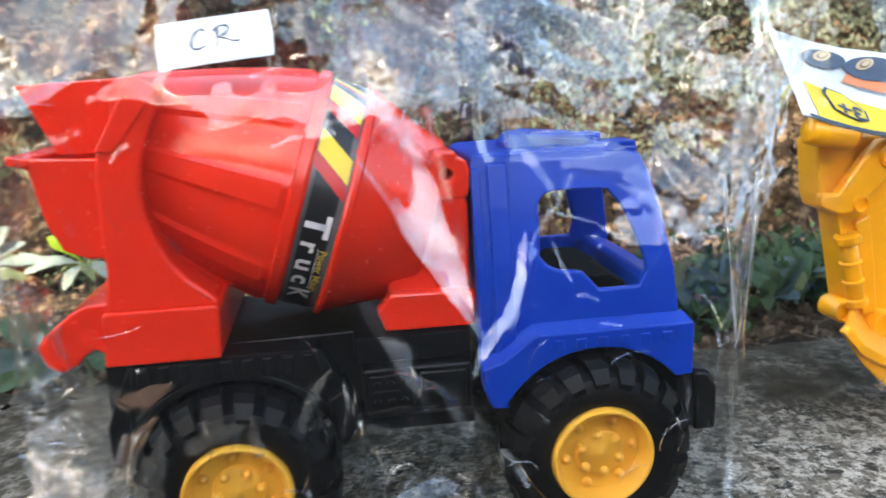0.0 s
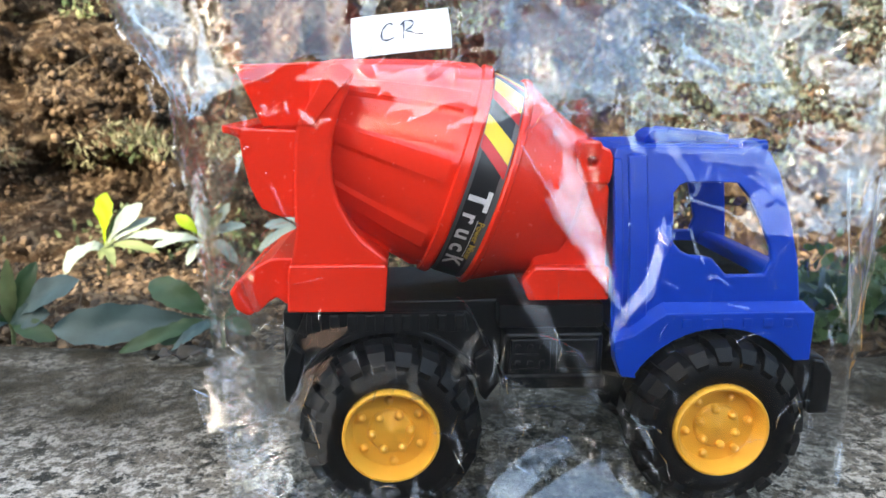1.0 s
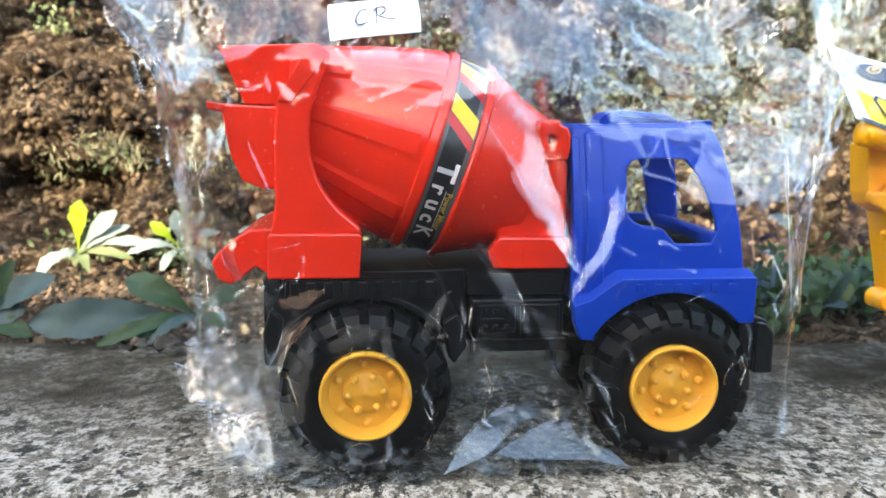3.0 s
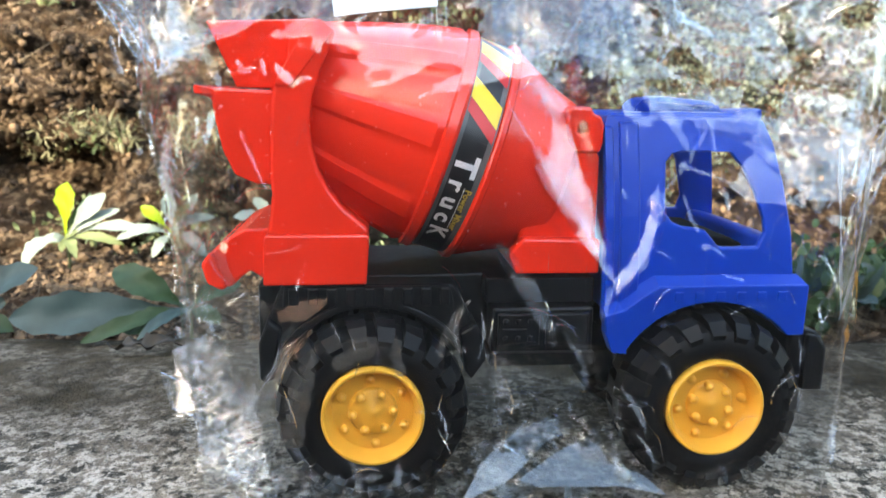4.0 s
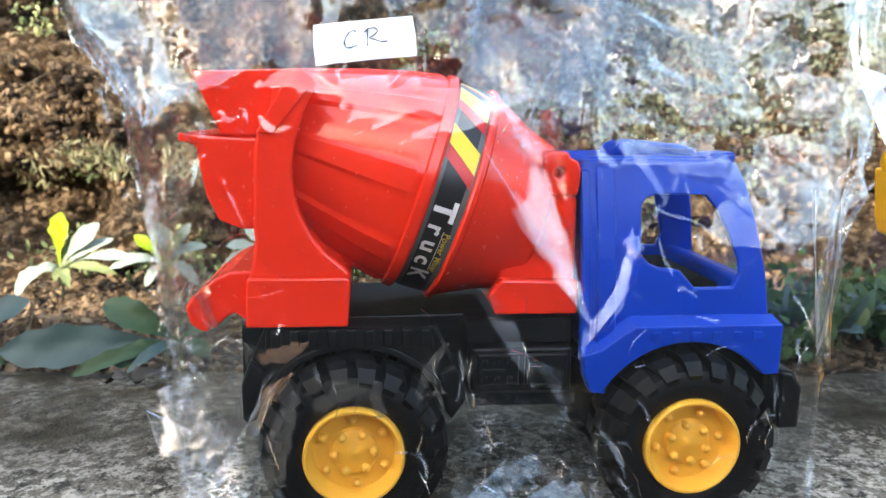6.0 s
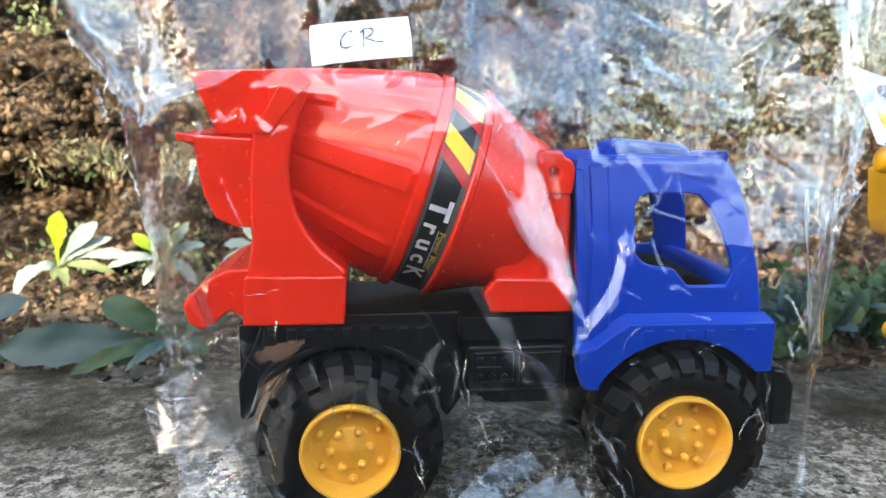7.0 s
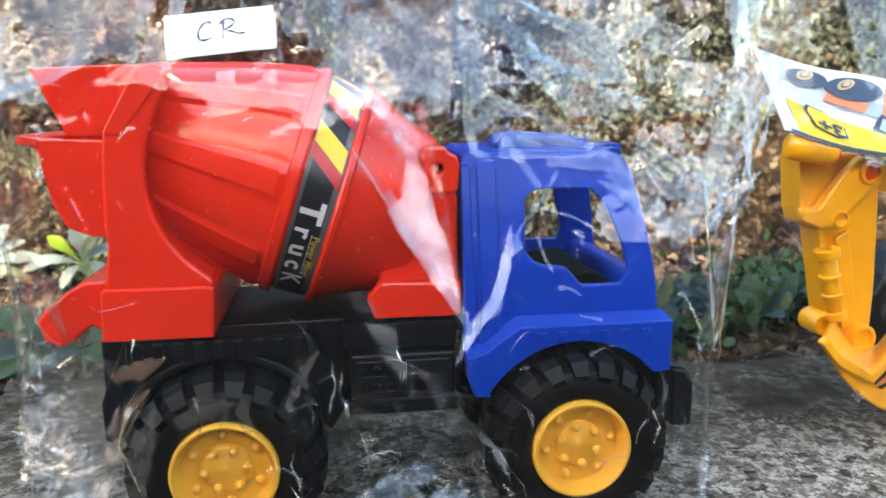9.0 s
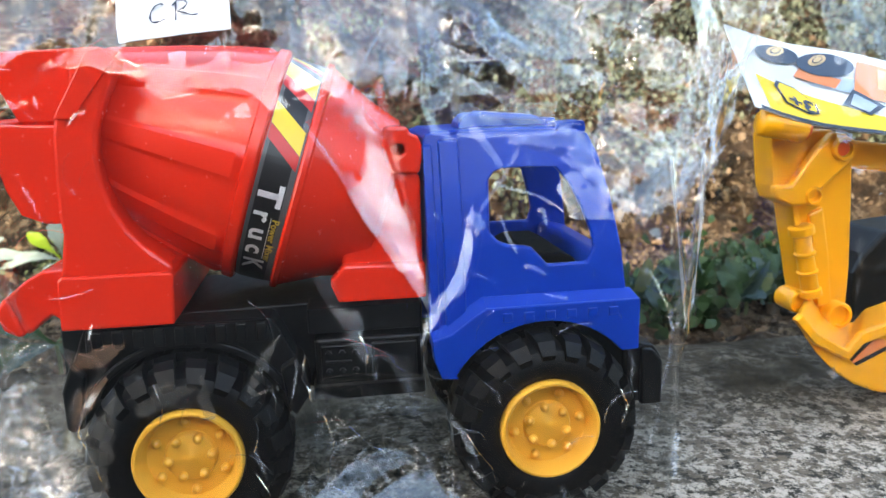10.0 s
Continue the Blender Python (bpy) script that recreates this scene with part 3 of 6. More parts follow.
def sticker():
    W = 0.0123
    st = new("sticker")
    st.parent = truck
    st["label"] = "black sticker band with white lettering and yellow and red stripes"
    bm = bmesh.new()
    band_patch(bm, -0.062, 0.058, 0.0004, W, 0.00025, 0, 60, 4)
    part("sticker_base", bm, ST_GREY, st, "grey sticker edge")
    part("sticker_field", band_patch(bmesh.new(), -0.062, 0.058, 0.0017, W - 0.0019, 0.00045, 0, 60, 4), ST_BLACK, st, "black sticker field")
    # slanting stripes on the upper half, from the lettering upwards
    sl = -0.0085
    for lo, hi, mat in ((0.0091, 0.0139, ST_RED), (0.0141, 0.0219, ST_YELLOW), (0.0294, 0.0345, ST_RED), (0.0347, 0.0440, ST_YELLOW), (0.0478, 0.0494, ST_RED), (0.0496, 0.0518, ST_YELLOW)):
        part("stripe", band_patch(bmesh.new(), lo, hi, 0.0006, W - 0.0006, 0.00065, sl, 8, 6), mat, st)

    def lettering(body, size, start, base, mat, spacing=1.0, bold=0.0, sx=1.0):
        bm = text_bm(body, size, spacing, bold)
        bmesh.ops.subdivide_edges(bm, edges=[e for e in bm.edges if e.calc_length() > 0.0012], cuts=2)
        for v in bm.verts:
            v.co = on_band(start - v.co.x * sx, base + v.co.y, 0.0007)
        return part("lettering", bm, mat, st)

    lettering("T", 0.0104, -0.0006, 0.0026, ST_WHITE, 1.0, 0.0004, 1.10)
    for ch, start in (("r", -0.0094), ("u", -0.0158), ("c", -0.0226)):
        lettering(ch, 0.0088, start, 0.0026, ST_WHITE, 1.0, 0.00022, 1.08)
    lettering("K", 0.0092, -0.0290, 0.0026, ST_WHITE, 1.0, 0.00022, 1.05)
    lettering("Power Mixer", 0.0033, -0.0115, 0.0087, ST_GOLD, 1.02, 0.00008)
    part("underline", band_patch(bmesh.new(), -0.0285, -0.0112, 0.0081, 0.0083, 0.0007, 0, 30, 1), ST_WHITE, st)


drum()
sticker()


def red_body():
    # rear stand: a foot box and a tall plate on each side that carries the drum's mouth
    foot = [(-0.0278, 0.0795), (0.0066, 0.0795), (0.0076, 0.0955), (0.0066, 0.0967), (-0.0262, 0.0967), (-0.0272, 0.0957)]
    part("stand_foot", slab(foot, 0.0092, 2 * YC - 0.0092), RED, truck, "red foot of the drum stand", bevel=0.0012)
    front = [(0.0072, 0.0960), (0.0074, 0.0985), (0.0045, 0.1010), (-0.0005, 0.1052), (-0.0052, 0.1110), (-0.0088, 0.1180), (-0.0108, 0.1255), (-0.0114, 0.1325), (-0.0104, 0.1415), (-0.0074, 0.1510), (-0.0044, 0.1580), (-0.0028, 0.1624)]
    stand = [(-0.0262, 0.0960)] + front + [(-0.0070, 0.1652), (-0.0108, 0.1650), (-0.0135, 0.1588), (-0.0180, 0.1515), (-0.0226, 0.1448), (-0.0236, 0.1392), (-0.0246, 0.1157), (-0.0240, 0.1099)]
    both("drum_stand", stand, 0.0102, 0.0150, RED, bevel=0.0014)
    # the stand's inner web that closes round the drum's mouth
    both("stand_web", [(x - 0.0012, z) for x, z in front[1:]] + [(-0.0180, 0.1600), (-0.0200, 0.1100)], 0.0145, 0.0260, RED, bevel=0.0006)
    # slanting upper wing
    both("wing", [(-0.0226, 0.1450), (-0.0172, 0.1446), (-0.0034, 0.1622), (-0.0072, 0.1656), (-0.0110, 0.1650)], 0.0094, 0.0110, RED, bevel=0.0005)
    # lower funnel, open at the top
    lo = [(-0.0470, 0.1442), (-0.0468, 0.1420), (-0.0425, 0.1408), (-0.0414, 0.1330), (-0.0396, 0.1240), (-0.0360, 0.1162), (-0.0290, 0.1132), (-0.0240, 0.1130), (-0.0225, 0.1432)]
    both("funnel_side", lo, 0.0125, 0.0155, RED, bevel=0.0009)
    curve = [(-0.0421, 0.1415), (-0.0410, 0.1330), (-0.0392, 0.1242), (-0.0356, 0.1166), (-0.0288, 0.1136), (-0.0245, 0.1134)]
    bm = bmesh.new()
    for (xa, za), (xb, zb) in zip(curve, curve[1:]):
        nx, nz = (zb - za), -(xb - xa)
        l = math.hypot(nx, nz)
        nx, nz = -nx / l * 0.0018, -nz / l * 0.0018
        plate(bm, [(xa, za), (xb, zb), (xb + nx, zb + nz), (xa + nx, za + nz)], (), 0.0150, 2 * YC - 0.0150)
    part("funnel_back", bm, RED, truck)
    part("funnel_rim", slab([(-0.0478, 0.1422), (-0.0416, 0.1416), (-0.0416, 0.1438), (-0.0478, 0.1450)], 0.0120, 2 * YC - 0.0120), RED, truck, bevel=0.0006)
    # upper hopper, flaring upwards and backwards
    bm = bmesh.new()
    bot = [(-0.0352, 0.0185, 0.1440), (-0.0150, 0.0185, 0.1440), (-0.0150, 0.0755, 0.1440), (-0.0352, 0.0755, 0.1440)]
    top = [(-0.0438, 0.0165, 0.1648), (-0.0090, 0.0165, 0.1662), (-0.0090, 0.0775, 0.1662), (-0.0438, 0.0775, 0.1648)]
    t = 0.0022
    vb = [bm.verts.new(p) for p in bot]
    vt = [bm.verts.new(p) for p in top]
    ib = [bm.verts.new((x + (t if x < -0.02 else -t), y + (t if y < YC else -t), z + 0.001)) for x, y, z in bot]
    it = [bm.verts.new((x + (t if x < -0.02 else -t), y + (t if y < YC else -t), z)) for x, y, z in top]
    for i in range(4):
        j = (i + 1) % 4
        bm.faces.new((vb[i], vb[j], vt[j], vt[i]))
        bm.faces.new((ib[j], ib[i], it[i], it[j]))
        bm.faces.new((vt[i], vt[j], it[j], it[i]))
        bm.faces.new((vb[j], vb[i], ib[i], ib[j]))
    bmesh.ops.recalc_face_normals(bm, faces=bm.faces)
    part("hopper", bm, RED, truck, "red flared charging hopper", bevel=0.0005)
    # small chute at the tail
    chute = [(-0.0262, 0.0975), (-0.0340, 0.0972), (-0.0395, 0.0945), (-0.0445, 0.0905), (-0.0482, 0.0862), (-0.0490, 0.0826), (-0.0472, 0.0792), (-0.0436, 0.0768), (-0.0395, 0.0772), (-0.0362, 0.0806), (-0.0330, 0.0828), (-0.0300, 0.0806), (-0.0262, 0.0800)]
    part("tail_chute", slab(chute, 0.0180, 2 * YC - 0.0180), RED, truck, "red tail chute", bevel=0.0024, segs=3)
    part("chute_rim", slab([(-0.0496, 0.0850), (-0.0478, 0.0786), (-0.0436, 0.0760), (-0.0412, 0.0766), (-0.0452, 0.0900), (-0.0470, 0.0886)], 0.0168, 2 * YC - 0.0168), RED, truck, bevel=0.0012)
    # front drum support with its lug
    sup = [(0.0590, 0.0820), (0.0600, 0.0800), (0.0885, 0.0800), (0.0885, 0.1225), (0.0870, 0.1240), (0.0760, 0.1240), (0.0700, 0.1200), (0.0610, 0.0960)]
    part("front_support", slab(sup, 0.0215, 2 * YC - 0.0215), RED, truck, "red front drum support", bevel=0.0015)
    low = [(0.0562, 0.0885), (0.0588, 0.0812), (0.0888, 0.0812), (0.0888, 0.0935), (0.0610, 0.0940)]
    both("support_foot", low, 0.0160, 0.0215, RED, bevel=0.001)
    lug = [(0.0775, 0.1235), (0.0880, 0.1235), (0.0890, 0.1275), (0.0892, 0.1330), (0.0880, 0.1362), (0.0850, 0.1372), (0.0846, 0.1392), (0.0776, 0.1394), (0.0762, 0.1376), (0.0762, 0.1270)]
    part("lug", slab(lug, 0.0200, 2 * YC - 0.0200, [arc(0.0815, 0.1318, 0.0019, 0, 330, 11)]), RED, truck, "red lug with a round hole", bevel=0.0012)


red_body()


def cab_lean(z):
    """How far the cab's sides lean in at a height."""
    return 0.0112 * max(0.0, min(1.06, (z - 0.084) / 0.054)) ** 1.45


def lean_in(bm):
    for v in bm.verts:
        d = cab_lean(v.co.z)
        v.co.y += d if v.co.y < YC else -d
    return bm


def cab():
    c = new("cab")
    c.parent = truck
    c["label"] = "blue plastic cab with open windows"
    y0, y1 = 0.0122, 2 * YC - 0.0122
    side = [(0.0892, 0.0660), (0.0930, 0.0560), (0.0985, 0.0560)] + arc(X_FRONT, HUB_Z, 0.0375, 134, 44, 12) + [(0.1595, 0.0640), (0.1592, 0.0810), (0.1575, 0.0970), (0.1545, 0.1135), (0.1512, 0.1275), (0.1478, 0.1352), (0.1440, 0.1366), (0.1180, 0.1372), (0.0906, 0.1366), (0.0896, 0.1340), (0.0892, 0.1150), (0.0890, 0.0950), (0.0890, 0.0800)]
    hole = [(0.1114, 0.1165), (0.1116, 0.1206), (0.1136, 0.1232), (0.1165, 0.1242), (0.1270, 0.1243), (0.1352, 0.1242), (0.1400, 0.1185), (0.1435, 0.1110), (0.1470, 0.1010), (0.1474, 0.0962), (0.1448, 0.0914), (0.1308, 0.0912), (0.1284, 0.0940), (0.1256, 0.0972), (0.1228, 0.0980), (0.1172, 0.0985), (0.1138, 0.1000), (0.1110, 0.1032)]
    far_hole = [(0.1114, 0.1165), (0.1116, 0.1206), (0.1136, 0.1232), (0.1165, 0.1242), (0.1330, 0.1242), (0.1376, 0.1175), (0.1424, 0.1015), (0.1410, 0.0958), (0.1160, 0.0956), (0.1120, 0.1000)]
    part("side_wall", lean_in(slab(side, y0, y0 + 0.0026, [hole])), BLUE, c, bevel=0.0008)
    part("side_wall", lean_in(slab(side, y1 - 0.0026, y1, [far_hole])), BLUE, c, bevel=0.0008)
    part("rear_wall", lean_in(slab([(0.0930, 0.0660), (0.0955, 0.0660), (0.0955, 0.0840), (0.0955, 0.1100), (0.0955, 0.1365), (0.0930, 0.1365), (0.0930, 0.1100), (0.0930, 0.0840)], y0 + 0.002, y1 - 0.002)), BLUE, c, bevel=0.0005)
    # roof with rounded shoulders and a raised brow over the windscreen
    part("roof", slab([(0.0905, 0.1340), (0.1466, 0.1340), (0.1474, 0.1362), (0.1440, 0.1378), (0.1180, 0.1380), (0.0930, 0.1374), (0.0902, 0.1358)], 0.0240, 2 * YC - 0.0240), BLUE, c, bevel=0.0018, segs=4)
    part("brow", slab([(0.1352, 0.1355), (0.1466, 0.1345), (0.1474, 0.1362), (0.1468, 0.1395), (0.1374, 0.1390)], 0.0232, 0.036), BLUE, c, bevel=0.0010)
    part("brow", slab([(0.1352, 0.1355), (0.1466, 0.1345), (0.1474, 0.1362), (0.1468, 0.1395), (0.1374, 0.1390)], 2 * YC - 0.036, 2 * YC - 0.0232), BLUE, c, bevel=0.0010)
    part("dashboard", slab([(0.1440, 0.0800), (0.1588, 0.0800), (0.1574, 0.0930), (0.1485, 0.0952), (0.1460, 0.0940)], y0 + 0.001, y1 - 0.001), BLUE, c, bevel=0.001)
    part("seat", slab([(0.1080, 0.0700), (0.1440, 0.0700), (0.1440, 0.0905), (0.1385, 0.0932), (0.1280, 0.0934), (0.1235, 0.0915), (0.1080, 0.0910)], 0.022, 2 * YC - 0.026), MATTE, c, "black seat inside the cab", bevel=0.001)
    part("cab_floor", slab([(0.0960, 0.0850), (0.1560, 0.0820), (0.1560, 0.0850), (0.0960, 0.0905)], y0 + 0.0032, y1 - 0.0032), MATTE, c, "black cab floor")
    # vertical ribs on the rear pillar
    for xa, xb, top in ((0.0893, 0.0926, 0.1330), (0.0946, 0.1018, 0.1345)):
        for ya, yb in ((y0 - 0.0009, y0 + 0.001), (y1 - 0.001, y1 + 0.0009)):
            rib = [(xa, 0.0690), (xb, 0.0690), (xb, 0.0840), (xb, 0.1020), (xb, 0.1200), (xb, top), (xa, top), (xa, 0.1200), (xa, 0.1020), (xa, 0.0840)]
            part("pillar_rib", lean_in(slab(rib, ya, yb)), BLUE, c, bevel=0.0012, segs=3)
    # fender, proud of the wall, its upper edge chamfered back to the wall
    fend = [(0.0893, 0.0680), (0.0898, 0.0610), (0.0922, 0.0546), (0.0982, 0.0540)] + arc(X_FRONT, HUB_Z, 0.0367, 148, 41, 18) + [(0.1570, 0.0600), (0.1624, 0.0603), (0.1626, 0.0786), (0.1080, 0.0783), (0.1035, 0.0755), (0.0960, 0.0700)]
    edge = [(0.1626, 0.0786), (0.1080, 0.0783), (0.1035, 0.0755), (0.0960, 0.0700), (0.0893, 0.0680)]
    back = [(0.1605, 0.0816), (0.1076, 0.0814), (0.1022, 0.0782), (0.0950, 0.0726), (0.0892, 0.0712)]
    for sgn in (0, 1):
        ya, yb = (0.0072, y0 + 0.001) if sgn == 0 else (y1 - 0.001, 2 * YC - 0.0072)
        part("fender", slab(fend, ya, yb), BLUE, c, "blue front fender", bevel=0.0010, segs=3)
        yo, yi = (0.0076, y0 + 0.0004) if sgn == 0 else (2 * YC - 0.0076, y1 - 0.0004)
        bm = bmesh.new()
        rows = [[bm.verts.new((x, y, z)) for x, y, z in ((ex, yo, ez - 0.0003), (bx, yi, bz), (bx, yi, bz - 0.004), (ex, yo, ez - 0.004))] for (ex, ez), (bx, bz) in zip(edge, back)]
        for p, q in zip(rows, rows[1:]):
            for k in range(4):
                bm.faces.new((p[k], p[(k + 1) % 4], q[(k + 1) % 4], q[k]))
        bm.faces.new(rows[0])
        bm.faces.new(rows[-1][::-1])
        bmesh.ops.recalc_face_normals(bm, faces=bm.faces)
        part("fender_shoulder", bm, BLUE, c, bevel=0.0004)
    for i in range(6):
        x = 0.1135 + 0.0075 * i
        part("fender_slot", slab([(x, 0.0732), (x + 0.0034, 0.0732), (x + 0.0034, 0.0764), (x, 0.0764)], 0.0067, 0.0080), BLUE, c, bevel=0.0003)
    part("nose", slab([(0.1570, 0.0605), (0.1622, 0.0605), (0.1624, 0.0786), (0.1600, 0.0812), (0.1570, 0.0812)], y0, y1), BLUE, c, bevel=0.001)
    # roof light bar
    part("light_bar", slab([(0.1035, 0.1374), (0.1365, 0.1374), (0.1362, 0.1392), (0.1345, 0.1402), (0.1240, 0.1416), (0.1085, 0.1428), (0.1062, 0.1420), (0.1040, 0.1396)], 0.032, 0.048), BLUE, c, "blue roof light bar", bevel=0.0010)
    part("beacon", slab([(0.1110, 0.1412), (0.1330, 0.1396), (0.1326, 0.1410), (0.1300, 0.1418), (0.1120, 0.1433)], 0.0305, 0.0495), BLUE, c, bevel=0.0008)


cab()


# ---------------- the clear bag round the truck ----------------
def seg_dist(p, a, b):
    ax, az = a
    bx, bz = b
    dx, dz = bx - ax, bz - az
    t = ((p[0] - ax) * dx + (p[1] - az) * dz) / (dx * dx + dz * dz)
    t = min(1.0, max(0.0, t))
    side = (p[0] - ax) * dz - (p[1] - az) * dx
    d = math.hypot(p[0] - ax - t * dx, p[1] - az - t * dz)
    return (d if side > 0 else -d), t


# larger folds of the front sheet: ends, half width, lift towards the viewer
FOLDS = [
    ((0.0545, 0.141), (0.0885, 0.083), 0.0030, 0.0022), ((0.1065, 0.108), (0.0880, 0.073), 0.0040, 0.0045),
    ((-0.0560, 0.148), (-0.0850, 0.190), 0.0100, 0.0070), ((-0.0560, 0.148), (-0.0150, 0.172), 0.0060, 0.0040), ((-0.0560, 0.148), (-0.0700, 0.100), 0.0070, 0.0060),
    ((0.1850, 0.160), (0.1800, 0.064), 0.0045, 0.0070), ((0.1700, 0.110), (0.2000, 0.150), 0.0040, 0.0040), ((0.0850, 0.190), (0.0900, 0.138), 0.0050, 0.0026),
    ((0.0300, 0.190), (0.0320, 0.160), 0.0025, 0.0030), ((0.1300, 0.190), (0.1550, 0.120), 0.0080, 0.0018), ((0.1500, 0.185), (0.1450, 0.145), 0.0060, 0.0018),
    ((-0.0300, 0.080), (-0.0200, 0.030), 0.0030, 0.0014),
    ((-0.0450, 0.070), (-0.0350, 0.020), 0.0040, 0.0020), ((0.0480, 0.020), (0.0760, 0.030), 0.0040, 0.0040), ((0.0760, 0.030), (0.1050, 0.006), 0.0040, 0.0040),
]
fr = random.Random(11)
for _ in range(5):      # small wrinkles low down, over the chassis and wheels
    x, z, a, l = fr.uniform(-0.035, 0.165), fr.uniform(0.012, 0.085), radians(fr.gauss(90, 28)), fr.uniform(0.006, 0.022)
    FOLDS.append(((x, z), (x + l * math.cos(a), z + l * math.sin(a)), fr.uniform(0.0010, 0.0030), fr.uniform(0.0005, 0.0014)))
for _ in range(10):     # and over the drum and the funnel
    x, z, a, l = fr.uniform(-0.045, 0.060), fr.uniform(0.095, 0.165), radians(fr.gauss(60, 40)), fr.uniform(0.005, 0.020)
    FOLDS.append(((x, z), (x + l * math.cos(a), z + l * math.sin(a)), fr.uniform(0.0008, 0.0020), fr.uniform(0.0004, 0.0014)))
for _ in range(16):     # along the diagonal pull between drum and cab, and round the cab's roof
    x, z, a, l = fr.uniform(0.066, 0.160), fr.uniform(0.085, 0.150), radians(fr.gauss(-62, 22)), fr.uniform(0.006, 0.026)
    FOLDS.append(((x, z), (x + l * math.cos(a), z + l * math.sin(a)), fr.uniform(0.0008, 0.0022), fr.uniform(0.0006, 0.0016)))
for _ in range(8):      # over the rear funnel and chute
    x, z, a, l = fr.uniform(-0.048, -0.010), fr.uniform(0.075, 0.160), radians(fr.gauss(70, 35)), fr.uniform(0.006, 0.020)
    FOLDS.append(((x, z), (x + l * math.cos(a), z + l * math.sin(a)), fr.uniform(0.0008, 0.0022), fr.uniform(0.0006, 0.0014)))
Z_KEYS = (0.0, 0.004, 0.035, 0.066, 0.085, 0.125, 0.145, 0.160, 0.168, 0.182, 0.200, 0.240)
Y_KEYS = (0.004, -0.0035, -0.0055, -0.0035, -0.0010, 0.0015, 0.0030, 0.0052, 0.0072, 0.0130, 0.0225, 0.0370)
OVER_Z, OVER_Y = (0.140, 0.145, 0.150, 0.155, 0.160), (0.0010, 0.0016, 0.0026, 0.0043, 0.0068)
# how steeply the slack upper part leans back, along x
LEAN_X, LEAN = (-0.10, -0.06, -0.046, -0.012, 0.002, 0.040, 0.052, 0.120, 0.150, 0.176, 0.25), (0.22, 0.26, 0.44, 0.46, 0.14, 0.14, 0.54, 0.52, 0.30, 0.12, 0.10)
LX_Z, LX = (0.0, 0.02, 0.05, 0.075, 0.11, 0.133, 0.153, 0.160, 0.168, 0.178, 0.19, 0.24), (-0.046, -0.056, -0.0620, -0.0645, -0.0685, -0.0742, -0.0748, -0.0785, -0.0838, -0.0912, -0.0950, -0.100)
RX_Z, RX = (0.0, 0.05, 0.11, 0.134, 0.15, 0.175, 0.24), (0.186, 0.194, 0.204, 0.212, 0.216, 0.226, 0.245)


def ease(v, a, b):
    """0 before a, 1 past b."""
    return min(1.0, max(0.0, (v - a) / (b - a)))


def base_y(x, z):
    zz = min(z, 0.160)
    y = float(np.interp(zz, Z_KEYS, Y_KEYS))
    if z > 0.140 and -0.015 < x < 0.090:     # lies back over the round of the drum
        k = ease(x, -0.006, 0.006) * ease(-x, -0.088, -0.066)
        slack = 0.0030 + 0.0050 * askew(x, zz, 0.9, 0.017, 0.011, 57.0)
        y += k * (float(np.interp(zz - max(0.0, slack), OVER_Z, OVER_Y)) - y)     # in uneven slack facets
    y += 0.35 * cab_lean(min(z, 0.139)) * ease(x, 0.084, 0.096) * ease(-x, -0.160, -0.146)      # follows the cab's side
    y += float(np.interp(x, LEAN_X, LEAN)) * (z - zz)
    xl, xr = float(np.interp(z, LX_Z, LX)), float(np.interp(z, RX_Z, RX))
    left, right = max(0.0, -0.046 - x) / max(1e-4, -0.046 - xl), max(0.0, x - 0.168) / max(1e-4, xr - 0.168)
    k = min(1.0, max(left, right))
    return y + (0.047 - y) * (k ** 1.6)


def ridged(x, z, seed):
    return 1.0 - 2.2 * abs(n3(x, z, seed))


def facet(x, z, cx, cz, seed):
    """Flat three-cornered facets between random heights: how stiff film crumples."""
    u, v = x / cx + 0.5 * z / cz, z / cz
    i, j = math.floor(u), math.floor(v)
    fu, fv = u - i, v - j

    def h(a, c):
        return n3(a * 17.31 + 0.37, c * 9.73 + 0.61, seed) * 1.5

    if fu + fv < 1:
        return h(i, j) * (1 - fu - fv) + h(i + 1, j) * fu + h(i, j + 1) * fv
    return h(i + 1, j + 1) * (fu + fv - 1) + h(i, j + 1) * (1 - fu) + h(i + 1, j) * (1 - fv)


def askew(x, z, angle, cx, cz, seed):
    """Facets whose rows run at an angle."""
    c, s = math.cos(angle), math.sin(angle)
    return facet(x * c + z * s, z * c - x * s, cx, cz, seed)


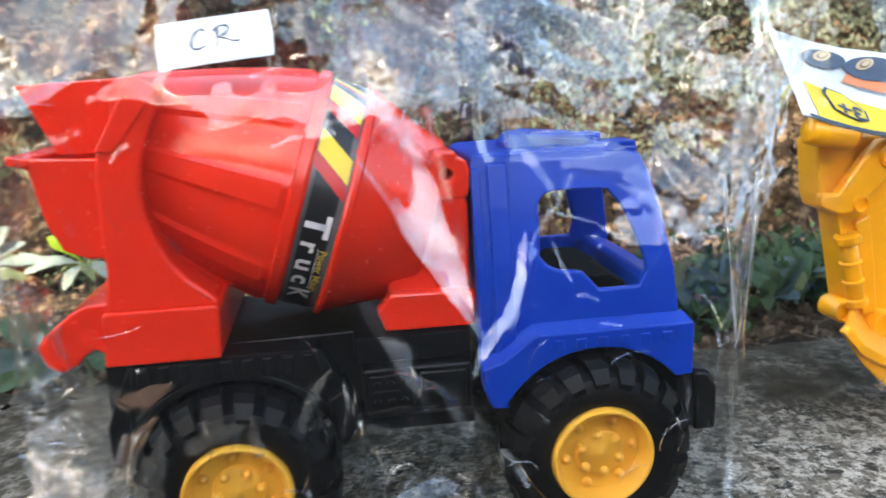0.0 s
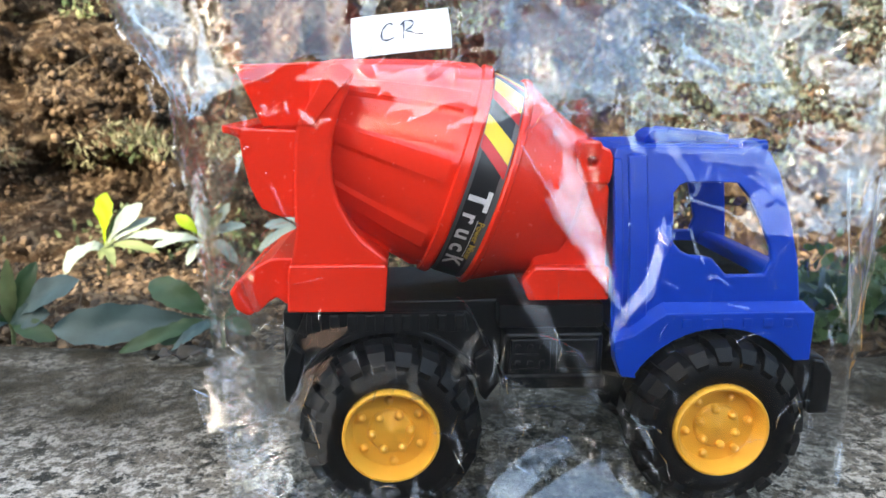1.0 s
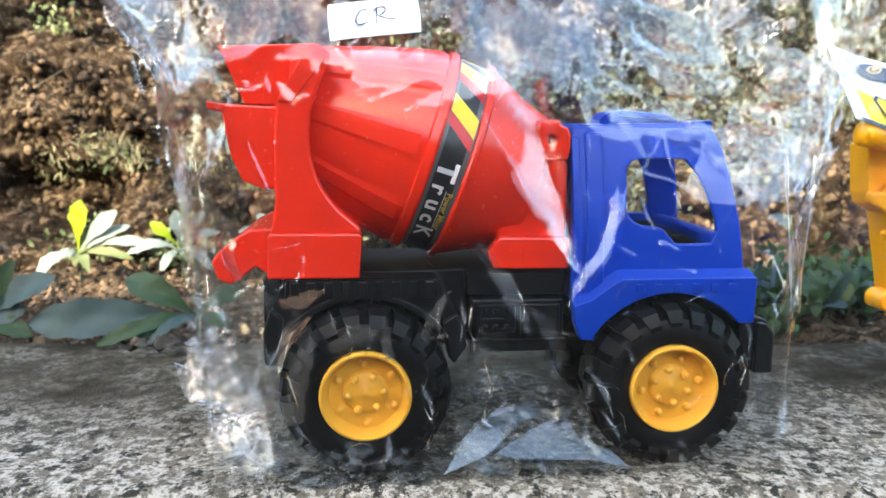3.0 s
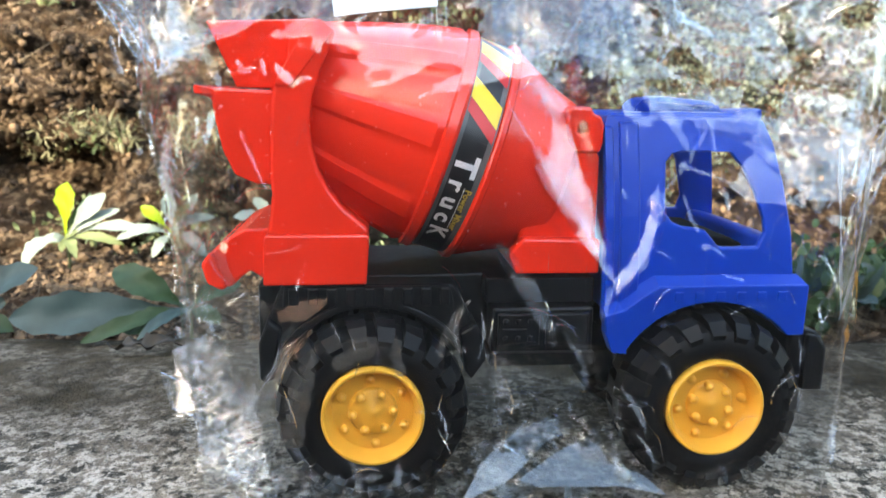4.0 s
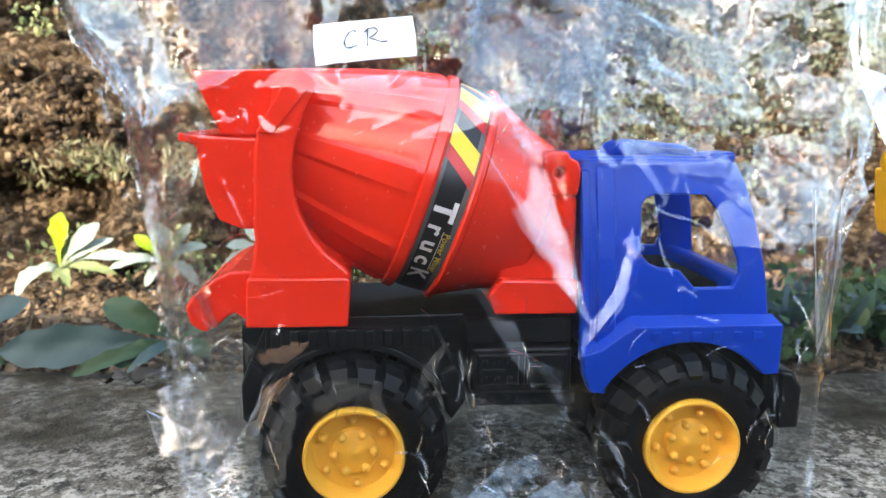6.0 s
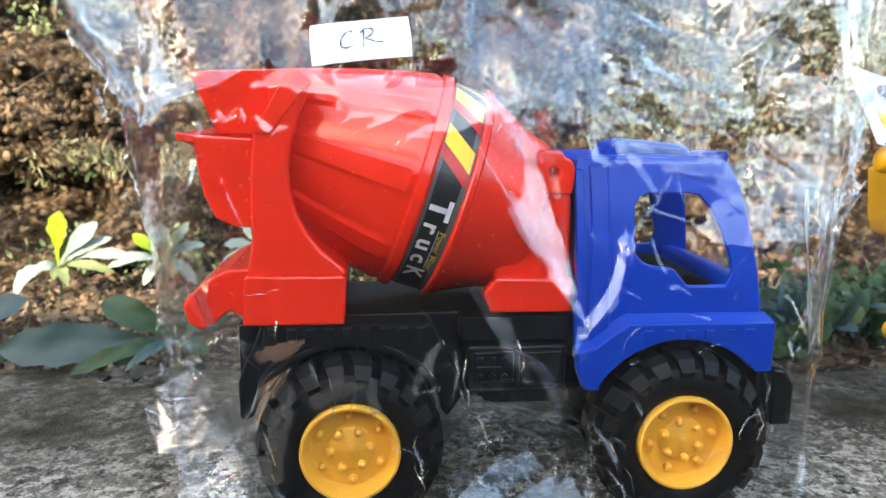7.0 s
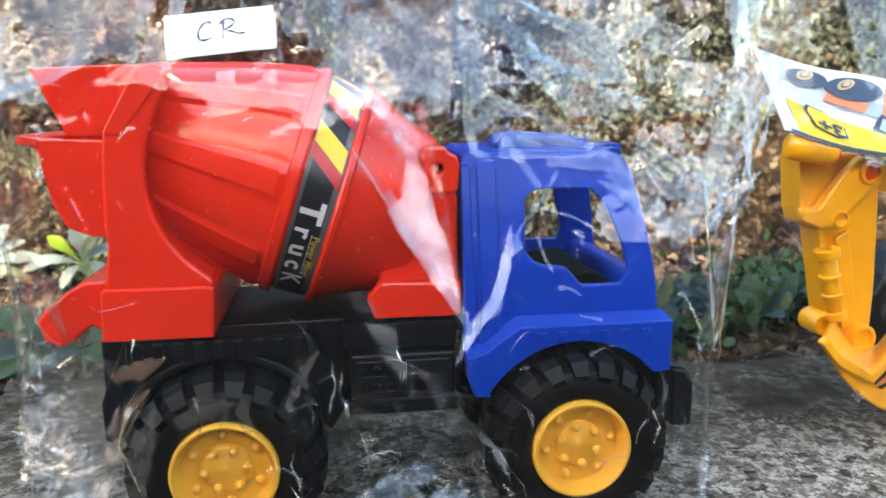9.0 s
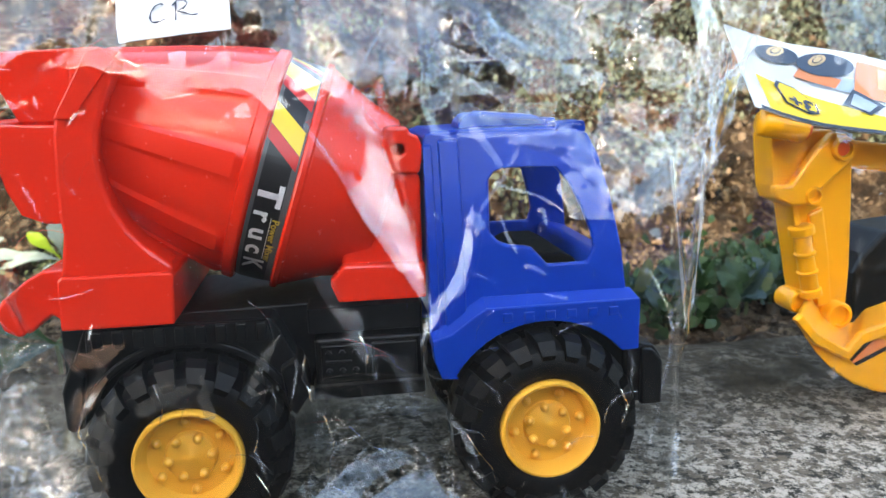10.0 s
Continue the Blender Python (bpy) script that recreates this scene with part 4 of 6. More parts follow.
def front_y(x, z):
    """The crumpled front sheet: how far back it lies at (x, z)."""
    y = base_y(x, z)
    upper = min(1.0, max(0.0, (z - 0.158) / 0.014))
    if x > 0.09:
        upper = max(upper, min(1.0, max(0.0, (z - 0.142) / 0.012)))
    ends = min(1.0, max(0.0, (-0.040 - x) / 0.012, (x - 0.168) / 0.010))
    low = min(1.0, max(0.0, (0.045 - z) / 0.02))
    loose = max(upper, ends, 0.35 * low)
    wx = x + 0.006 * n3(x * 40, z * 40, 21)
    wz = z + 0.006 * n3(x * 40, z * 40, 22)
    vx, vz = wx + 0.0013 * n3(x * 150, z * 150, 24), wz + 0.0013 * n3(x * 150, z * 150, 25)
    f = 0.0026 * askew(wx, wz, 0.5, 0.022, 0.028, 3.3) + 0.0030 * askew(vx, vz, -0.8, 0.0090, 0.012, 6.6) + 0.0011 * askew(vx, vz, 1.3, 0.0046, 0.0060, 7.1)
    if ends > 0:
        f = (1 - ends) * f + ends * (0.0034 * facet(wx, wz, 0.008, 0.055, 9.9) + 0.0010 * facet(vx, vz, 0.004, 0.020, 4.4))
    # leaning back beside the windscreen
    pillar = min(1.0, max(0.0, (x - 0.132 + 0.4 * (0.125 - z)) / 0.010)) * min(1.0, max(0.0, (z + 0.012 * askew(wx, wz, 0.6, 0.011, 0.014, 71.0) - 0.100) / 0.012))
    pillar *= min(1.0, max(0.0, (0.176 - x) / 0.014))
    if pillar > 0:
        y += pillar * (-0.0075 + 0.30 * min(0.05, z - 0.098))
        loose = max(loose, 0.28 * pillar)
    tight = 0.0006 * facet(wx, wz, 0.016, 0.022, 5.9) + 0.0002 * facet(wx, wz, 0.006, 0.009, 2.4)
    rear = min(1.0, max(0.0, (0.012 - x) / 0.03)) * min(1.0, max(0.0, (0.092 - z) / 0.015))
    loose = max(loose, 0.28 * rear)
    y -= 0.0022 * rear
    y -= loose * f + (1 - loose) * max(-0.0003, tight)
    for a, b, w, h in FOLDS:
        if min(a[0], b[0]) - w < x < max(a[0], b[0]) + w and min(a[1], b[1]) - w < z < max(a[1], b[1]) + w:
            d, t = seg_dist((wx, wz), a, b)
            if abs(d) < w:
                p = d / w
                y -= h * max(0.0, 1 - abs(p) * (1.0 if p > 0 else 1.6)) * (0.4 + 0.6 * math.sin(math.pi * min(1, 0.15 + t * 0.8)))
    # slack film lying between the wheels, leaning back
    k = min(1.0, max(0.0, (x - 0.046) / 0.006), max(0.0, (0.094 - x) / 0.006))
    if k > 0 and z < 0.062:
        zz = z + 0.006 * n3(x * 60, 5.0) + 0.009 * facet(wx, wz, 0.017, 0.012, 3.0)
        y += k * 0.026 * (min(1.0, max(0.0, (zz - 0.003) / 0.026)) if zz < 0.029 else max(0.0, 1 - (zz - 0.029) / 0.033))
    # a three-cornered fold leaning back in front of the drum support
    if 0.082 < z < 0.156 and 0.05 < x < 0.092:
        f = (z - 0.082) / 0.070
        xa, xb = 0.0885 - 0.037 * min(1.0, f / 0.86), 0.0900 - 0.014 * f
        if f > 0.86:
            xa += (f - 0.86) * 0.13
        k = min(1.0, max(0.0, (x - xa) / 0.002)) * min(1.0, max(0.0, (xb - x) / 0.002))
        if k > 0:
            y += k * (0.021 * f + 0.0016 + 0.0022 * ridged(wx * 120 + wz * 60, wz * 90, 8.0) * min(1.0, f * 4) * min(1.0, max(0.0, (x - xa) / (xb - xa) - 0.35) * 4))
    # film lying back over the roof and its light bar
    if 0.098 < x < 0.132 and z > 0.137:
        y += 0.011 * min(1.0, (z - 0.137) / 0.007) * min(1.0, (x - 0.098) / 0.004, (0.132 - x) / 0.006) * max(0.0, 1 - max(0.0, z - 0.146) / 0.11)
        y -= 0.0045 * facet(vx, vz, 0.010, 0.007, 12.7) * min(1.0, (z - 0.137) / 0.004)
    return y


def back_y(x, z):
    y = 2 * YC - base_y(x, z) + 0.004
    wx = x + 0.005 * n3(x * 40, z * 40, 31)
    k = min(1.0, max(0.0, (z - 0.11) / 0.05))
    return y + (0.3 + 0.7 * k) * (0.0028 * ridged(wx * 38, z * 24, 13.3) + 0.0012 * ridged(wx * 95, z * 70, 17.1))


def sheet(func, nx, nz, ztop):
    bm = bmesh.new()
    g = []
    for j in range(nz + 1):
        z = 0.0012 + (ztop - 0.0012) * j / nz
        xl, xr = float(np.interp(z, LX_Z, LX)), float(np.interp(z, RX_Z, RX))
        xl += 0.003 * n3(z * 60, 3.0)
        xr += 0.003 * n3(z * 60, 8.0)
        g.append([bm.verts.new((xl + (xr - xl) * i / nx, func(xl + (xr - xl) * i / nx, z), z)) for i in range(nx + 1)])
    for p, q in zip(g, g[1:]):
        for i in range(nx):
            bm.faces.new((p[i], p[i + 1], q[i + 1], q[i]))
    return bm


def inner_y(x, z):
    """A second layer behind the front sheet, finely crumpled, added to strengthen the sky sheen."""
    wx, wz = x + 0.003 * n3(x * 70, z * 70, 61), z + 0.003 * n3(x * 70, z * 70, 62)
    return base_y(x, z) + 0.0050 + 0.0034 * askew(wx, wz, 0.4, 0.0120, 0.0170, 63.0) + 0.0006 * askew(wx, wz, -0.9, 0.0050, 0.0070, 64.0)


def sheet_patch(func, x0, x1, z0, z1, nx, nz):
    bm = bmesh.new()
    g = [[bm.verts.new((x, func(x, z), z)) for x in [x0 + (x1 - x0) * i / nx + 0.002 * n3(j * 0.2, 1.0) for i in range(nx + 1)]] for j, z in [(j, z0 + (z1 - z0) * j / nz) for j in range(nz + 1)]]
    for p, q in zip(g, g[1:]):
        for i in range(nx):
            bm.faces.new((p[i], p[i + 1], q[i + 1], q[i]))
    return bm


def strip_film(points, width, bend, n=30, w=6, seed=0.0):
    """A loose strip of film along a line of places, crumpled across."""
    bm = bmesh.new()
    pts = [Vector(p) for p in points]
    g = []
    for i in range(n + 1):
        f = i / n * (len(pts) - 1)
        k = min(len(pts) - 2, int(f))
        c = pts[k].lerp(pts[k + 1], f - k)
        tan = (pts[k + 1] - pts[k]).normalized()
        side = tan.cross(Vector((0, -1, 0.25))).normalized()
        row = []
        for j in range(w + 1):
            s = (j / w - 0.5) * width * (0.6 + 0.5 * math.sin(math.pi * i / n))
            row.append(bm.verts.new(c + side * s + Vector((0, -bend * ridged(i * 0.35 + seed, j * 0.8, seed), 0))))
        g.append(row)
    for p, q in zip(g, g[1:]):
        for j in range(w):
            bm.faces.new((p[j], p[j + 1], q[j + 1], q[j]))
    return bm


fold_seed = random.Random(41)


def fold_film(spine, widths, lean, size):
    """A doubled fold of film along a line on the front sheet, broken across into flat, backward-leaning shards with ragged edges."""
    r, bm = fold_seed, bmesh.new()
    pts = [Vector(p) for p in spine]
    runs = [(q - p).length for p, q in zip(pts, pts[1:])]
    total = sum(runs)

    def at(s):
        k = 0
        while k < len(runs) - 1 and s > runs[k]:
            s -= runs[k]
            k += 1
        f = min(1.0, s / runs[k])
        return pts[k].lerp(pts[k + 1], f), (pts[k + 1] - pts[k]).normalized(), widths[k] + (widths[k + 1] - widths[k]) * f

    s = 0.0
    slope = math.tan(radians(lean))
    while s < total - 0.0005:
        e = min(total, s + size * r.uniform(0.6, 1.4))
        whole = e - s > 0.97 * total
        mid, low = at((s + e) / 2)[0], min(at(s)[0].y, at(e)[0].y)
        kx, kz = r.uniform(-0.18, 0.18) * (0.3 if whole else 1.0), slope * r.uniform(0.9, 1.15)
        my = front_y(mid.x, mid.y) - 0.0016 if not whole else min(front_y(*at(total * q / 4)[0]) - 0.0008 - kz * (at(total * q / 4)[0].y - mid.y) for q in (0, 1)) if low == at(0.0)[0].y else front_y(*at(total)[0]) - 0.0010 - kz * (low - mid.y)
        left, right = [], []
        swell = {1: r.uniform(0.55, 1.15), -1: r.uniform(0.55, 1.15)}
        n = 7 if not whole else 24 if lean > 10 else 9
        for i in range(n + 1):
            c, d, w = at(s + (e - s) * i / n)
            if not whole:
                w *= 0.55 + 0.5 * math.sin(math.pi * i / n) ** 0.7
            side = Vector((-d.y, d.x))
            for store, sg in ((left, 1), (right, -1)):
                q = c + side * sg * w * 0.5 * (1.0 if whole else swell[sg]) * (r.uniform(0.86, 1.06) if lean > 10 else r.uniform(0.5, 1.2)) + d * r.uniform(-0.0005, 0.0005)
                store.append(q)
        rows = []
        for p, q in zip(left, right):
            rows.append([])
            for j in range(9):
                c = p.lerp(q, j / 8)
                rows[-1].append(bm.verts.new((c.x, my + kx * (c.x - mid.x) + kz * (c.y - mid.y) + (0.0003 if not whole else 0.0022 if lean > 10 else 0.0010) * askew(c.x, c.y, 0.7, 0.0050, 0.0085, 31.0), c.y)))
        for p, q in zip(rows, rows[1:]):
            for j in range(8):
                bm.faces.new((p[j], p[j + 1], q[j + 1], q[j]))
        s = e - (e - s) * 0.06
    return bm


def bag():
    b = thing("plastic_bag", "crumpled clear plastic bag wrapped round the toy truck", "plastic bag")
    part("front_sheet", sheet(front_y, 380, 320, 0.235), FILM, b, "crumpled clear front sheet", smooth=180)
    # extra reflecting sheet, added to brighten the veil below the seal
    part("veil_layer", sheet_patch(inner_y, 0.048, 0.166, 0.149, 0.199, 170, 90), FILM, b, "added film layer that strengthens the sky sheen under the seal", smooth=180)
    part("back_sheet", sheet(back_y, 110, 90, 0.235), FILM, b, "clear back sheet", smooth=180)
    # folded corner sticking out at the tail end, and the bunched film under it
    for c, faces, name in (([(-0.0729, 0.046, 0.0363), (-0.0545, 0.040, 0.0300), (-0.0560, 0.038, 0.0200), (-0.0690, 0.044, 0.0222), (-0.0630, 0.041, 0.0270)],
                            ((0, 4, 1), (1, 4, 2), (2, 4, 3), (3, 4, 0)), "folded film corner"),
                           ([(-0.0575, 0.042, 0.0140), (-0.0475, 0.036, 0.0015), (-0.0410, 0.034, 0.0012), (-0.0290, 0.030, 0.0090), (-0.0450, 0.033, 0.0130), (-0.0517, 0.038, 0.0265), (-0.0480, 0.034, 0.0080), (-0.0395, 0.028, 0.0065), (-0.0400, 0.034, 0.0190)],
                            ((0, 6, 1), (1, 6, 2), (2, 6, 7), (2, 7, 3), (7, 4, 3), (6, 4, 7), (0, 4, 6), (0, 5, 4), (4, 5, 8), (4, 8, 3)), "bunched film")):
        bm = bmesh.new()
        v = [bm.verts.new(p) for p in c]
        for f in faces:
            bm.faces.new([v[k] for k in f])
        bmesh.ops.subdivide_edges(bm, edges=bm.edges, cuts=4, use_grid_fill=True)
        for vv in bm.verts:
            vv.co.y += 0.0012 * facet(vv.co.x, vv.co.z, 0.0045, 0.0045, 4.1) - 0.0006
            vv.co.z = max(0.0012, vv.co.z)
        part("corner_flap", bm, FLAP if name == "folded film corner" else MILKY, b, name, smooth=25)
    # two slack folds lying back on the ledge between the wheels
    for c, faces in (([(0.0444, -0.002, 0.0207), (0.0587, 0.008, 0.0249), (0.0725, 0.014, 0.0265), (0.0696, 0.006, 0.023), (0.0526, -0.005, 0.0171), (0.0363, -0.01, 0.0145), (0.0415, -0.005, 0.018), (0.0834, 0.012, 0.0231)],
                      ((0, 4, 3), (0, 3, 1), (1, 3, 2), (0, 6, 4), (6, 5, 4), (3, 7, 2))),
                     ([(0.0561, -0.009, 0.0144), (0.0712, -0.001, 0.0177), (0.0853, 0.006, 0.0192), (0.0899, -0.002, 0.015), (0.0938, -0.008, 0.0116), (0.0629, -0.011, 0.0133), (0.1012, -0.003, 0.0127), (0.1083, -0.009, 0.0098)],
                      ((0, 5, 1), (1, 5, 3), (1, 3, 2), (5, 4, 3), (3, 4, 6), (4, 7, 6)))):
        bm = bmesh.new()
        low = min(p[2] for p in c)
        v = [bm.verts.new((x + 0.001, y, 0.0085 + 1.7 * (z - low))) for x, y, z in c]
        for f in faces:
            bm.faces.new([v[k] for k in f])
        bmesh.ops.subdivide_edges(bm, edges=bm.edges, cuts=5, use_grid_fill=True)
        for vv in bm.verts:
            vv.co.y += 0.0009 * facet(vv.co.x, vv.co.z, 0.006, 0.005, 14.1)
        part("slack_fold", bm, SLACK, b, "slack film fold catching the sky", smooth=35)
    # crumpled film strips under the chassis; their dark tint stands in for the shade there
    part("undershade_layer", strip_film(((0.040, 0.004, 0.012), (0.058, 0.002, 0.016), (0.078, 0.002, 0.018), (0.096, 0.004, 0.014), (0.112, 0.004, 0.009)), 0.026, 0.003, 60, 12, 3.7), UNDERSHADE, b, "dark film strip that tints in the shade under the truck", smooth=40)
    part("undershade_layer", strip_film(((-0.034, 0.010, 0.012), (-0.010, 0.000, 0.008), (0.020, 0.000, 0.008), (0.044, 0.003, 0.010)), 0.016, 0.003, 60, 12, 9.2), UNDERSHADE, b, "dark film strip that tints in the shade under the truck", smooth=40)
    # folds where the film is doubled, broken into flat shards: spine (x, z), width along it, lean, shard length, film
    for spine, widths, lean, size, mat in (
            (((0.1028, 0.1150), (0.1006, 0.1050), (0.0968, 0.0900), (0.0880, 0.0818), (0.0836, 0.0710)), (0.0010, 0.0022, 0.0042, 0.0034, 0.0004), 34, 0.0075, CRINKLE),
            (((0.1185, 0.1320), (0.1125, 0.1225), (0.1070, 0.1160), (0.1040, 0.1110)), (0.0014, 0.0018, 0.0014, 0.0006), 36, 0.0050, CRINKLE),
            (((0.1020, 0.1425), (0.1060, 0.1360), (0.1110, 0.1290), (0.1130, 0.1245)), (0.0030, 0.0046, 0.0030, 0.0008), 32, 0.0060, CRINKLE),
            (((0.1115, 0.1110), (0.1140, 0.1030), (0.1165, 0.0990)), (0.0012, 0.0016, 0.0006), 34, 0.0045, CRINKLE),
            (((0.1160, 0.1345), (0.1340, 0.1330), (0.1450, 0.1280), (0.1500, 0.1190), (0.1535, 0.1110)), (0.0020, 0.0100, 0.0170, 0.0100, 0.0040), 26, 0.2, DOUBLE),
            (((0.1250, 0.0850), (0.1330, 0.0830)), (0.0004, 0.0012), 32, 0.0040, CRINKLE),
            (((0.0870, 0.0838), (0.0790, 0.1030), (0.0685, 0.1260), (0.0590, 0.1470), (0.0540, 0.1580)), (0.0008, 0.0110, 0.0190, 0.0200, 0.0100), 22, 0.2, FOLDED),
            (((0.0862, 0.0845), (0.0770, 0.1005), (0.0680, 0.1165), (0.0600, 0.1330)), (0.0010, 0.0050, 0.0060, 0.0020), 36, 0.0110, CRINKLE),
            (((0.0850, 0.0900), (0.0780, 0.1105), (0.0710, 0.1290), (0.0640, 0.1450)), (0.0020, 0.0070, 0.0090, 0.0070), 27, 0.0085, DOUBLE),
            (((0.0555, 0.1340), (0.0640, 0.1370), (0.0740, 0.1500), (0.0790, 0.1600)), (0.0010, 0.0036, 0.0040, 0.0030), 34, 0.0050, CRINKLE),
            (((0.0515, 0.0915), (0.0550, 0.0880), (0.0580, 0.0825), (0.0625, 0.0772), (0.0642, 0.0712), (0.0686, 0.0652), (0.0692, 0.0600)), (0.0026, 0.0062, 0.0050, 0.0072, 0.0044, 0.0046, 0.0006), 24, 0.2, THIN),
            (((0.1075, 0.1428), (0.1200, 0.1416), (0.1345, 0.1392)), (0.0034, 0.0050, 0.0022), 40, 0.0140, FOLDED),
            (((0.1684, 0.1135), (0.1779, 0.1217), (0.1918, 0.1308)), (0.0005, 0.0013, 0.0008), 34, 0.0070, FLAP),
            (((0.1934, 0.1391), (0.1974, 0.1159), (0.1959, 0.0964)), (0.0016, 0.0022, 0.0006), 32, 0.0100, CRINKLE),
            (((0.0720, 0.0650), (0.0785, 0.0610), (0.0808, 0.0510)), (0.0010, 0.0070, 0.0002), 24, 0.2, THIN),
            (((0.0490, 0.0530), (0.0540, 0.0400), (0.0600, 0.0290)), (0.0010, 0.0070, 0.0010), 24, 0.2, THIN),
            (((0.0880, 0.0520), (0.0840, 0.0400), (0.0800, 0.0300)), (0.0010, 0.0080, 0.0010), 24, 0.2, THIN),
            (((0.1780, 0.0270), (0.1750, 0.0200), (0.1735, 0.0140)), (0.0030, 0.0044, 0.0006), 34, 0.0060, CRINKLE),
            # rear wheel pieces whose reflections are put into the film's colour
            (((-0.0210, 0.0735), (-0.0120, 0.0755), (-0.0055, 0.0785)), (0.0050, 0.0062, 0.0010), 4, 0.2, BROWN_SHEEN),
            (((-0.0219, 0.0535), (-0.0183, 0.0613), (-0.0111, 0.0688)), (0.0014, 0.0066, 0.0016), 2, 0.2, BROWN_SHEEN),
            (((-0.0190, 0.0300), (-0.0150, 0.0491), (-0.0086, 0.0650)), (0.0110, 0.0096, 0.0012), -3, 0.0160, TAN_SHEEN),
            (((-0.0042, 0.0560), (0.0045, 0.0611), (0.0146, 0.0630)), (0.0040, 0.0096, 0.0020), -2, 0.0100, TAN_SHEEN),
            (((0.0158, 0.0669), (0.0164, 0.0600), (0.0172, 0.0526)), (0.0008, 0.0044, 0.0050), 0, 0.2, TAN_SHEEN),
            (((0.0300, 0.0595), (0.0330, 0.0670), (0.0370, 0.0744), (0.0400, 0.0773)), (0.0024, 0.0034, 0.0040, 0.0010), 3, 0.2, TAN_SHEEN),
            (((0.0296, 0.0589), (0.0390, 0.0609)), (0.0010, 0.0018), 4, 0.2, TAN_SHEEN),
            (((-0.0560, 0.1300), (-0.0600, 0.1150), (-0.0580, 0.1000)), (0.0020, 0.0050, 0.0010), 34, 0.0070, DOUBLE)):
        part("fold", fold_film(spine, widths, lean, size), mat, b, smooth=20)
    # small folds low down, over the wheels and the chassis
    for x, z, l, w, a in ((0.0330, 0.0760, 0.016, 0.0036, -80), (0.0440, 0.0740, 0.018, 0.0030, -95), (0.0465, 0.0560, 0.010, 0.0040, -70), (-0.0200, 0.0660, 0.020, 0.0034, -115), (-0.0290, 0.0560, 0.022, 0.0060, -105), (-0.0220, 0.0480, 0.026, 0.0050, -100),
                          (-0.0180, 0.0300, 0.014, 0.0040, -60), (0.0290, 0.0430, 0.016, 0.0040, -75), (0.0170, 0.0240, 0.018, 0.0042, -100), (0.0000, 0.0200, 0.012, 0.0060, -70), (0.0920, 0.0470, 0.020, 0.0050, -62), (0.0980, 0.0300, 0.016, 0.0040, -60), (0.1050, 0.0560, 0.010, 0.0026, -60),
                          (0.1300, 0.0180, 0.012, 0.0030, -75), (0.1560, 0.0620, 0.010, 0.0030, -100), (0.1600, 0.0540, 0.012, 0.0024, -70), (0.0100, 0.0640, 0.012, 0.0026, -100), (-0.0050, 0.0700, 0.010, 0.0030, -80)):
        d = Vector((math.cos(radians(a)), math.sin(radians(a)))) * l
        spine = ((x, z), (x + d.x * 0.45 + 0.0016, z + d.y * 0.45), (x + d.x, max(0.006, z + d.y)))
        part("fold", fold_film(spine, (w * 0.1, w * 0.6, w * 0.05), 27, 0.2 if l < 0.014 else l * 0.6), THIN, b, smooth=20)
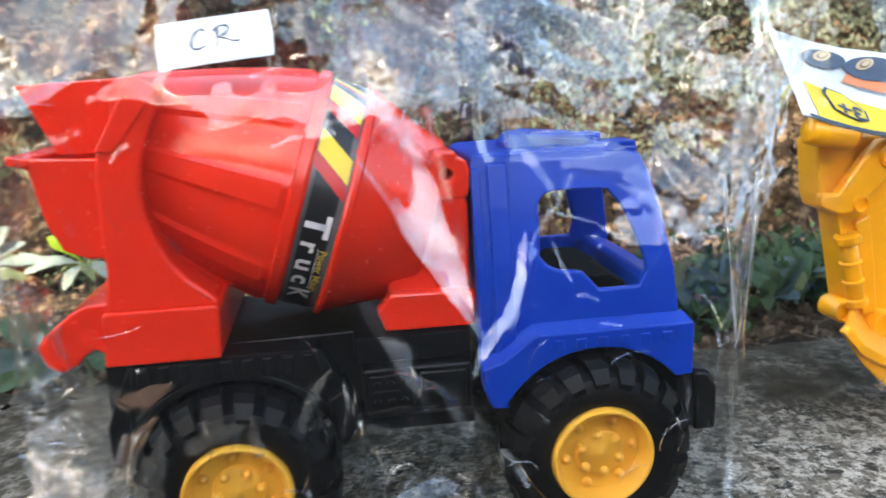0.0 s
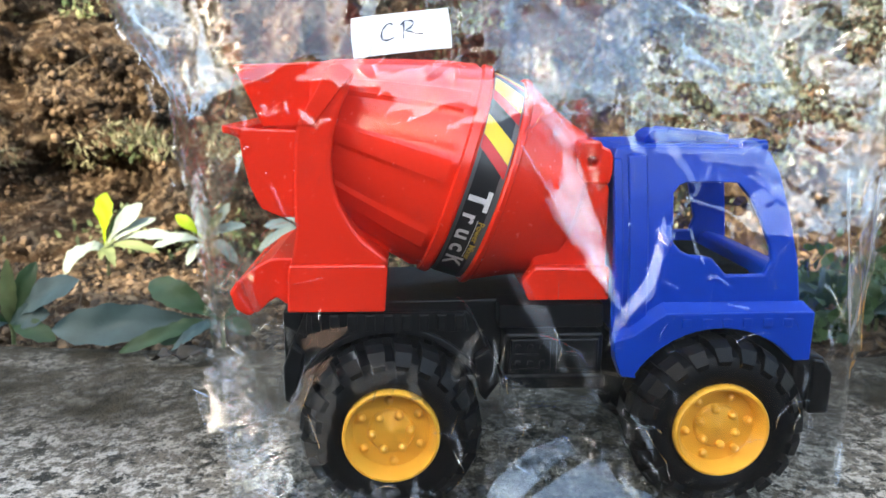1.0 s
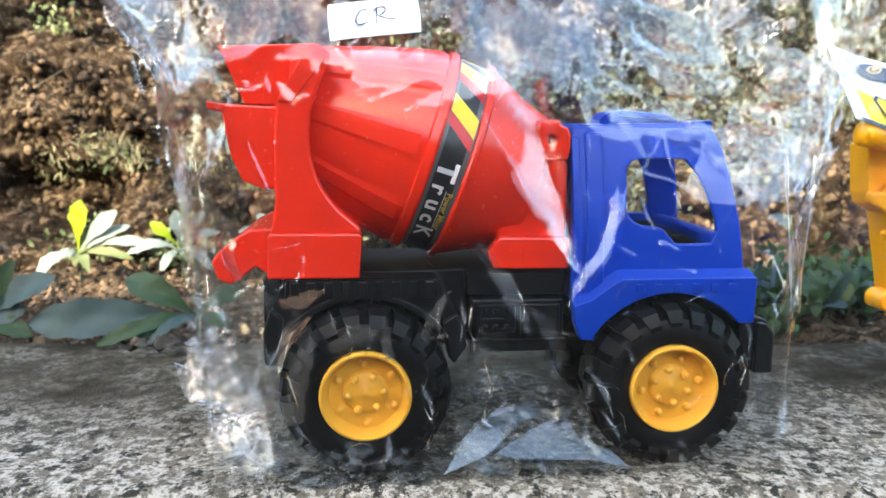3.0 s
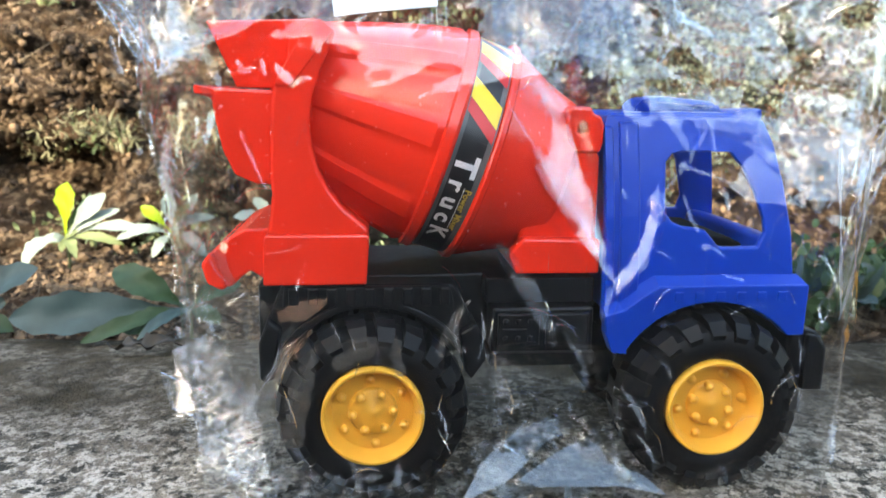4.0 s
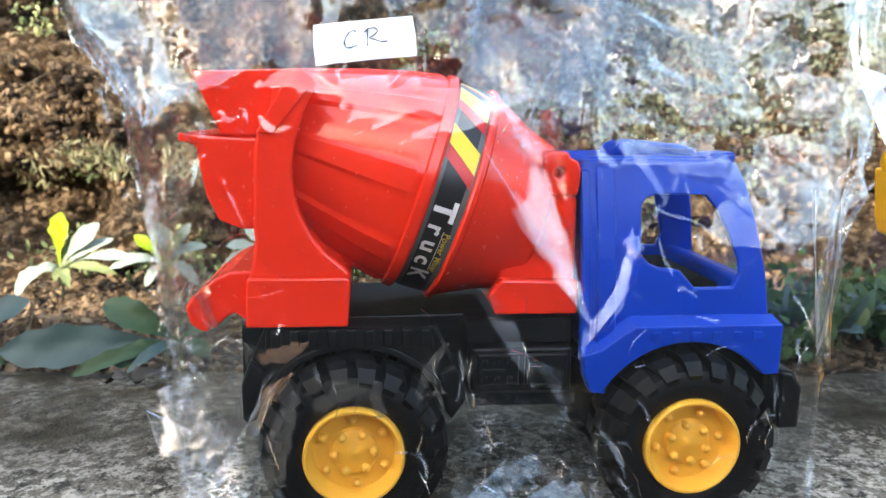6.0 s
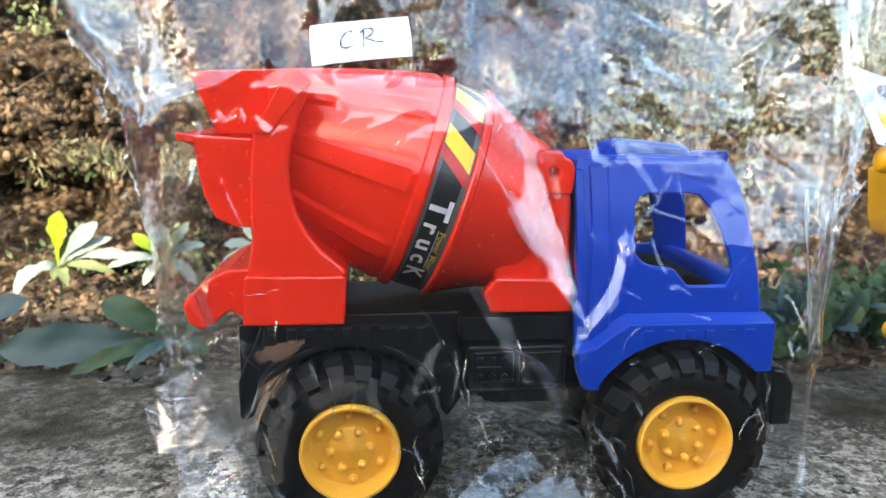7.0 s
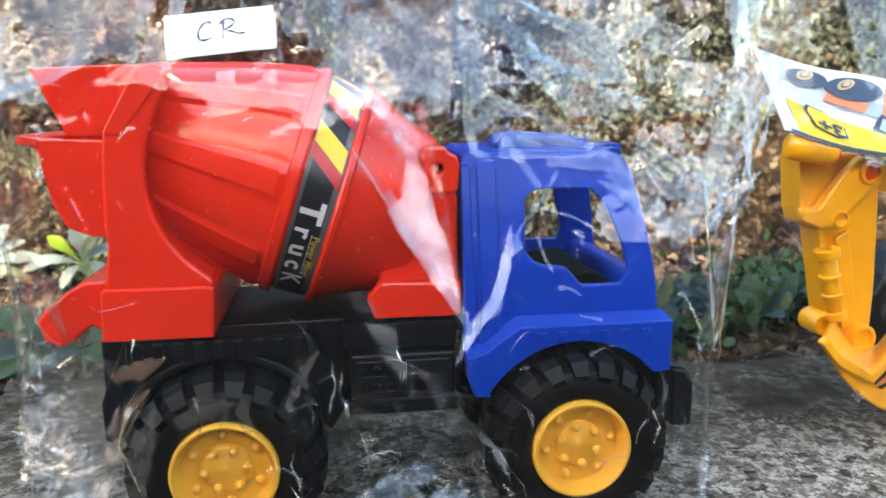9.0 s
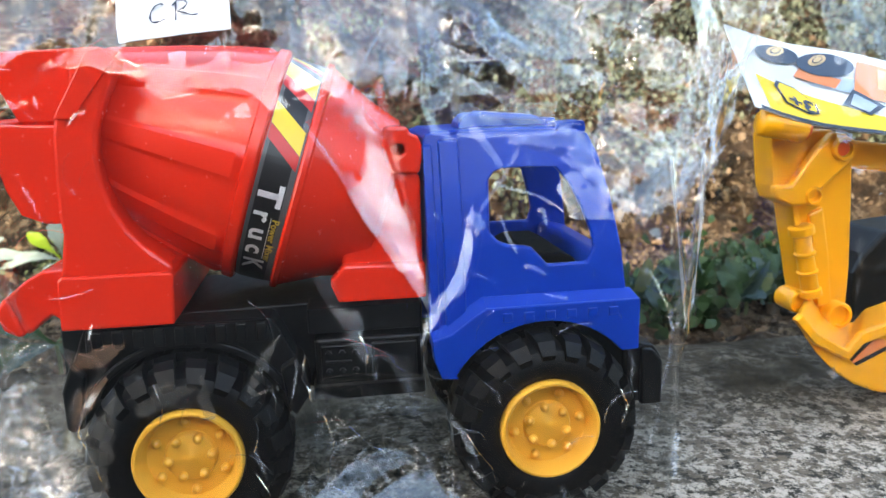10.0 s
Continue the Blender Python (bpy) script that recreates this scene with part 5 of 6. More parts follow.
    # crisp edges of those folds, and two long straight fold lines beside the cab
    for pts, w in ((((-0.0729, 0.0455, 0.0363), (-0.0690, 0.0435, 0.0222), (-0.0625, 0.041, 0.0208), (-0.0560, 0.0375, 0.0200)), 0.00035), (((-0.0729, 0.0455, 0.0363), (-0.0640, 0.042, 0.0335), (-0.0545, 0.0395, 0.0300)), 0.00018),
                   (((-0.0575, 0.0415, 0.0140), (-0.0530, 0.039, 0.0065), (-0.0475, 0.0355, 0.0018), (-0.0410, 0.0335, 0.0016)), 0.0005), (((-0.0517, 0.0375, 0.0265), (-0.0465, 0.034, 0.0150), (-0.0430, 0.033, 0.0060)), 0.0004),
                   (((0.1830, 0.030, 0.1250), (0.1850, 0.030, 0.1080), (0.1874, 0.030, 0.0901), (0.1891, 0.030, 0.0789), (0.1909, 0.030, 0.0610)), 0.0010), (((0.1962, 0.031, 0.1250), (0.1956, 0.030, 0.1000), (0.1943, 0.030, 0.0800), (0.1931, 0.030, 0.0690), (0.1905, 0.030, 0.0584)), 0.0011), (((0.1930, 0.033, 0.1560), (0.1962, 0.031, 0.1250), (0.1925, 0.030, 0.1000), (0.1880, 0.030, 0.0860)), 0.0004), (((0.2010, 0.036, 0.1500), (0.1962, 0.031, 0.1250)), 0.0005),
                   (((-0.0450, 0.0325, 0.0130), (-0.0360, 0.031, 0.0125), (-0.0290, 0.0295, 0.0090)), 0.0003), (((-0.0600, 0.040, 0.0420), (-0.0530, 0.036, 0.0440), (-0.0470, 0.030, 0.0470)), 0.0003), (((-0.0440, 0.024, 0.0300), (-0.0400, 0.020, 0.0200), (-0.0350, 0.014, 0.0130)), 0.0005), (((-0.0520, 0.030, 0.0100), (-0.0440, 0.024, 0.0050), (-0.0330, 0.014, 0.0035), (-0.0270, 0.010, 0.0060)), 0.0007), (((-0.0370, 0.018, 0.0060), (-0.0350, 0.016, 0.0130), (-0.0310, 0.014, 0.0140), (-0.0290, 0.012, 0.0090)), 0.0004),
                   (((0.0676, 0.0050, 0.096), (0.0674, 0.0030, 0.070), (0.0672, 0.0020, 0.046)), 0.00012), (((0.036, -0.0072, 0.075), (0.034, -0.0072, 0.066), (0.038, -0.0072, 0.058), (0.037, -0.0072, 0.052)), 0.00022),
                   (((0.0475, -0.0072, 0.072), (0.0462, -0.0072, 0.064), (0.0482, -0.0072, 0.06), (0.049, -0.0072, 0.053)), 0.0004),
                   (((0.052, -0.0072, 0.052), (0.055, -0.0072, 0.042), (0.0535, -0.0072, 0.036), (0.052, -0.0072, 0.028), (0.058, -0.0072, 0.024)), 0.0004),
                   (((0.097, -0.0072, 0.042), (0.1015, -0.0072, 0.034), (0.106, -0.0072, 0.028), (0.108, -0.0072, 0.02)), 0.00022),
                   (((0.03, -0.0072, 0.034), (0.034, -0.0072, 0.026), (0.0315, -0.0072, 0.02), (0.033, -0.0072, 0.012)), 0.0003),
                   (((-0.018, -0.0072, 0.062), (-0.021, -0.0072, 0.052), (-0.0185, -0.0072, 0.045), (-0.016, -0.0072, 0.036)), 0.0004),
                   (((0.002, -0.0072, 0.066), (0.004, -0.0072, 0.058), (0.0025, -0.0072, 0.052)), 0.0003),
                   (((0.064, -0.0072, 0.078), (0.067, -0.0072, 0.071), (0.066, -0.0072, 0.066)), 0.0004),
                   (((0.15, -0.0072, 0.052), (0.153, -0.0072, 0.046), (0.151, -0.0072, 0.04)), 0.0004),
                   (((0.06, -0.0072, 0.047), (0.066, -0.0072, 0.04), (0.07, -0.0072, 0.038), (0.075, -0.0072, 0.031)), 0.00022),
                   (((0.0808, 0.0050, 0.090), (0.0806, 0.0030, 0.068), (0.0804, 0.0020, 0.046)), 0.00012)):
        bm = bmesh.new()
        prev = None
        for k in range(25):
            f = k / 24 * (len(pts) - 1)
            m = min(len(pts) - 2, int(f))
            p, q = Vector(pts[m]), Vector(pts[m + 1])
            c, d = p.lerp(q, f - m), (q - p).normalized()
            s = d.cross(Vector((0, -1, 0))).normalized() * w * (0.65 + 0.35 * math.sin(k * 0.45))
            row = (bm.verts.new(c + s), bm.verts.new(c + Vector((0, -0.0004, 0))), bm.verts.new(c - s))
            if prev:
                bm.faces.new((prev[0], prev[1], row[1], row[0]))
                bm.faces.new((prev[1], prev[2], row[2], row[1]))
            prev = row
        part("crease", bm, TWIST if w > 0.0008 else WELD if w > 0.0006 else CREASE, b)
    for pts, w, bend, seed in ((((0.200, 0.042, 0.190), (0.195, 0.034, 0.155), (0.1915, 0.031, 0.110), (0.1932, 0.029, 0.060)), 0.006, 0.0020, 1.3),
                               (((-0.084, 0.040, 0.200), (-0.070, 0.032, 0.150), (-0.062, 0.034, 0.105), (-0.054, 0.030, 0.060)), 0.013, 0.0022, 5.2),
                               (((-0.060, 0.044, 0.100), (-0.056, 0.036, 0.060), (-0.046, 0.024, 0.020), (-0.030, 0.006, 0.006)), 0.016, 0.004, 7.7),
                               (((0.160, 0.006, 0.105), (0.176, 0.018, 0.125), (0.195, 0.040, 0.150)), 0.006, 0.002, 9.7)):
        part("gathered_fold", strip_film(pts, w, bend, 60, 10, seed), FILM, b, "gathered fold of film", smooth=180)
    # milky layers heaped on the ledge at the tail end
    for pts, w, bend, seed in ((((-0.058, 0.038, 0.052), (-0.050, 0.026, 0.034), (-0.040, 0.012, 0.016), (-0.032, 0.004, 0.006)), 0.024, 0.0050, 3.1),
                               (((-0.052, 0.030, 0.022), (-0.040, 0.016, 0.012), (-0.024, 0.002, 0.008)), 0.016, 0.0040, 8.3)):
        part("gathered_fold", strip_film(pts, w, bend, 13, 4, seed), MILKY, b, "milky heaped layers of film", smooth=30)
    # the gathered side gussets, several layers thick
    for xs, zs, turn, reach, seed in ((LX, LX_Z, 1, 0.034, 51.0),):
        bm = bmesh.new()
        g = []
        for j in range(161):
            z = 0.002 + 0.215 * j / 160
            x0 = float(np.interp(z, zs, xs)) + turn * 0.001
            row = []
            for i in range(31):
                f = i / 30
                x = x0 + turn * (reach + 0.014 * min(1.0, max(0.0, (0.090 - z) / 0.02))) * f * (0.8 + 0.6 * n3(z * 40, seed))
                wx, wz = x + 0.003 * n3(x * 90, z * 60, seed), z + 0.004 * n3(x * 90, z * 60, seed + 1)
                y = 0.046 - 0.036 * f ** 0.8 - 0.0050 * facet(wx, wz, 0.008, 0.060, seed + 2) - 0.0010 * facet(wx, wz, 0.004, 0.024, seed + 3)
                row.append(bm.verts.new((x, y, z)))
            g.append(row)
        for p, q in zip(g, g[1:]):
            for i in range(30):
                bm.faces.new((p[i], p[i + 1], q[i + 1], q[i]))
        part("side_gusset", bm, GUSSET, b, "layered side folds of film", smooth=40)
    # sharp creases that run out from where the film is pinched
    cr = random.Random(23)
    for cx, cz, count, reach, a0, a1 in ((-0.057, 0.148, 6, 0.040, 70, 280), (0.168, 0.112, 3, 0.045, 35, 60), (0.066, 0.150, 3, 0.030, 40, 320), (0.192, 0.150, 7, 0.060, 180, 380), (-0.050, 0.020, 10, 0.030, 40, 200),
                                         (0.106, 0.150, 4, 0.020, 60, 130), (-0.078, 0.178, 4, 0.030, 240, 300), (0.196, 0.170, 5, 0.090, 250, 282), (0.200, 0.150, 4, 0.070, 230, 275), (-0.084, 0.200, 8, 0.070, 262, 284), *[(cr.uniform(0.06, 0.20), cr.uniform(0.150, 0.200), 1, 0.016, 0, 360) for _ in range(8)],
                                         *[(cr.uniform(-0.082, -0.050), cr.uniform(0.02, 0.190), 1, 0.030, 60, 120) for _ in range(16)],
                                         *[(cr.uniform(-0.050, -0.004), cr.uniform(0.075, 0.162), 1, 0.016, 0, 360) for _ in range(12)], *[(cr.uniform(0.090, 0.158), cr.uniform(0.060, 0.138), 1, 0.012, 40, 140) for _ in range(5)],
                                         *[(cr.uniform(-0.030, 0.165), cr.uniform(0.008, 0.078), 1, 0.018, 30, 150) for _ in range(20)]):
        for _ in range(count):
            a, l = radians(cr.uniform(a0, a1)), reach * cr.uniform(0.3, 1.0)
            small = reach < 0.02
            bend, s0 = cr.uniform(-1.3, 1.3) if small else cr.uniform(-0.25, 0.25), cr.uniform(0.0, 0.006)
            bm = bmesh.new()
            prev = None
            for i in range(15):
                f = i / 14
                q, aa = s0 + l * f, a + bend * f
                x, z = cx + q * math.cos(aa), max(0.004, cz + q * math.sin(aa))
                x = min(max(x, float(np.interp(z, LX_Z, LX)) + 0.001), float(np.interp(z, RX_Z, RX)) - 0.001)
                w = (0.6 if small else 1.0) * (0.00014 + 0.0004 * (1 - f) * cr.random())
                y = front_y(x, z) - 0.0004
                nx, nz = -math.sin(aa) * w, math.cos(aa) * w
                v = (bm.verts.new((x + nx, y + 0.0003, z + nz)), bm.verts.new((x, y - 0.0003, z)), bm.verts.new((x - nx, y + 0.0003, z - nz)))
                if prev:
                    bm.faces.new((prev[0], prev[1], v[1], v[0]))
                    bm.faces.new((prev[1], prev[2], v[2], v[1]))
                prev = v
            part("crease", bm, CREASE, b)
    # welded side edges
    for xs, zs, yy in ((LX, LX_Z, 0.047), (RX, RX_Z, 0.047)):
        bm = bmesh.new()
        prev = None
        for i in range(121):
            z = 0.002 + 0.232 * i / 120
            x = float(np.interp(z, zs, xs)) + 0.003 * n3(z * 60, 3.0 if xs is LX else 8.0)
            w = 0.0007 + 0.0004 * n3(z * 300, 2.0)
            q = (bm.verts.new((x - w, yy + 0.0012 * math.sin(i * 0.9), z)), bm.verts.new((x + w, yy - 0.0008 + 0.0012 * math.sin(i * 0.7), z)))
            if prev:
                bm.faces.new((prev[0], prev[1], q[1], q[0]))
            prev = q
        part("side_weld", bm, WELD, b, "milky welded edge")
    # crimped top seal
    bm = bmesh.new()
    g = []
    n = 360
    for i in range(n + 1):
        f = i / n
        x = 0.086 + 0.150 * f
        zc = 0.1994 - 0.0064 * f + 0.0006 * math.sin(f * 5)
        rib = 0.0005 * math.sin(i * 2 * math.pi / 4)
        g.append([bm.verts.new((x, 0.022 + 0.006 * f + rib * (1 if 0 < j < 3 else 0.4), zc + (j / 3 - 0.5) * 0.0046)) for j in range(4)])
    for p, q in zip(g, g[1:]):
        for j in range(3):
            bm.faces.new((p[j], q[j], q[j + 1], p[j + 1]))
    part("seal", bm, SEAL, b, "ribbed milky heat seal")
    return b


bag()


# ---------------- paper labels and the header card ----------------
def label_paper():
    o, ux, uz = Vector((-0.0036, 0.0176, 0.1668)), Vector((0.0342, -0.0004, 0.0044)), Vector((-0.0012, 0.0070, 0.0136))
    nn = ux.cross(uz).normalized()

    def at(u, v, lift=0.0):
        return o + ux * u + uz * v + nn * (lift + 0.0005 * math.sin(3 * u + 1))

    t = thing("paper_label", "white paper sticker with handwritten letters on the bag", "label")
    bm = bmesh.new()
    n = 16
    top, bot = [], []
    corner = 0.03
    for lift, store in ((0.0003, top), (0.0, bot)):
        for j in range(3):
            store.append([bm.verts.new(at(min(1 - (corner * 0.4 if j != 1 else 0), max(corner * 0.4 if j != 1 else 0, i / n)), j / 2, lift)) for i in range(n + 1)])
    for st in (top, bot):
        for j in range(2):
            for i in range(n):
                bm.faces.new((st[j][i], st[j][i + 1], st[j + 1][i + 1], st[j + 1][i]))
    part("paper", bm, WHITE, t, "white paper")

    def stroke(pts, w=0.00027):
        cu = []
        for (x0, y0), (x1, y1) in zip(pts, pts[1:]):
            cu += [(x0 + (x1 - x0) * k / 5, y0 + (y1 - y0) * k / 5) for k in range(5)]
        cu.append(pts[-1])
        bm = bmesh.new()
        prev = None
        for i, (x, y) in enumerate(cu):
            xa, ya = cu[max(0, i - 1)]
            xb, yb = cu[min(len(cu) - 1, i + 1)]
            l = math.hypot((xb - xa) * 2.5, yb - ya) or 1
            nx, ny = -(yb - ya) / l, (xb - xa) * 2.5 / l
            ww = w * (0.8 + 0.3 * math.sin(i * 0.7))
            a = bm.verts.new(at(x + nx * ww / 0.034, y + ny * ww / 0.0135, 0.0008))
            b = bm.verts.new(at(x - nx * ww / 0.034, y - ny * ww / 0.0135, 0.0008))
            if prev:
                bm.faces.new((prev[0], a, b, prev[1]))
            prev = (a, b)
        part("handwriting", bm, INK, t, "thin grey pen stroke")

    stroke([(0.425, 0.70), (0.40, 0.74), (0.355, 0.70), (0.315, 0.58), (0.300, 0.44), (0.315, 0.34), (0.36, 0.32), (0.43, 0.37)])
    stroke([(0.535, 0.72), (0.530, 0.55), (0.520, 0.32)])
    stroke([(0.500, 0.66), (0.545, 0.76), (0.610, 0.76), (0.635, 0.68), (0.600, 0.58), (0.540, 0.52), (0.600, 0.47), (0.660, 0.40), (0.720, 0.40)])


def header_card():
    t = thing("header_card", "white printed paper card with numbered cells above the bag's seal", "card")
    o, ux, uz = Vector((0.1480, 0.028, 0.2036)), Vector((0.110, 0.0, -0.0075)), Vector((0.001, 0.006, 0.030))
    nn = ux.cross(uz).normalized()
    if nn.y > 0:
        nn = -nn

    def quad(u0, v0, u1, v1, lift, name, mat, label=""):
        bm = bmesh.new()
        c = [o + ux * u + uz * v + nn * l for l in (lift, lift - 0.0002) for u, v in ((u0, v0), (u1, v0), (u1, v1), (u0, v1))]
        vs = [bm.verts.new(p) for p in c]
        for f in ((0, 1, 2, 3), (7, 6, 5, 4), (0, 4, 5, 1), (1, 5, 6, 2), (2, 6, 7, 3), (3, 7, 4, 0)):
            bm.faces.new([vs[i] for i in f])
        return part(name, bm, mat, t, label)

    quad(0, 0, 1, 1, 0.0, "card_sheet", HEADER_GREY, "grey card sheet")
    for i in range(5):
        quad(0.05 + 0.135 * i, 0.05, 0.05 + 0.135 * i + 0.128, 0.42, 0.0004, "cell", ST_BLACK)
        quad(0.052 + 0.135 * i, 0.06, 0.05 + 0.135 * i + 0.126, 0.41, 0.0006, "cell_field", HEADER_GREY)
    for body, u in (("AK 95", 0.238), ("AK 97", 0.373)):
        bm = text_bm(body, 0.0036, 1.0, 0.00008)
        for v in bm.verts:
            v.co = o + ux.normalized() * (v.co.x + u * ux.length) + uz.normalized() * (v.co.y + 0.0026) + nn * 0.0009
        part("lettering", bm, ST_BLACK, t)


def white_tag():
    bm = bmesh.new()
    g = []
    for j in range(5):
        g.append([bm.verts.new((0.040 + 0.046 * i / 10, 0.0150 + 0.004 * j / 4 + 0.0006 * math.sin(i), 0.1984 + 0.012 * j / 4 - 0.0022 * i / 10)) for i in range(11)])
    for p, q in zip(g, g[1:]):
        for i in range(10):
            bm.faces.new((p[i], p[i + 1], q[i + 1], q[i]))
    ext = bmesh.ops.extrude_face_region(bm, geom=bm.faces[:])
    bmesh.ops.translate(bm, verts=[v for v in ext["geom"] if isinstance(v, bmesh.types.BMVert)], vec=(0, 0.0003, 0))
    tagged(link_mesh("paper_tag", bm, WHITE), "blank pale paper tag at the top of the bag", "label")


label_paper()
header_card()
white_tag()


# ---------------- the toy excavator at the side ----------------
def excavator():
    e = thing("toy_excavator", "yellow-orange plastic toy excavator with a raised arm and a bucket", "toy excavator")
    stick = [(0.2576, 0.1290), (0.2604, 0.1041), (0.2626, 0.0974), (0.2706, 0.0943), (0.2724, 0.0862), (0.2764, 0.0680), (0.2800, 0.0513), (0.2836, 0.0400), (0.3024, 0.0341), (0.3050, 0.0383), (0.3052, 0.0610), (0.3036, 0.0900), (0.3020, 0.1130), (0.3000, 0.1230), (0.2900, 0.1290)]
    part("stick", slab(stick, 0.0900, 0.1040), ORANGE, e, "upright yellow arm", bevel=0.0018, segs=3)
    lip = [(0.2572, 0.1292), (0.2602, 0.1292), (0.2632, 0.1046), (0.2655, 0.0992), (0.2728, 0.0962), (0.2752, 0.0866), (0.2792, 0.0684), (0.2828, 0.0515), (0.2800, 0.0513), (0.2762, 0.0680), (0.2722, 0.0862), (0.2702, 0.0942), (0.2622, 0.0974), (0.2600, 0.1041)]
    part("flange", slab(lip, 0.0870, 0.0912), ORANGE, e, bevel=0.0007, segs=2)
    web = [(0.2800, 0.0900), (0.2870, 0.0935), (0.2920, 0.0700), (0.2956, 0.0450), (0.2880, 0.0445), (0.2838, 0.0680)]
    part("stick_web", slab(web, 0.0878, 0.100), ORANGE, e, bevel=0.0012)
    boom = [(0.2930, 0.1262), (0.3010, 0.1240), (0.3170, 0.1218), (0.4300, 0.1090), (0.4300, 0.0900), (0.3184, 0.1083), (0.3026, 0.1103), (0.2940, 0.1150)]
    part("boom", slab(boom, 0.090, 0.112), ORANGE, e, "yellow boom", bevel=0.002, segs=3)
    link = [(0.2862, 0.1282), (0.2920, 0.1275), (0.2985, 0.1222), (0.2972, 0.1160), (0.2945, 0.1134), (0.2745, 0.0952), (0.2690, 0.0948), (0.2600, 0.0984), (0.2586, 0.1010), (0.2592, 0.1048), (0.2668, 0.1046), (0.2700, 0.1090), (0.2790, 0.1215)]
    part("link_bar", slab(link, 0.0830, 0.0888), ORANGE, e, bevel=0.0014, segs=3)
    # hydraulic ram on the back of the stick
    top, foot = Vector((0.2745, 0.086, 0.0852)), Vector((0.2826, 0.086, 0.0505))
    d = foot - top
    for f0, f1, r in ((0.0, 1.0, 0.0040), (0.0, 0.13, 0.0058), (0.36, 0.42, 0.0050), (0.62, 0.67, 0.0050), (0.88, 1.0, 0.0052)):
        m = Matrix.Translation(top + d * f0) @ d.to_track_quat("Z", "Y").to_matrix().to_4x4()
        l = d.length * (f1 - f0)
        part("ram", lathe([(r * 0.85, 0.0), (r, 0.0006), (r, l - 0.0006), (r * 0.85, l)], 20, m), ORANGE, e, smooth=50)
    # the cross tube at the arm's top with its orange-red end
    a, b = Vector((0.2466, 0.080, 0.1342)), Vector((0.2668, 0.078, 0.1308))
    m = Matrix.Translation(a) @ (b - a).to_track_quat("Z", "Y").to_matrix().to_4x4()
    l = (b - a).length
    part("cross_tube", lathe([(0.0, -0.0004), (0.0048, 0.0), (0.0060, 0.0012), (0.0062, 0.004), (0.0064, l), (0.0058, l + 0.0004), (0.0, l + 0.0004)], 28, m), ORANGE, e, smooth=45)
    part("pin", lathe([(0.0, 0.0), (0.0052, 0.0), (0.0052, 0.0016), (0.0044, 0.0022), (0.0, 0.0022)], 24, m @ Matrix.Translation((0, 0, l))), PIN, e, "orange-red pin", smooth=45)
    # bosses along the arm: x, z, radius, face, length
    for x, z, r, y, dep in ((0.2906, 0.1208, 0.0056, 0.0808, 0.026), (0.2780, 0.0994, 0.0042, 0.0815, 0.024), (0.2975, 0.0402, 0.0066, 0.0835, 0.020), (0.2768, 0.0480, 0.0056, 0.0850, 0.014)):
        part("pin_boss", lathe([(0.0, -dep), (r * 0.8, -dep), (r, -dep + 0.001), (r, -0.0010), (r * 0.90, 0.0), (r * 0.70, 0.0), (r * 0.66, -0.0020), (0.0, -0.0022)], 28, facing(x, y, z)), ORANGE, e, smooth=45)
    part("pin", lathe([(0.0, -0.004), (0.0036, -0.004), (0.0036, -0.0004), (0.0032, 0.0), (0.0, 0.0)], 20, facing(0.2906, 0.0822, 0.1208)), PIN, e, "orange-red pin", smooth=45)
    # bucket: curved shell with a rim, hanging just over the ledge
    buck = [(0.2592, 0.0472), (0.2624, 0.0496), (0.2700, 0.0402), (0.2862, 0.0306), (0.2922, 0.0378), (0.3055, 0.0416), (0.3700, 0.0400), (0.3700, 0.0120), (0.3350, LEDGE_Z + 0.0005), (0.3089, 0.0076), (0.3021, 0.0090), (0.2917, 0.0134), (0.2811, 0.0204), (0.2718, 0.0298), (0.2656, 0.0378)]
    shell = slab(buck, 0.0640, 0.100)
    for v in shell.verts:
        v.co.x += 0.85 * (v.co.y - 0.064)
    part("bucket", shell, ORANGE, e, "yellow bucket", bevel=0.0022, segs=3)
    rim = [(0.2588, 0.0474), (0.2622, 0.0500), (0.2700, 0.0410), (0.2860, 0.0316), (0.2918, 0.0386), (0.3055, 0.0424), (0.3400, 0.0424), (0.3400, 0.0372), (0.3058, 0.0372), (0.2938, 0.0338), (0.2868, 0.0262), (0.2700, 0.0350)]
    part("bucket_rim", slab(rim, 0.0612, 0.0652), ORANGE, e, bevel=0.001)
    sx, sz = 0.2878, 0.0268
    for lo, hi, mat, y in ((0.0, 1.0, ST_BLACK, 0.0634), (0.40, 0.58, CARD_ORANGE, 0.0630)):
        q = [(sx + 0.0046 * lo, sz - 0.0040 * lo), (sx + 0.0046 * hi, sz - 0.0040 * hi), (sx + 0.0190 + 0.0050 * hi, sz + 0.0086 - 0.0040 * hi), (sx + 0.0085 + 0.0110 * lo, sz + 0.0090)]
        part("bucket_stripe", slab(q, y, 0.0644), mat, e)
    # dark body behind the arm
    dark = [(0.3374, 0.0480), (0.3433, 0.0587), (0.3550, 0.0706), (0.4200, 0.0760), (0.4200, 0.0120), (0.3395, 0.0180)]
    part("dark_body", slab(dark, 0.130, 0.165), BLACK, e, "black body of the excavator", bevel=0.002)
    # its own clear bag
    b = thing("plastic_bag", "loose clear plastic bag round the toy excavator", "plastic bag")
    bm = bmesh.new()
    g = []
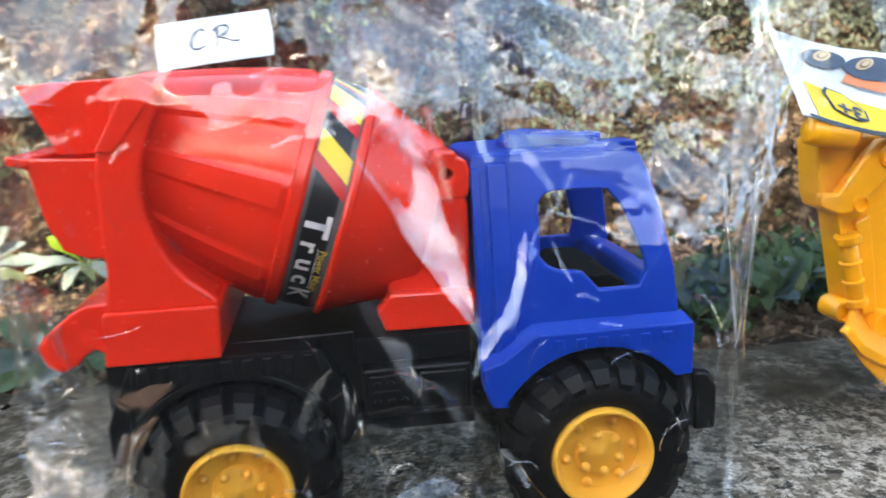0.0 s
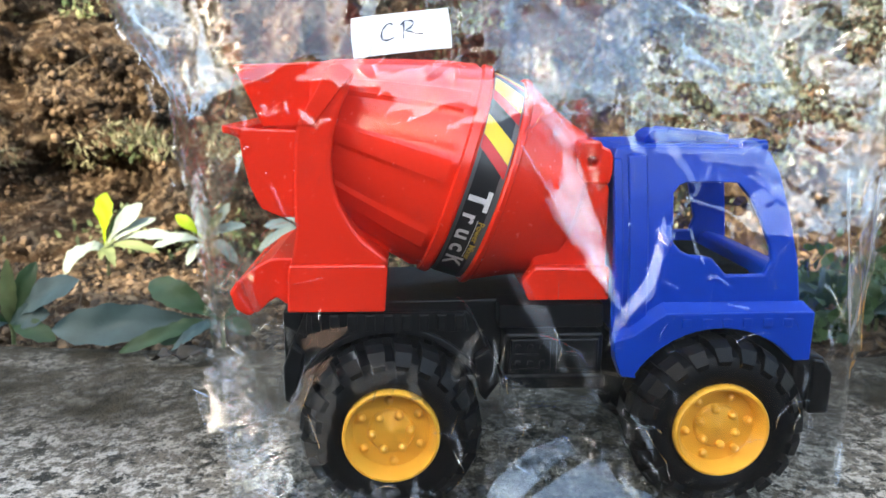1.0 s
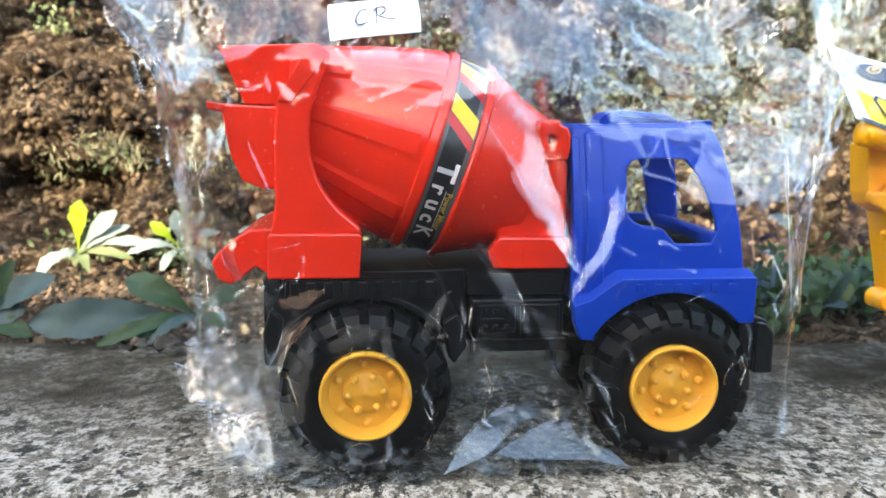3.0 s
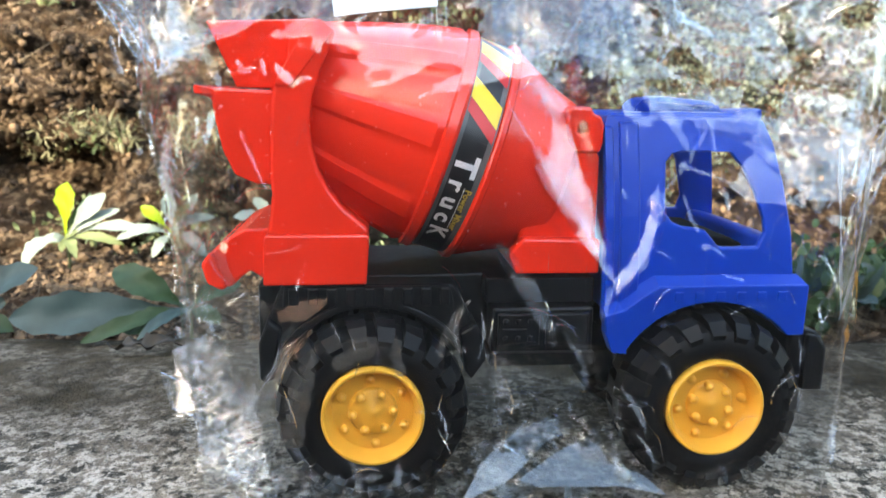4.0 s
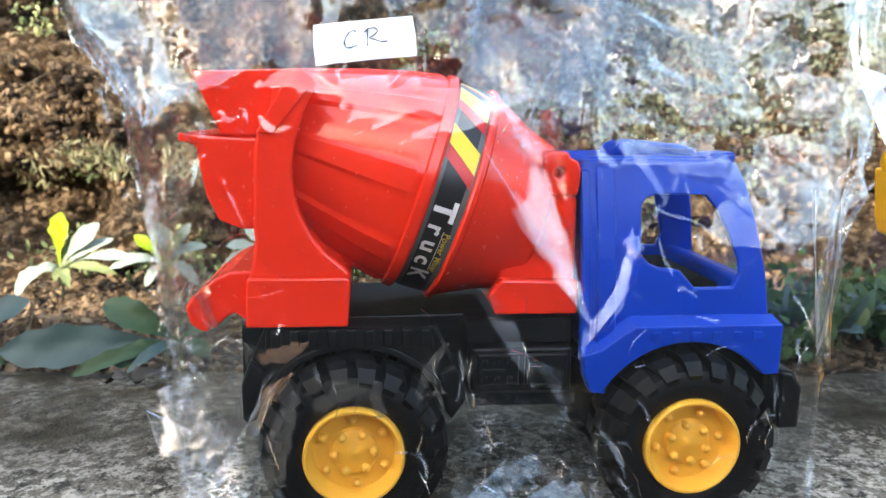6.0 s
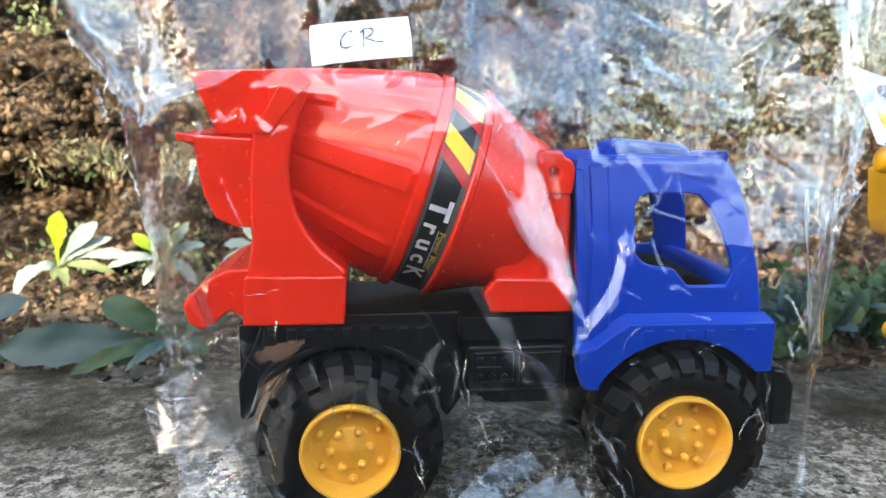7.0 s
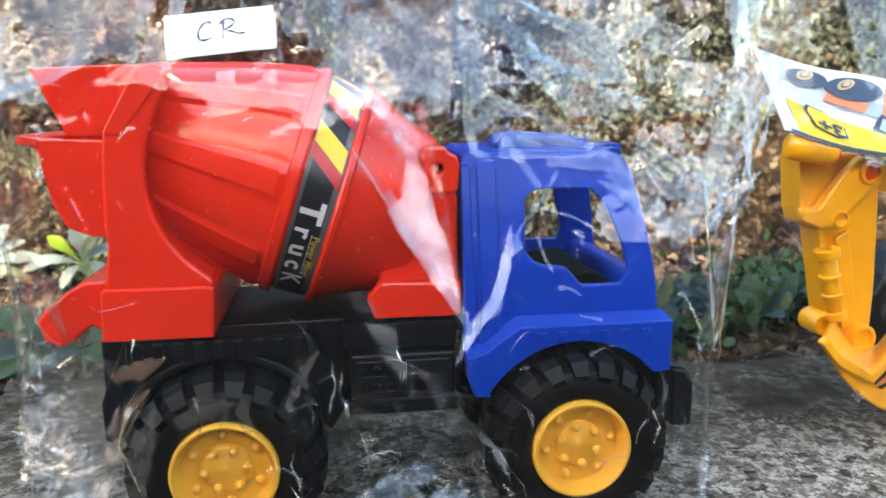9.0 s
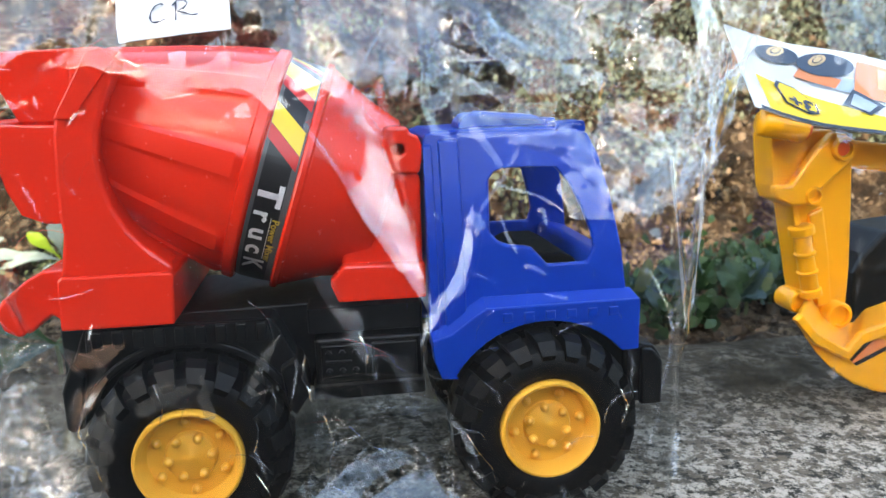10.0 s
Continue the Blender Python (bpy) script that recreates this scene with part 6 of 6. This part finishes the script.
    for j in range(101):
        z = LEDGE_Z + 0.0006 + 0.20 * j / 100
        xl = 0.2340 + 0.012 * math.sin(j / 100 * 3.0 + 0.4) - 0.016 * (1 - j / 100) * (j / 100) + (0.03 * (0.12 - z / 0.2) if z < 0.024 else 0)
        row = []
        for i in range(121):
            x = xl + (0.40 - xl) * i / 120
            k = min(1.0, (x - xl) / 0.03)
            yy = 0.104 - 0.046 * k ** 0.6 + max(0, z - 0.135) * 0.25
            yy -= 0.0022 * ridged(x * 40, z * 26, 41) + 0.0011 * ridged(x * 110, z * 80, 43)
            row.append(bm.verts.new((x, yy, z)))
        g.append(row)
    for p, q in zip(g, g[1:]):
        for i in range(120):
            bm.faces.new((p[i], p[i + 1], q[i + 1], q[i]))
    part("front_sheet", bm, FILM, b, "crumpled clear sheet", smooth=180)
    # a glint on this bag, shaped as a small whitish piece
    bm = bmesh.new()
    vs = [bm.verts.new(p) for p in ((0.2715, 0.0560, 0.0245), (0.2745, 0.0545, 0.0275), (0.2765, 0.0560, 0.0240), (0.2790, 0.0550, 0.0235), (0.2755, 0.0555, 0.0205))]
    bm.faces.new((vs[0], vs[1], vs[2]))
    bm.faces.new((vs[0], vs[2], vs[4]))
    bm.faces.new((vs[2], vs[3], vs[4]))
    part("corner_flap", bm, FLAP, b, "small whitish film piece standing in for a glint")
    for pts, w, bend, seed in ((((0.236, 0.098, 0.158), (0.237, 0.097, 0.105), (0.243, 0.092, 0.064)), 0.005, 0.0006, 2.2), (((0.240, 0.080, 0.030), (0.255, 0.066, 0.044), (0.262, 0.058, 0.048)), 0.003, 0.0005, 6.1)):
        part("gathered_fold", strip_film(pts, w, bend, 50, 8, seed), FILM, b, smooth=180)


def toy_card():
    """The printed card tucked into the excavator's bag."""
    t = thing("printed_card", "printed toy card in white, yellow and black inside the excavator's bag", "card")
    BL, BR, TL, TR = Vector((0.2410, 0.074, 0.1412)), Vector((0.338, 0.066, 0.1170)), Vector((0.2370, 0.097, 0.1735)), Vector((0.358, 0.100, 0.1500))

    def at(u, v, lift=0.0):
        p = BL.lerp(BR, u).lerp(TL.lerp(TR, u), v)
        p.z += 0.004 * max(0.0, 0.30 - u) ** 1.5 * 6 * v + 0.0035 * math.sin(u * 4.2) * v - 0.002 * math.sin(u * 6)
        n = (BR - BL).cross(TL - BL).normalized()
        return p + (n if n.y < 0 else -n) * lift

    bm = bmesh.new()
    g = [[bm.verts.new(at(i / 30, j / 8)) for i in range(31)] for j in range(9)]
    for p, q in zip(g, g[1:]):
        for i in range(30):
            bm.faces.new((p[i], p[i + 1], q[i + 1], q[i]))
    ext = bmesh.ops.extrude_face_region(bm, geom=bm.faces[:])
    bmesh.ops.translate(bm, verts=[v for v in ext["geom"] if isinstance(v, bmesh.types.BMVert)], vec=(0, 0.0004, -0.0003))
    bmesh.ops.recalc_face_normals(bm, faces=bm.faces)
    part("card_sheet", bm, WHITE, t, "white card", smooth=60)

    def patch(outline, lift, mat, name="print"):
        bm = bmesh.new()
        cx, cy = sum(p[0] for p in outline) / len(outline), sum(p[1] for p in outline) / len(outline)
        rings = []
        for k in (1.0, 0.75, 0.5, 0.25):
            rings.append([bm.verts.new(at(cx + (u - cx) * k, cy + (v - cy) * k, lift)) for u, v in outline])
        for p, q in zip(rings, rings[1:]):
            for i in range(len(outline)):
                j = (i + 1) % len(outline)
                bm.faces.new((p[i], p[j], q[j], q[i]))
        bm.faces.new(rings[-1])
        part(name, bm, mat, t)

    def dense(pts, n=6):
        out = []
        for (a, b), (c, d) in zip(pts, pts[1:] + pts[:1]):
            out += [(a + (c - a) * k / n, b + (d - b) * k / n) for k in range(n)]
        return out

    def oval(cx, cy, rx, ry, turn=0.0, n=24):
        out = []
        for i in range(n):
            a = 2 * math.pi * i / n
            x, y = rx * math.cos(a), ry * math.sin(a)
            out.append((cx + x * math.cos(turn) - y * math.sin(turn), cy + x * math.sin(turn) + y * math.cos(turn)))
        return out

    patch(dense([(0.08, 0.03), (0.99, 0.03), (0.99, 0.20), (0.60, 0.22), (0.30, 0.34), (0.06, 0.44)]), 0.0005, CARD_YELLOW)
    patch(dense([(0.03, 0.0), (1.0, 0.0), (1.0, 0.035), (0.03, 0.035)], 10), 0.0007, CARD_DARK)
    patch(dense([(0.30, 0.50), (0.62, 0.42), (0.66, 0.60), (0.42, 0.66)]), 0.0006, CARD_GREY)
    patch(dense([(0.50, 0.42), (0.95, 0.36), (0.98, 0.86), (0.55, 0.88)]), 0.0008, CARD_ORANGE)
    patch(dense([(0.62, 0.55), (0.90, 0.50), (0.92, 0.80), (0.64, 0.82)]), 0.0010, CARD_TAN)
    patch(dense([(0.24, 0.55), (0.42, 0.48), (0.46, 0.60), (0.28, 0.68)]), 0.0009, CARD_ORANGE)
    patch(oval(0.190, 0.78, 0.085, 0.13, -0.5), 0.0011, CARD_DARK)
    patch(oval(0.400, 0.76, 0.120, 0.16, -0.5), 0.0012, CARD_DARK)
    for cx, cy in ((0.185, 0.81), (0.365, 0.80)):
        patch(oval(cx, cy, 0.030, 0.085, -0.4), 0.0015, CARD_TAN)
        patch(oval(cx, cy, 0.018, 0.055, -0.4), 0.0018, CARD_DARK)
        patch(oval(cx, cy, 0.014, 0.045, -0.4), 0.0021, CARD_TAN)
    patch(dense([(0.44, 0.30), (0.56, 0.20), (0.64, 0.34), (0.50, 0.50)]), 0.0010, CARD_DARK)
    patch(dense([(0.47, 0.30), (0.55, 0.23), (0.60, 0.33), (0.50, 0.44)]), 0.0013, CARD_GREY)
    # age badge
    badge = [(0.130, 0.36), (0.160, 0.17), (0.260, 0.10), (0.315, 0.13), (0.310, 0.24), (0.225, 0.40), (0.150, 0.43)]
    patch(dense(badge, 3), 0.0009, CARD_DARK, "badge_edge")
    cx, cy = sum(p[0] for p in badge) / 7, sum(p[1] for p in badge) / 7
    patch(dense([(cx + (u - cx) * 0.86, cy + (v - cy) * 0.86) for u, v in badge], 3), 0.0012, CARD_YELLOW, "badge")
    bm = text_bm("3+", 0.11, 1.0, 0.004)
    for v in bm.verts:
        v.co = at(0.290 - v.co.x * 0.95, 0.235 - v.co.y * 1.7 + v.co.x * 0.5, 0.0016)
    part("lettering", bm, CARD_DARK, t)


excavator()
toy_card()


# ---------------- plants, litter and clods ----------------
rng = np.random.default_rng(7)


LEAF_T = (0, 0.10, 0.22, 0.36, 0.52, 0.70, 0.85, 0.95, 1.0)
LEAF_W = (None, (0.10, 0.13, 0.34, 0.70, 0.95, 1.0, 0.82, 0.48, 0.05), (0.10, 0.10, 0.13, 0.22, 0.60, 1.0, 0.88, 0.5, 0.05))


def leaf_bm(bm, base, tip, up, width, curl=0.15, wave=0.1, n=10, w=4, seed=0.0, lobes=3.0, shape=0):
    """One leaf blade from base to tip, its face towards up, bent along its length and folded at the rib."""
    base, tip, up = Vector(base), Vector(tip), Vector(up)
    d = tip - base
    L = d.length
    side = d.cross(up).normalized()
    nrm = side.cross(d).normalized()
    g = []
    for i in range(n + 1):
        t = i / n
        out = float(np.interp(t, LEAF_T, LEAF_W[shape])) if shape else math.sin(math.pi * min(1.0, t * 0.93 + 0.05)) ** 0.75
        half = width * 0.5 * out * (1 + wave * math.sin(t * lobes * 6.28 + seed))
        c = base + d * t + nrm * (curl * L * math.sin(math.pi * t) - curl * L * 0.4 * t * t)
        row = []
        for j in range(w + 1):
            s = j / w * 2 - 1
            row.append(bm.verts.new(c + side * half * s + nrm * (abs(s) * half * 0.22 + 0.06 * half * math.sin(t * 17 + s * 3 + seed))))
        g.append(row)
    for p, q in zip(g, g[1:]):
        for j in range(w):
            bm.faces.new((p[j], p[j + 1], q[j + 1], q[j]))
    return bm


def plant(label, root, leaves, stem_h=0.02, category="weed"):
    """leaves: tip offset, facing, width, material, curl, outline."""
    p = thing("weed", label, category, group="weeds beside the ledge")
    root = Vector(root)
    crown = root + Vector((0, 0, stem_h))
    part("stem", stem_bm(bmesh.new(), (root - Vector((0, 0, 0.012)), root + Vector((0.001, 0.001, stem_h * 0.5)), crown), 0.0016, 0.001), WEED, p)
    for k, (off, up, width, mat, curl, shape) in enumerate(leaves):
        part("leaf", leaf_bm(bmesh.new(), crown, crown + Vector(off), up, width, curl, 0.07, 26, 6, k * 1.7, 5.0, shape), mat, p, smooth=180)
    return p


# the lime and pale plant standing in the sun
plant("sunlit weed with one lime leaf and pale leaves", (-0.248, 0.41, bank_z(-0.248, 0.41) - 0.002), [
    ((0.006, -0.004, 0.050), (-0.35, -1, 0.15), 0.020, LEAF_LIME, 0.03, 2), ((0.035, -0.006, 0.041), (0.3, -0.9, 0.7), 0.015, LEAF_PALE, 0.12, 2), ((0.064, -0.010, 0.014), (0.1, -0.7, 1), 0.013, LEAF_PALE, 0.14, 2),
    ((-0.030, -0.020, -0.015), (-0.2, -0.7, 1), 0.018, LEAF_PALE, 0.26, 1), ((0.018, -0.030, -0.006), (0.2, -0.7, 1), 0.010, WEED, 0.2, 0), ((0.020, 0.006, 0.040), (-0.4, -1, 0.3), 0.008, SHADE_WEED, 0.05, 0),
    ((0.044, -0.002, 0.028), (0.0, -0.9, 0.6), 0.010, LEAF_PALE, 0.16, 1), ((0.050, -0.016, 0.002), (0.2, -0.8, 0.8), 0.009, WEED, 0.16, 1), ((0.026, -0.004, 0.024), (-0.2, -1, 0.5), 0.008, WEED, 0.12, 0), ((-0.016, -0.010, 0.004), (-0.3, -0.9, 0.6), 0.009, LEAF_PALE, 0.2, 0),
    ((0.010, -0.018, 0.008), (0.1, -1, 0.6), 0.006, WEED, 0.1, 0), ((0.004, -0.022, -0.004), (0.1, -1, 0.6), 0.007, WEED, 0.1, 0)], 0.026)
plant("pale-leaved weed in the dry soil of the bank", (-0.160, 0.41, bank_z(-0.160, 0.41)), [
    ((-0.002, -0.006, 0.036), (0.2, -1, 0.5), 0.013, LEAF_PALE, 0.12, 2), ((-0.024, -0.004, 0.026), (0, -0.9, 0.8), 0.011, LEAF_LIME, 0.12, 2), ((0.034, -0.006, 0.018), (0.2, -0.8, 1), 0.011, LEAF_PALE, 0.18, 1), ((0.022, -0.006, 0.036), (0.1, -1, 0.5), 0.009, LEAF_PALE, 0.10, 2),
    ((-0.042, -0.016, 0.002), (0, -0.8, 1), 0.012, LEAF_PALE, 0.2, 1), ((0.016, -0.012, 0.028), (0, -0.9, 0.8), 0.010, WEED, 0.14, 2), ((0.012, -0.024, -0.006), (0, -0.8, 1), 0.009, WEED, 0.2, 0), ((0.030, -0.020, -0.012), (0.2, -0.8, 1), 0.011, LEAF_PALE, 0.25, 1), ((-0.014, -0.018, -0.014), (0, -0.9, 0.7), 0.009, LEAF_PALE, 0.25, 1)], 0.028)
plant("small pale weed with a lime leaf growing behind the bag", (-0.070, 0.40, bank_z(-0.070, 0.40)), [
    ((-0.036, -0.008, 0.010), (-0.2, -0.8, 1), 0.012, LEAF_PALE, 0.14, 2), ((0.012, -0.004, 0.030), (0.1, -1, 0.4), 0.014, LEAF_LIME, 0.06, 2), ((-0.040, -0.020, -0.008), (-0.2, -0.8, 1), 0.011, LEAF_PALE, 0.22, 1), ((-0.020, -0.004, 0.024), (-0.1, -0.9, 0.7), 0.010, LEAF_PALE, 0.12, 2),
    ((0.036, -0.012, 0.006), (0.2, -0.8, 1), 0.011, LEAF_PALE, 0.15, 1), ((-0.010, -0.030, -0.016), (0, -0.8, 1), 0.010, LEAF_PALE, 0.2, 1), ((0.020, -0.020, -0.010), (0.2, -0.9, 0.7), 0.010, WEED, 0.2, 0)], 0.034)
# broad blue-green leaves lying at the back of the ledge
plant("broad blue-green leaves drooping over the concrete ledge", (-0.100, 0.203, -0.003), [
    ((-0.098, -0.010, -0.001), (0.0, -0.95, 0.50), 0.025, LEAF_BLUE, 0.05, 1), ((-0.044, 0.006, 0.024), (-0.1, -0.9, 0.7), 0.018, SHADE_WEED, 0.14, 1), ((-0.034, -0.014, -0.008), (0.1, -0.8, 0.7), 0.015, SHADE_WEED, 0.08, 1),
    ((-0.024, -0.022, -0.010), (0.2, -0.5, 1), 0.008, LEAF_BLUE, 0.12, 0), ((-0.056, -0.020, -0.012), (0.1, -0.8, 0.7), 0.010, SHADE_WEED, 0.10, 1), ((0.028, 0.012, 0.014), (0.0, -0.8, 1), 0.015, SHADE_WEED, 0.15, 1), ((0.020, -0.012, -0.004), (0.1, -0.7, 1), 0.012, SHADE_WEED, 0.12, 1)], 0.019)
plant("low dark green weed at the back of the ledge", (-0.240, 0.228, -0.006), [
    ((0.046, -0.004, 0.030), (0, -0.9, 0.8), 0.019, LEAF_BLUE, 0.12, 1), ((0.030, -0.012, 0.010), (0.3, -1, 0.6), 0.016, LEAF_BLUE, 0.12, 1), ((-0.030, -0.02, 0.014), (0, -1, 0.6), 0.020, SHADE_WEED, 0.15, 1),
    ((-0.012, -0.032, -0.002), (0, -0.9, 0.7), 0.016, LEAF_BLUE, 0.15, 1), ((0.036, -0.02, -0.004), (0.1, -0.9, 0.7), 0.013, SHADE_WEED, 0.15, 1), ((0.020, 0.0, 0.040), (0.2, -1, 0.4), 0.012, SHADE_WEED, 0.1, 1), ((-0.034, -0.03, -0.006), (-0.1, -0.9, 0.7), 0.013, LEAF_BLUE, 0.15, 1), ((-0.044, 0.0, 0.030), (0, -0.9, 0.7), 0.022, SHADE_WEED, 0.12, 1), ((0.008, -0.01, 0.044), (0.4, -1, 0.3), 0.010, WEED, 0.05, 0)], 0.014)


def dead_leaf():
    bm = leaf_bm(bmesh.new(), (-0.134, 0.163, 0.006), (-0.095, 0.171, 0.007), (0, -0.25, 1), 0.008, 0.05, 0.35, 16, 6, 2.0, 4.0)
    for v in bm.verts:
        v.co.z = max(LEDGE_Z + 0.0012, v.co.z + 0.006 * n3(v.co.x * 190, v.co.y * 190, 3))
    ext = bmesh.ops.extrude_face_region(bm, geom=bm.faces[:])
    bmesh.ops.translate(bm, verts=[v for v in ext["geom"] if isinstance(v, bmesh.types.BMVert)], vec=(0, 0, 0.0003))
    tagged(link_mesh("dead_leaf", bm, LEAF_DEAD, smooth=60), "curled dry grey-brown leaf lying on the ledge", "leaf")


dead_leaf()

# weeds behind the right-hand end of the ledge
for k in range(9):
    x = 0.235 + 0.022 * k + rng.uniform(-0.008, 0.008)
    y = 0.212 + rng.uniform(-0.008, 0.05)
    ls = []
    for i in range(int(rng.integers(6, 10))):
        a = rng.uniform(0, 6.28)
        l = rng.uniform(0.012, 0.026)
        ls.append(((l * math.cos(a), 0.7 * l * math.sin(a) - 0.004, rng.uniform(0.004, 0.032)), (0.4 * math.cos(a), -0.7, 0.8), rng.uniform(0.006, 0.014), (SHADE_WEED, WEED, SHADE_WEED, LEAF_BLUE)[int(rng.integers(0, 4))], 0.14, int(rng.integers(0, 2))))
    plant("small green weed at the foot of the bank", (x, y, bank_z(x, y)), ls, rng.uniform(0.006, 0.02))


def stuff(name, verts, faces, mat, label, category, smooth=False):
    me = bpy.data.meshes.new(name)
    me.from_pydata(verts, [], faces)
    me.materials.append(mat)
    if smooth:
        me.shade_smooth()
    return tagged(new(name, me), label, category, kind="stuff")


def place_on_bank(x_lo, x_hi, y_lo, y_hi):
    x, y = rng.uniform(x_lo, x_hi), rng.uniform(y_lo, y_hi)
    z = bank_z(x, y)
    return x, y - crumble(x, y, z), z


def turned():
    return Euler(rng.uniform(0, 6.28, 3)).to_matrix()


def clods(count):
    base = [(1, 0, 0), (-1, 0, 0), (0, 1, 0), (0, -1, 0), (0, 0, 1), (0, 0, -1), (.6, .6, .6), (-.6, .6, .6), (.6, -.6, .6), (-.6, -.6, .6), (.6, .6, -.6), (-.6, .6, -.6), (.6, -.6, -.6), (-.6, -.6, -.6)]
    fs = [(0, 6, 8), (0, 8, 12), (0, 12, 10), (0, 10, 6), (1, 9, 7), (1, 7, 11), (1, 11, 13), (1, 13, 9), (2, 7, 6), (2, 6, 10), (2, 10, 11), (2, 11, 7), (3, 8, 9), (3, 9, 13), (3, 13, 12), (3, 12, 8), (4, 6, 7), (4, 7, 9), (4, 9, 8), (4, 8, 6), (5, 11, 10), (5, 10, 12), (5, 12, 13), (5, 13, 11)]
    V, F = [], []
    for _ in range(count):
        x, y, z = place_on_bank(-0.60, 0.80, 0.20, 0.78)
        r = 0.0010 + 0.0050 * rng.random() ** 4
        m = turned()
        sc = rng.uniform(0.6, 1.2, 3)
        o = len(V)
        for b in base:
            k = rng.uniform(0.75, 1.2)
            v = m @ Vector((b[0] * sc[0], b[1] * sc[1], b[2] * sc[2]))
            V.append((x + v.x * r * k, y + v.y * r * k - 0.002, z + v.z * r * k))
        F += [tuple(i + o for i in f) for f in fs]
    stuff("soil_clods", V, F, CLOD, "loose clods of dry brown earth on the bank", "soil")


def blades(name, count, area, size, mat, label, category, thin=0.5, rise=0.0, flat=0.0):
    """Small bent leaf pieces scattered over the bank."""
    V, F = [], []
    for _ in range(count):
        x, y, z = place_on_bank(*area)
        l = size * rng.uniform(0.5, 1.5)
        w = l * thin * rng.uniform(0.6, 1.2)
        m = turned() if rng.random() > flat else Euler((rng.uniform(-0.5, 0.9), rng.uniform(-0.4, 0.4), rng.uniform(0, 6.28))).to_matrix()
        lift = rise * rng.random() ** 1.5 + l * 0.3
        o = len(V)
        for u, h, wd in ((0, 0, 0.1), (0.35, 0.12, 0.5), (0.7, 0.13, 0.42), (1, -0.02, 0.04)):
            for s in (-1, 1):
                v = m @ Vector(((u - 0.5) * l, s * wd * w, h * l + 0.1 * wd * w))
                V.append((x + v.x, y + v.y - lift * 0.5, z + v.z + lift))
        F += [(o, o + 1, o + 3, o + 2), (o + 2, o + 3, o + 5, o + 4), (o + 4, o + 5, o + 7, o + 6)]
    stuff(name, V, F, mat, label, category)


def twigs(count):
    bm = bmesh.new()
    for _ in range(count):
        x, y, z = place_on_bank(-0.7, 0.9, 0.22, 0.85)
        a, l = rng.uniform(0, 6.28), rng.uniform(0.02, 0.08)
        p = Vector((x, y - 0.006, z + 0.008))
        d = Vector((math.cos(a), 0.25 * math.sin(a), 0.5 * math.sin(a) + 0.15)) * l
        stem_bm(bm, (p, p + d * 0.5 + Vector(rng.uniform(-0.010, 0.010, 3)), p + d), 0.0008, 0.0003, 4)
    tagged(link_mesh("dry_twigs", bm, TWIG), "thin dry twigs and roots on the bank", "twigs", kind="stuff")


def tufts(name, spots, per, size, spread, mat, label, category, thin=0.35):
    """Clumps of little leaves round given spots."""
    V, F = [], []
    for x, y, h in spots:
        z = bank_z(x, y)
        y -= crumble(x, y, z)
        for _ in range(per):
            q = rng.normal(0, 1, 3) * spread
            l = size * rng.uniform(0.5, 1.4)
            m = turned()
            o = len(V)
            for u, hh, wd in ((0, 0, 0.06), (0.22, 0.06, 0.36), (0.5, 0.12, 0.5), (0.8, 0.05, 0.34), (1, -0.02, 0.05)):
                for s in (-1, 1):
                    v = m @ Vector(((u - 0.5) * l, s * wd * l * thin * 2, hh * l))
                    V.append((x + q[0] + v.x, y + q[1] * 0.7 + v.y - 0.01, z + abs(q[2]) * h + v.z + 0.004))
            F += [(o + k, o + k + 1, o + k + 3, o + k + 2) for k in (0, 2, 4, 6)]
    stuff(name, V, F, mat, label, category)


clods(23000)
blades("leaf_litter", 5200, (-0.65, 0.85, 0.20, 0.80), 0.0062, LITTER, "dry brown leaf litter scattered over the bank", "leaf litter", 0.5, 0.004, 0.3)
twigs(150)
tufts("bank_weeds", [(rng.uniform(-0.7, 0.2), rng.uniform(0.46, 0.66), 1.0) for _ in range(30)], 80, 0.0075, 0.016, WEED, "small pale green weeds growing on the bank", "weeds", 0.22)
tufts("grass_tufts", [(rng.uniform(-0.40, -0.15), rng.uniform(0.52, 0.545), 1.0) for _ in range(14)], 44, 0.010, 0.012, GRASS, "pale dry grass tufts on the bank", "grass", 0.09)
tufts("sage_bush", [(rng.uniform(0.10, 0.85), rng.uniform(0.50, 0.74), 1.6) for _ in range(80)], 210, 0.0068, 0.024, SAGE, "grey-green small-leaved shrubs on the bank", "shrub", 0.3)
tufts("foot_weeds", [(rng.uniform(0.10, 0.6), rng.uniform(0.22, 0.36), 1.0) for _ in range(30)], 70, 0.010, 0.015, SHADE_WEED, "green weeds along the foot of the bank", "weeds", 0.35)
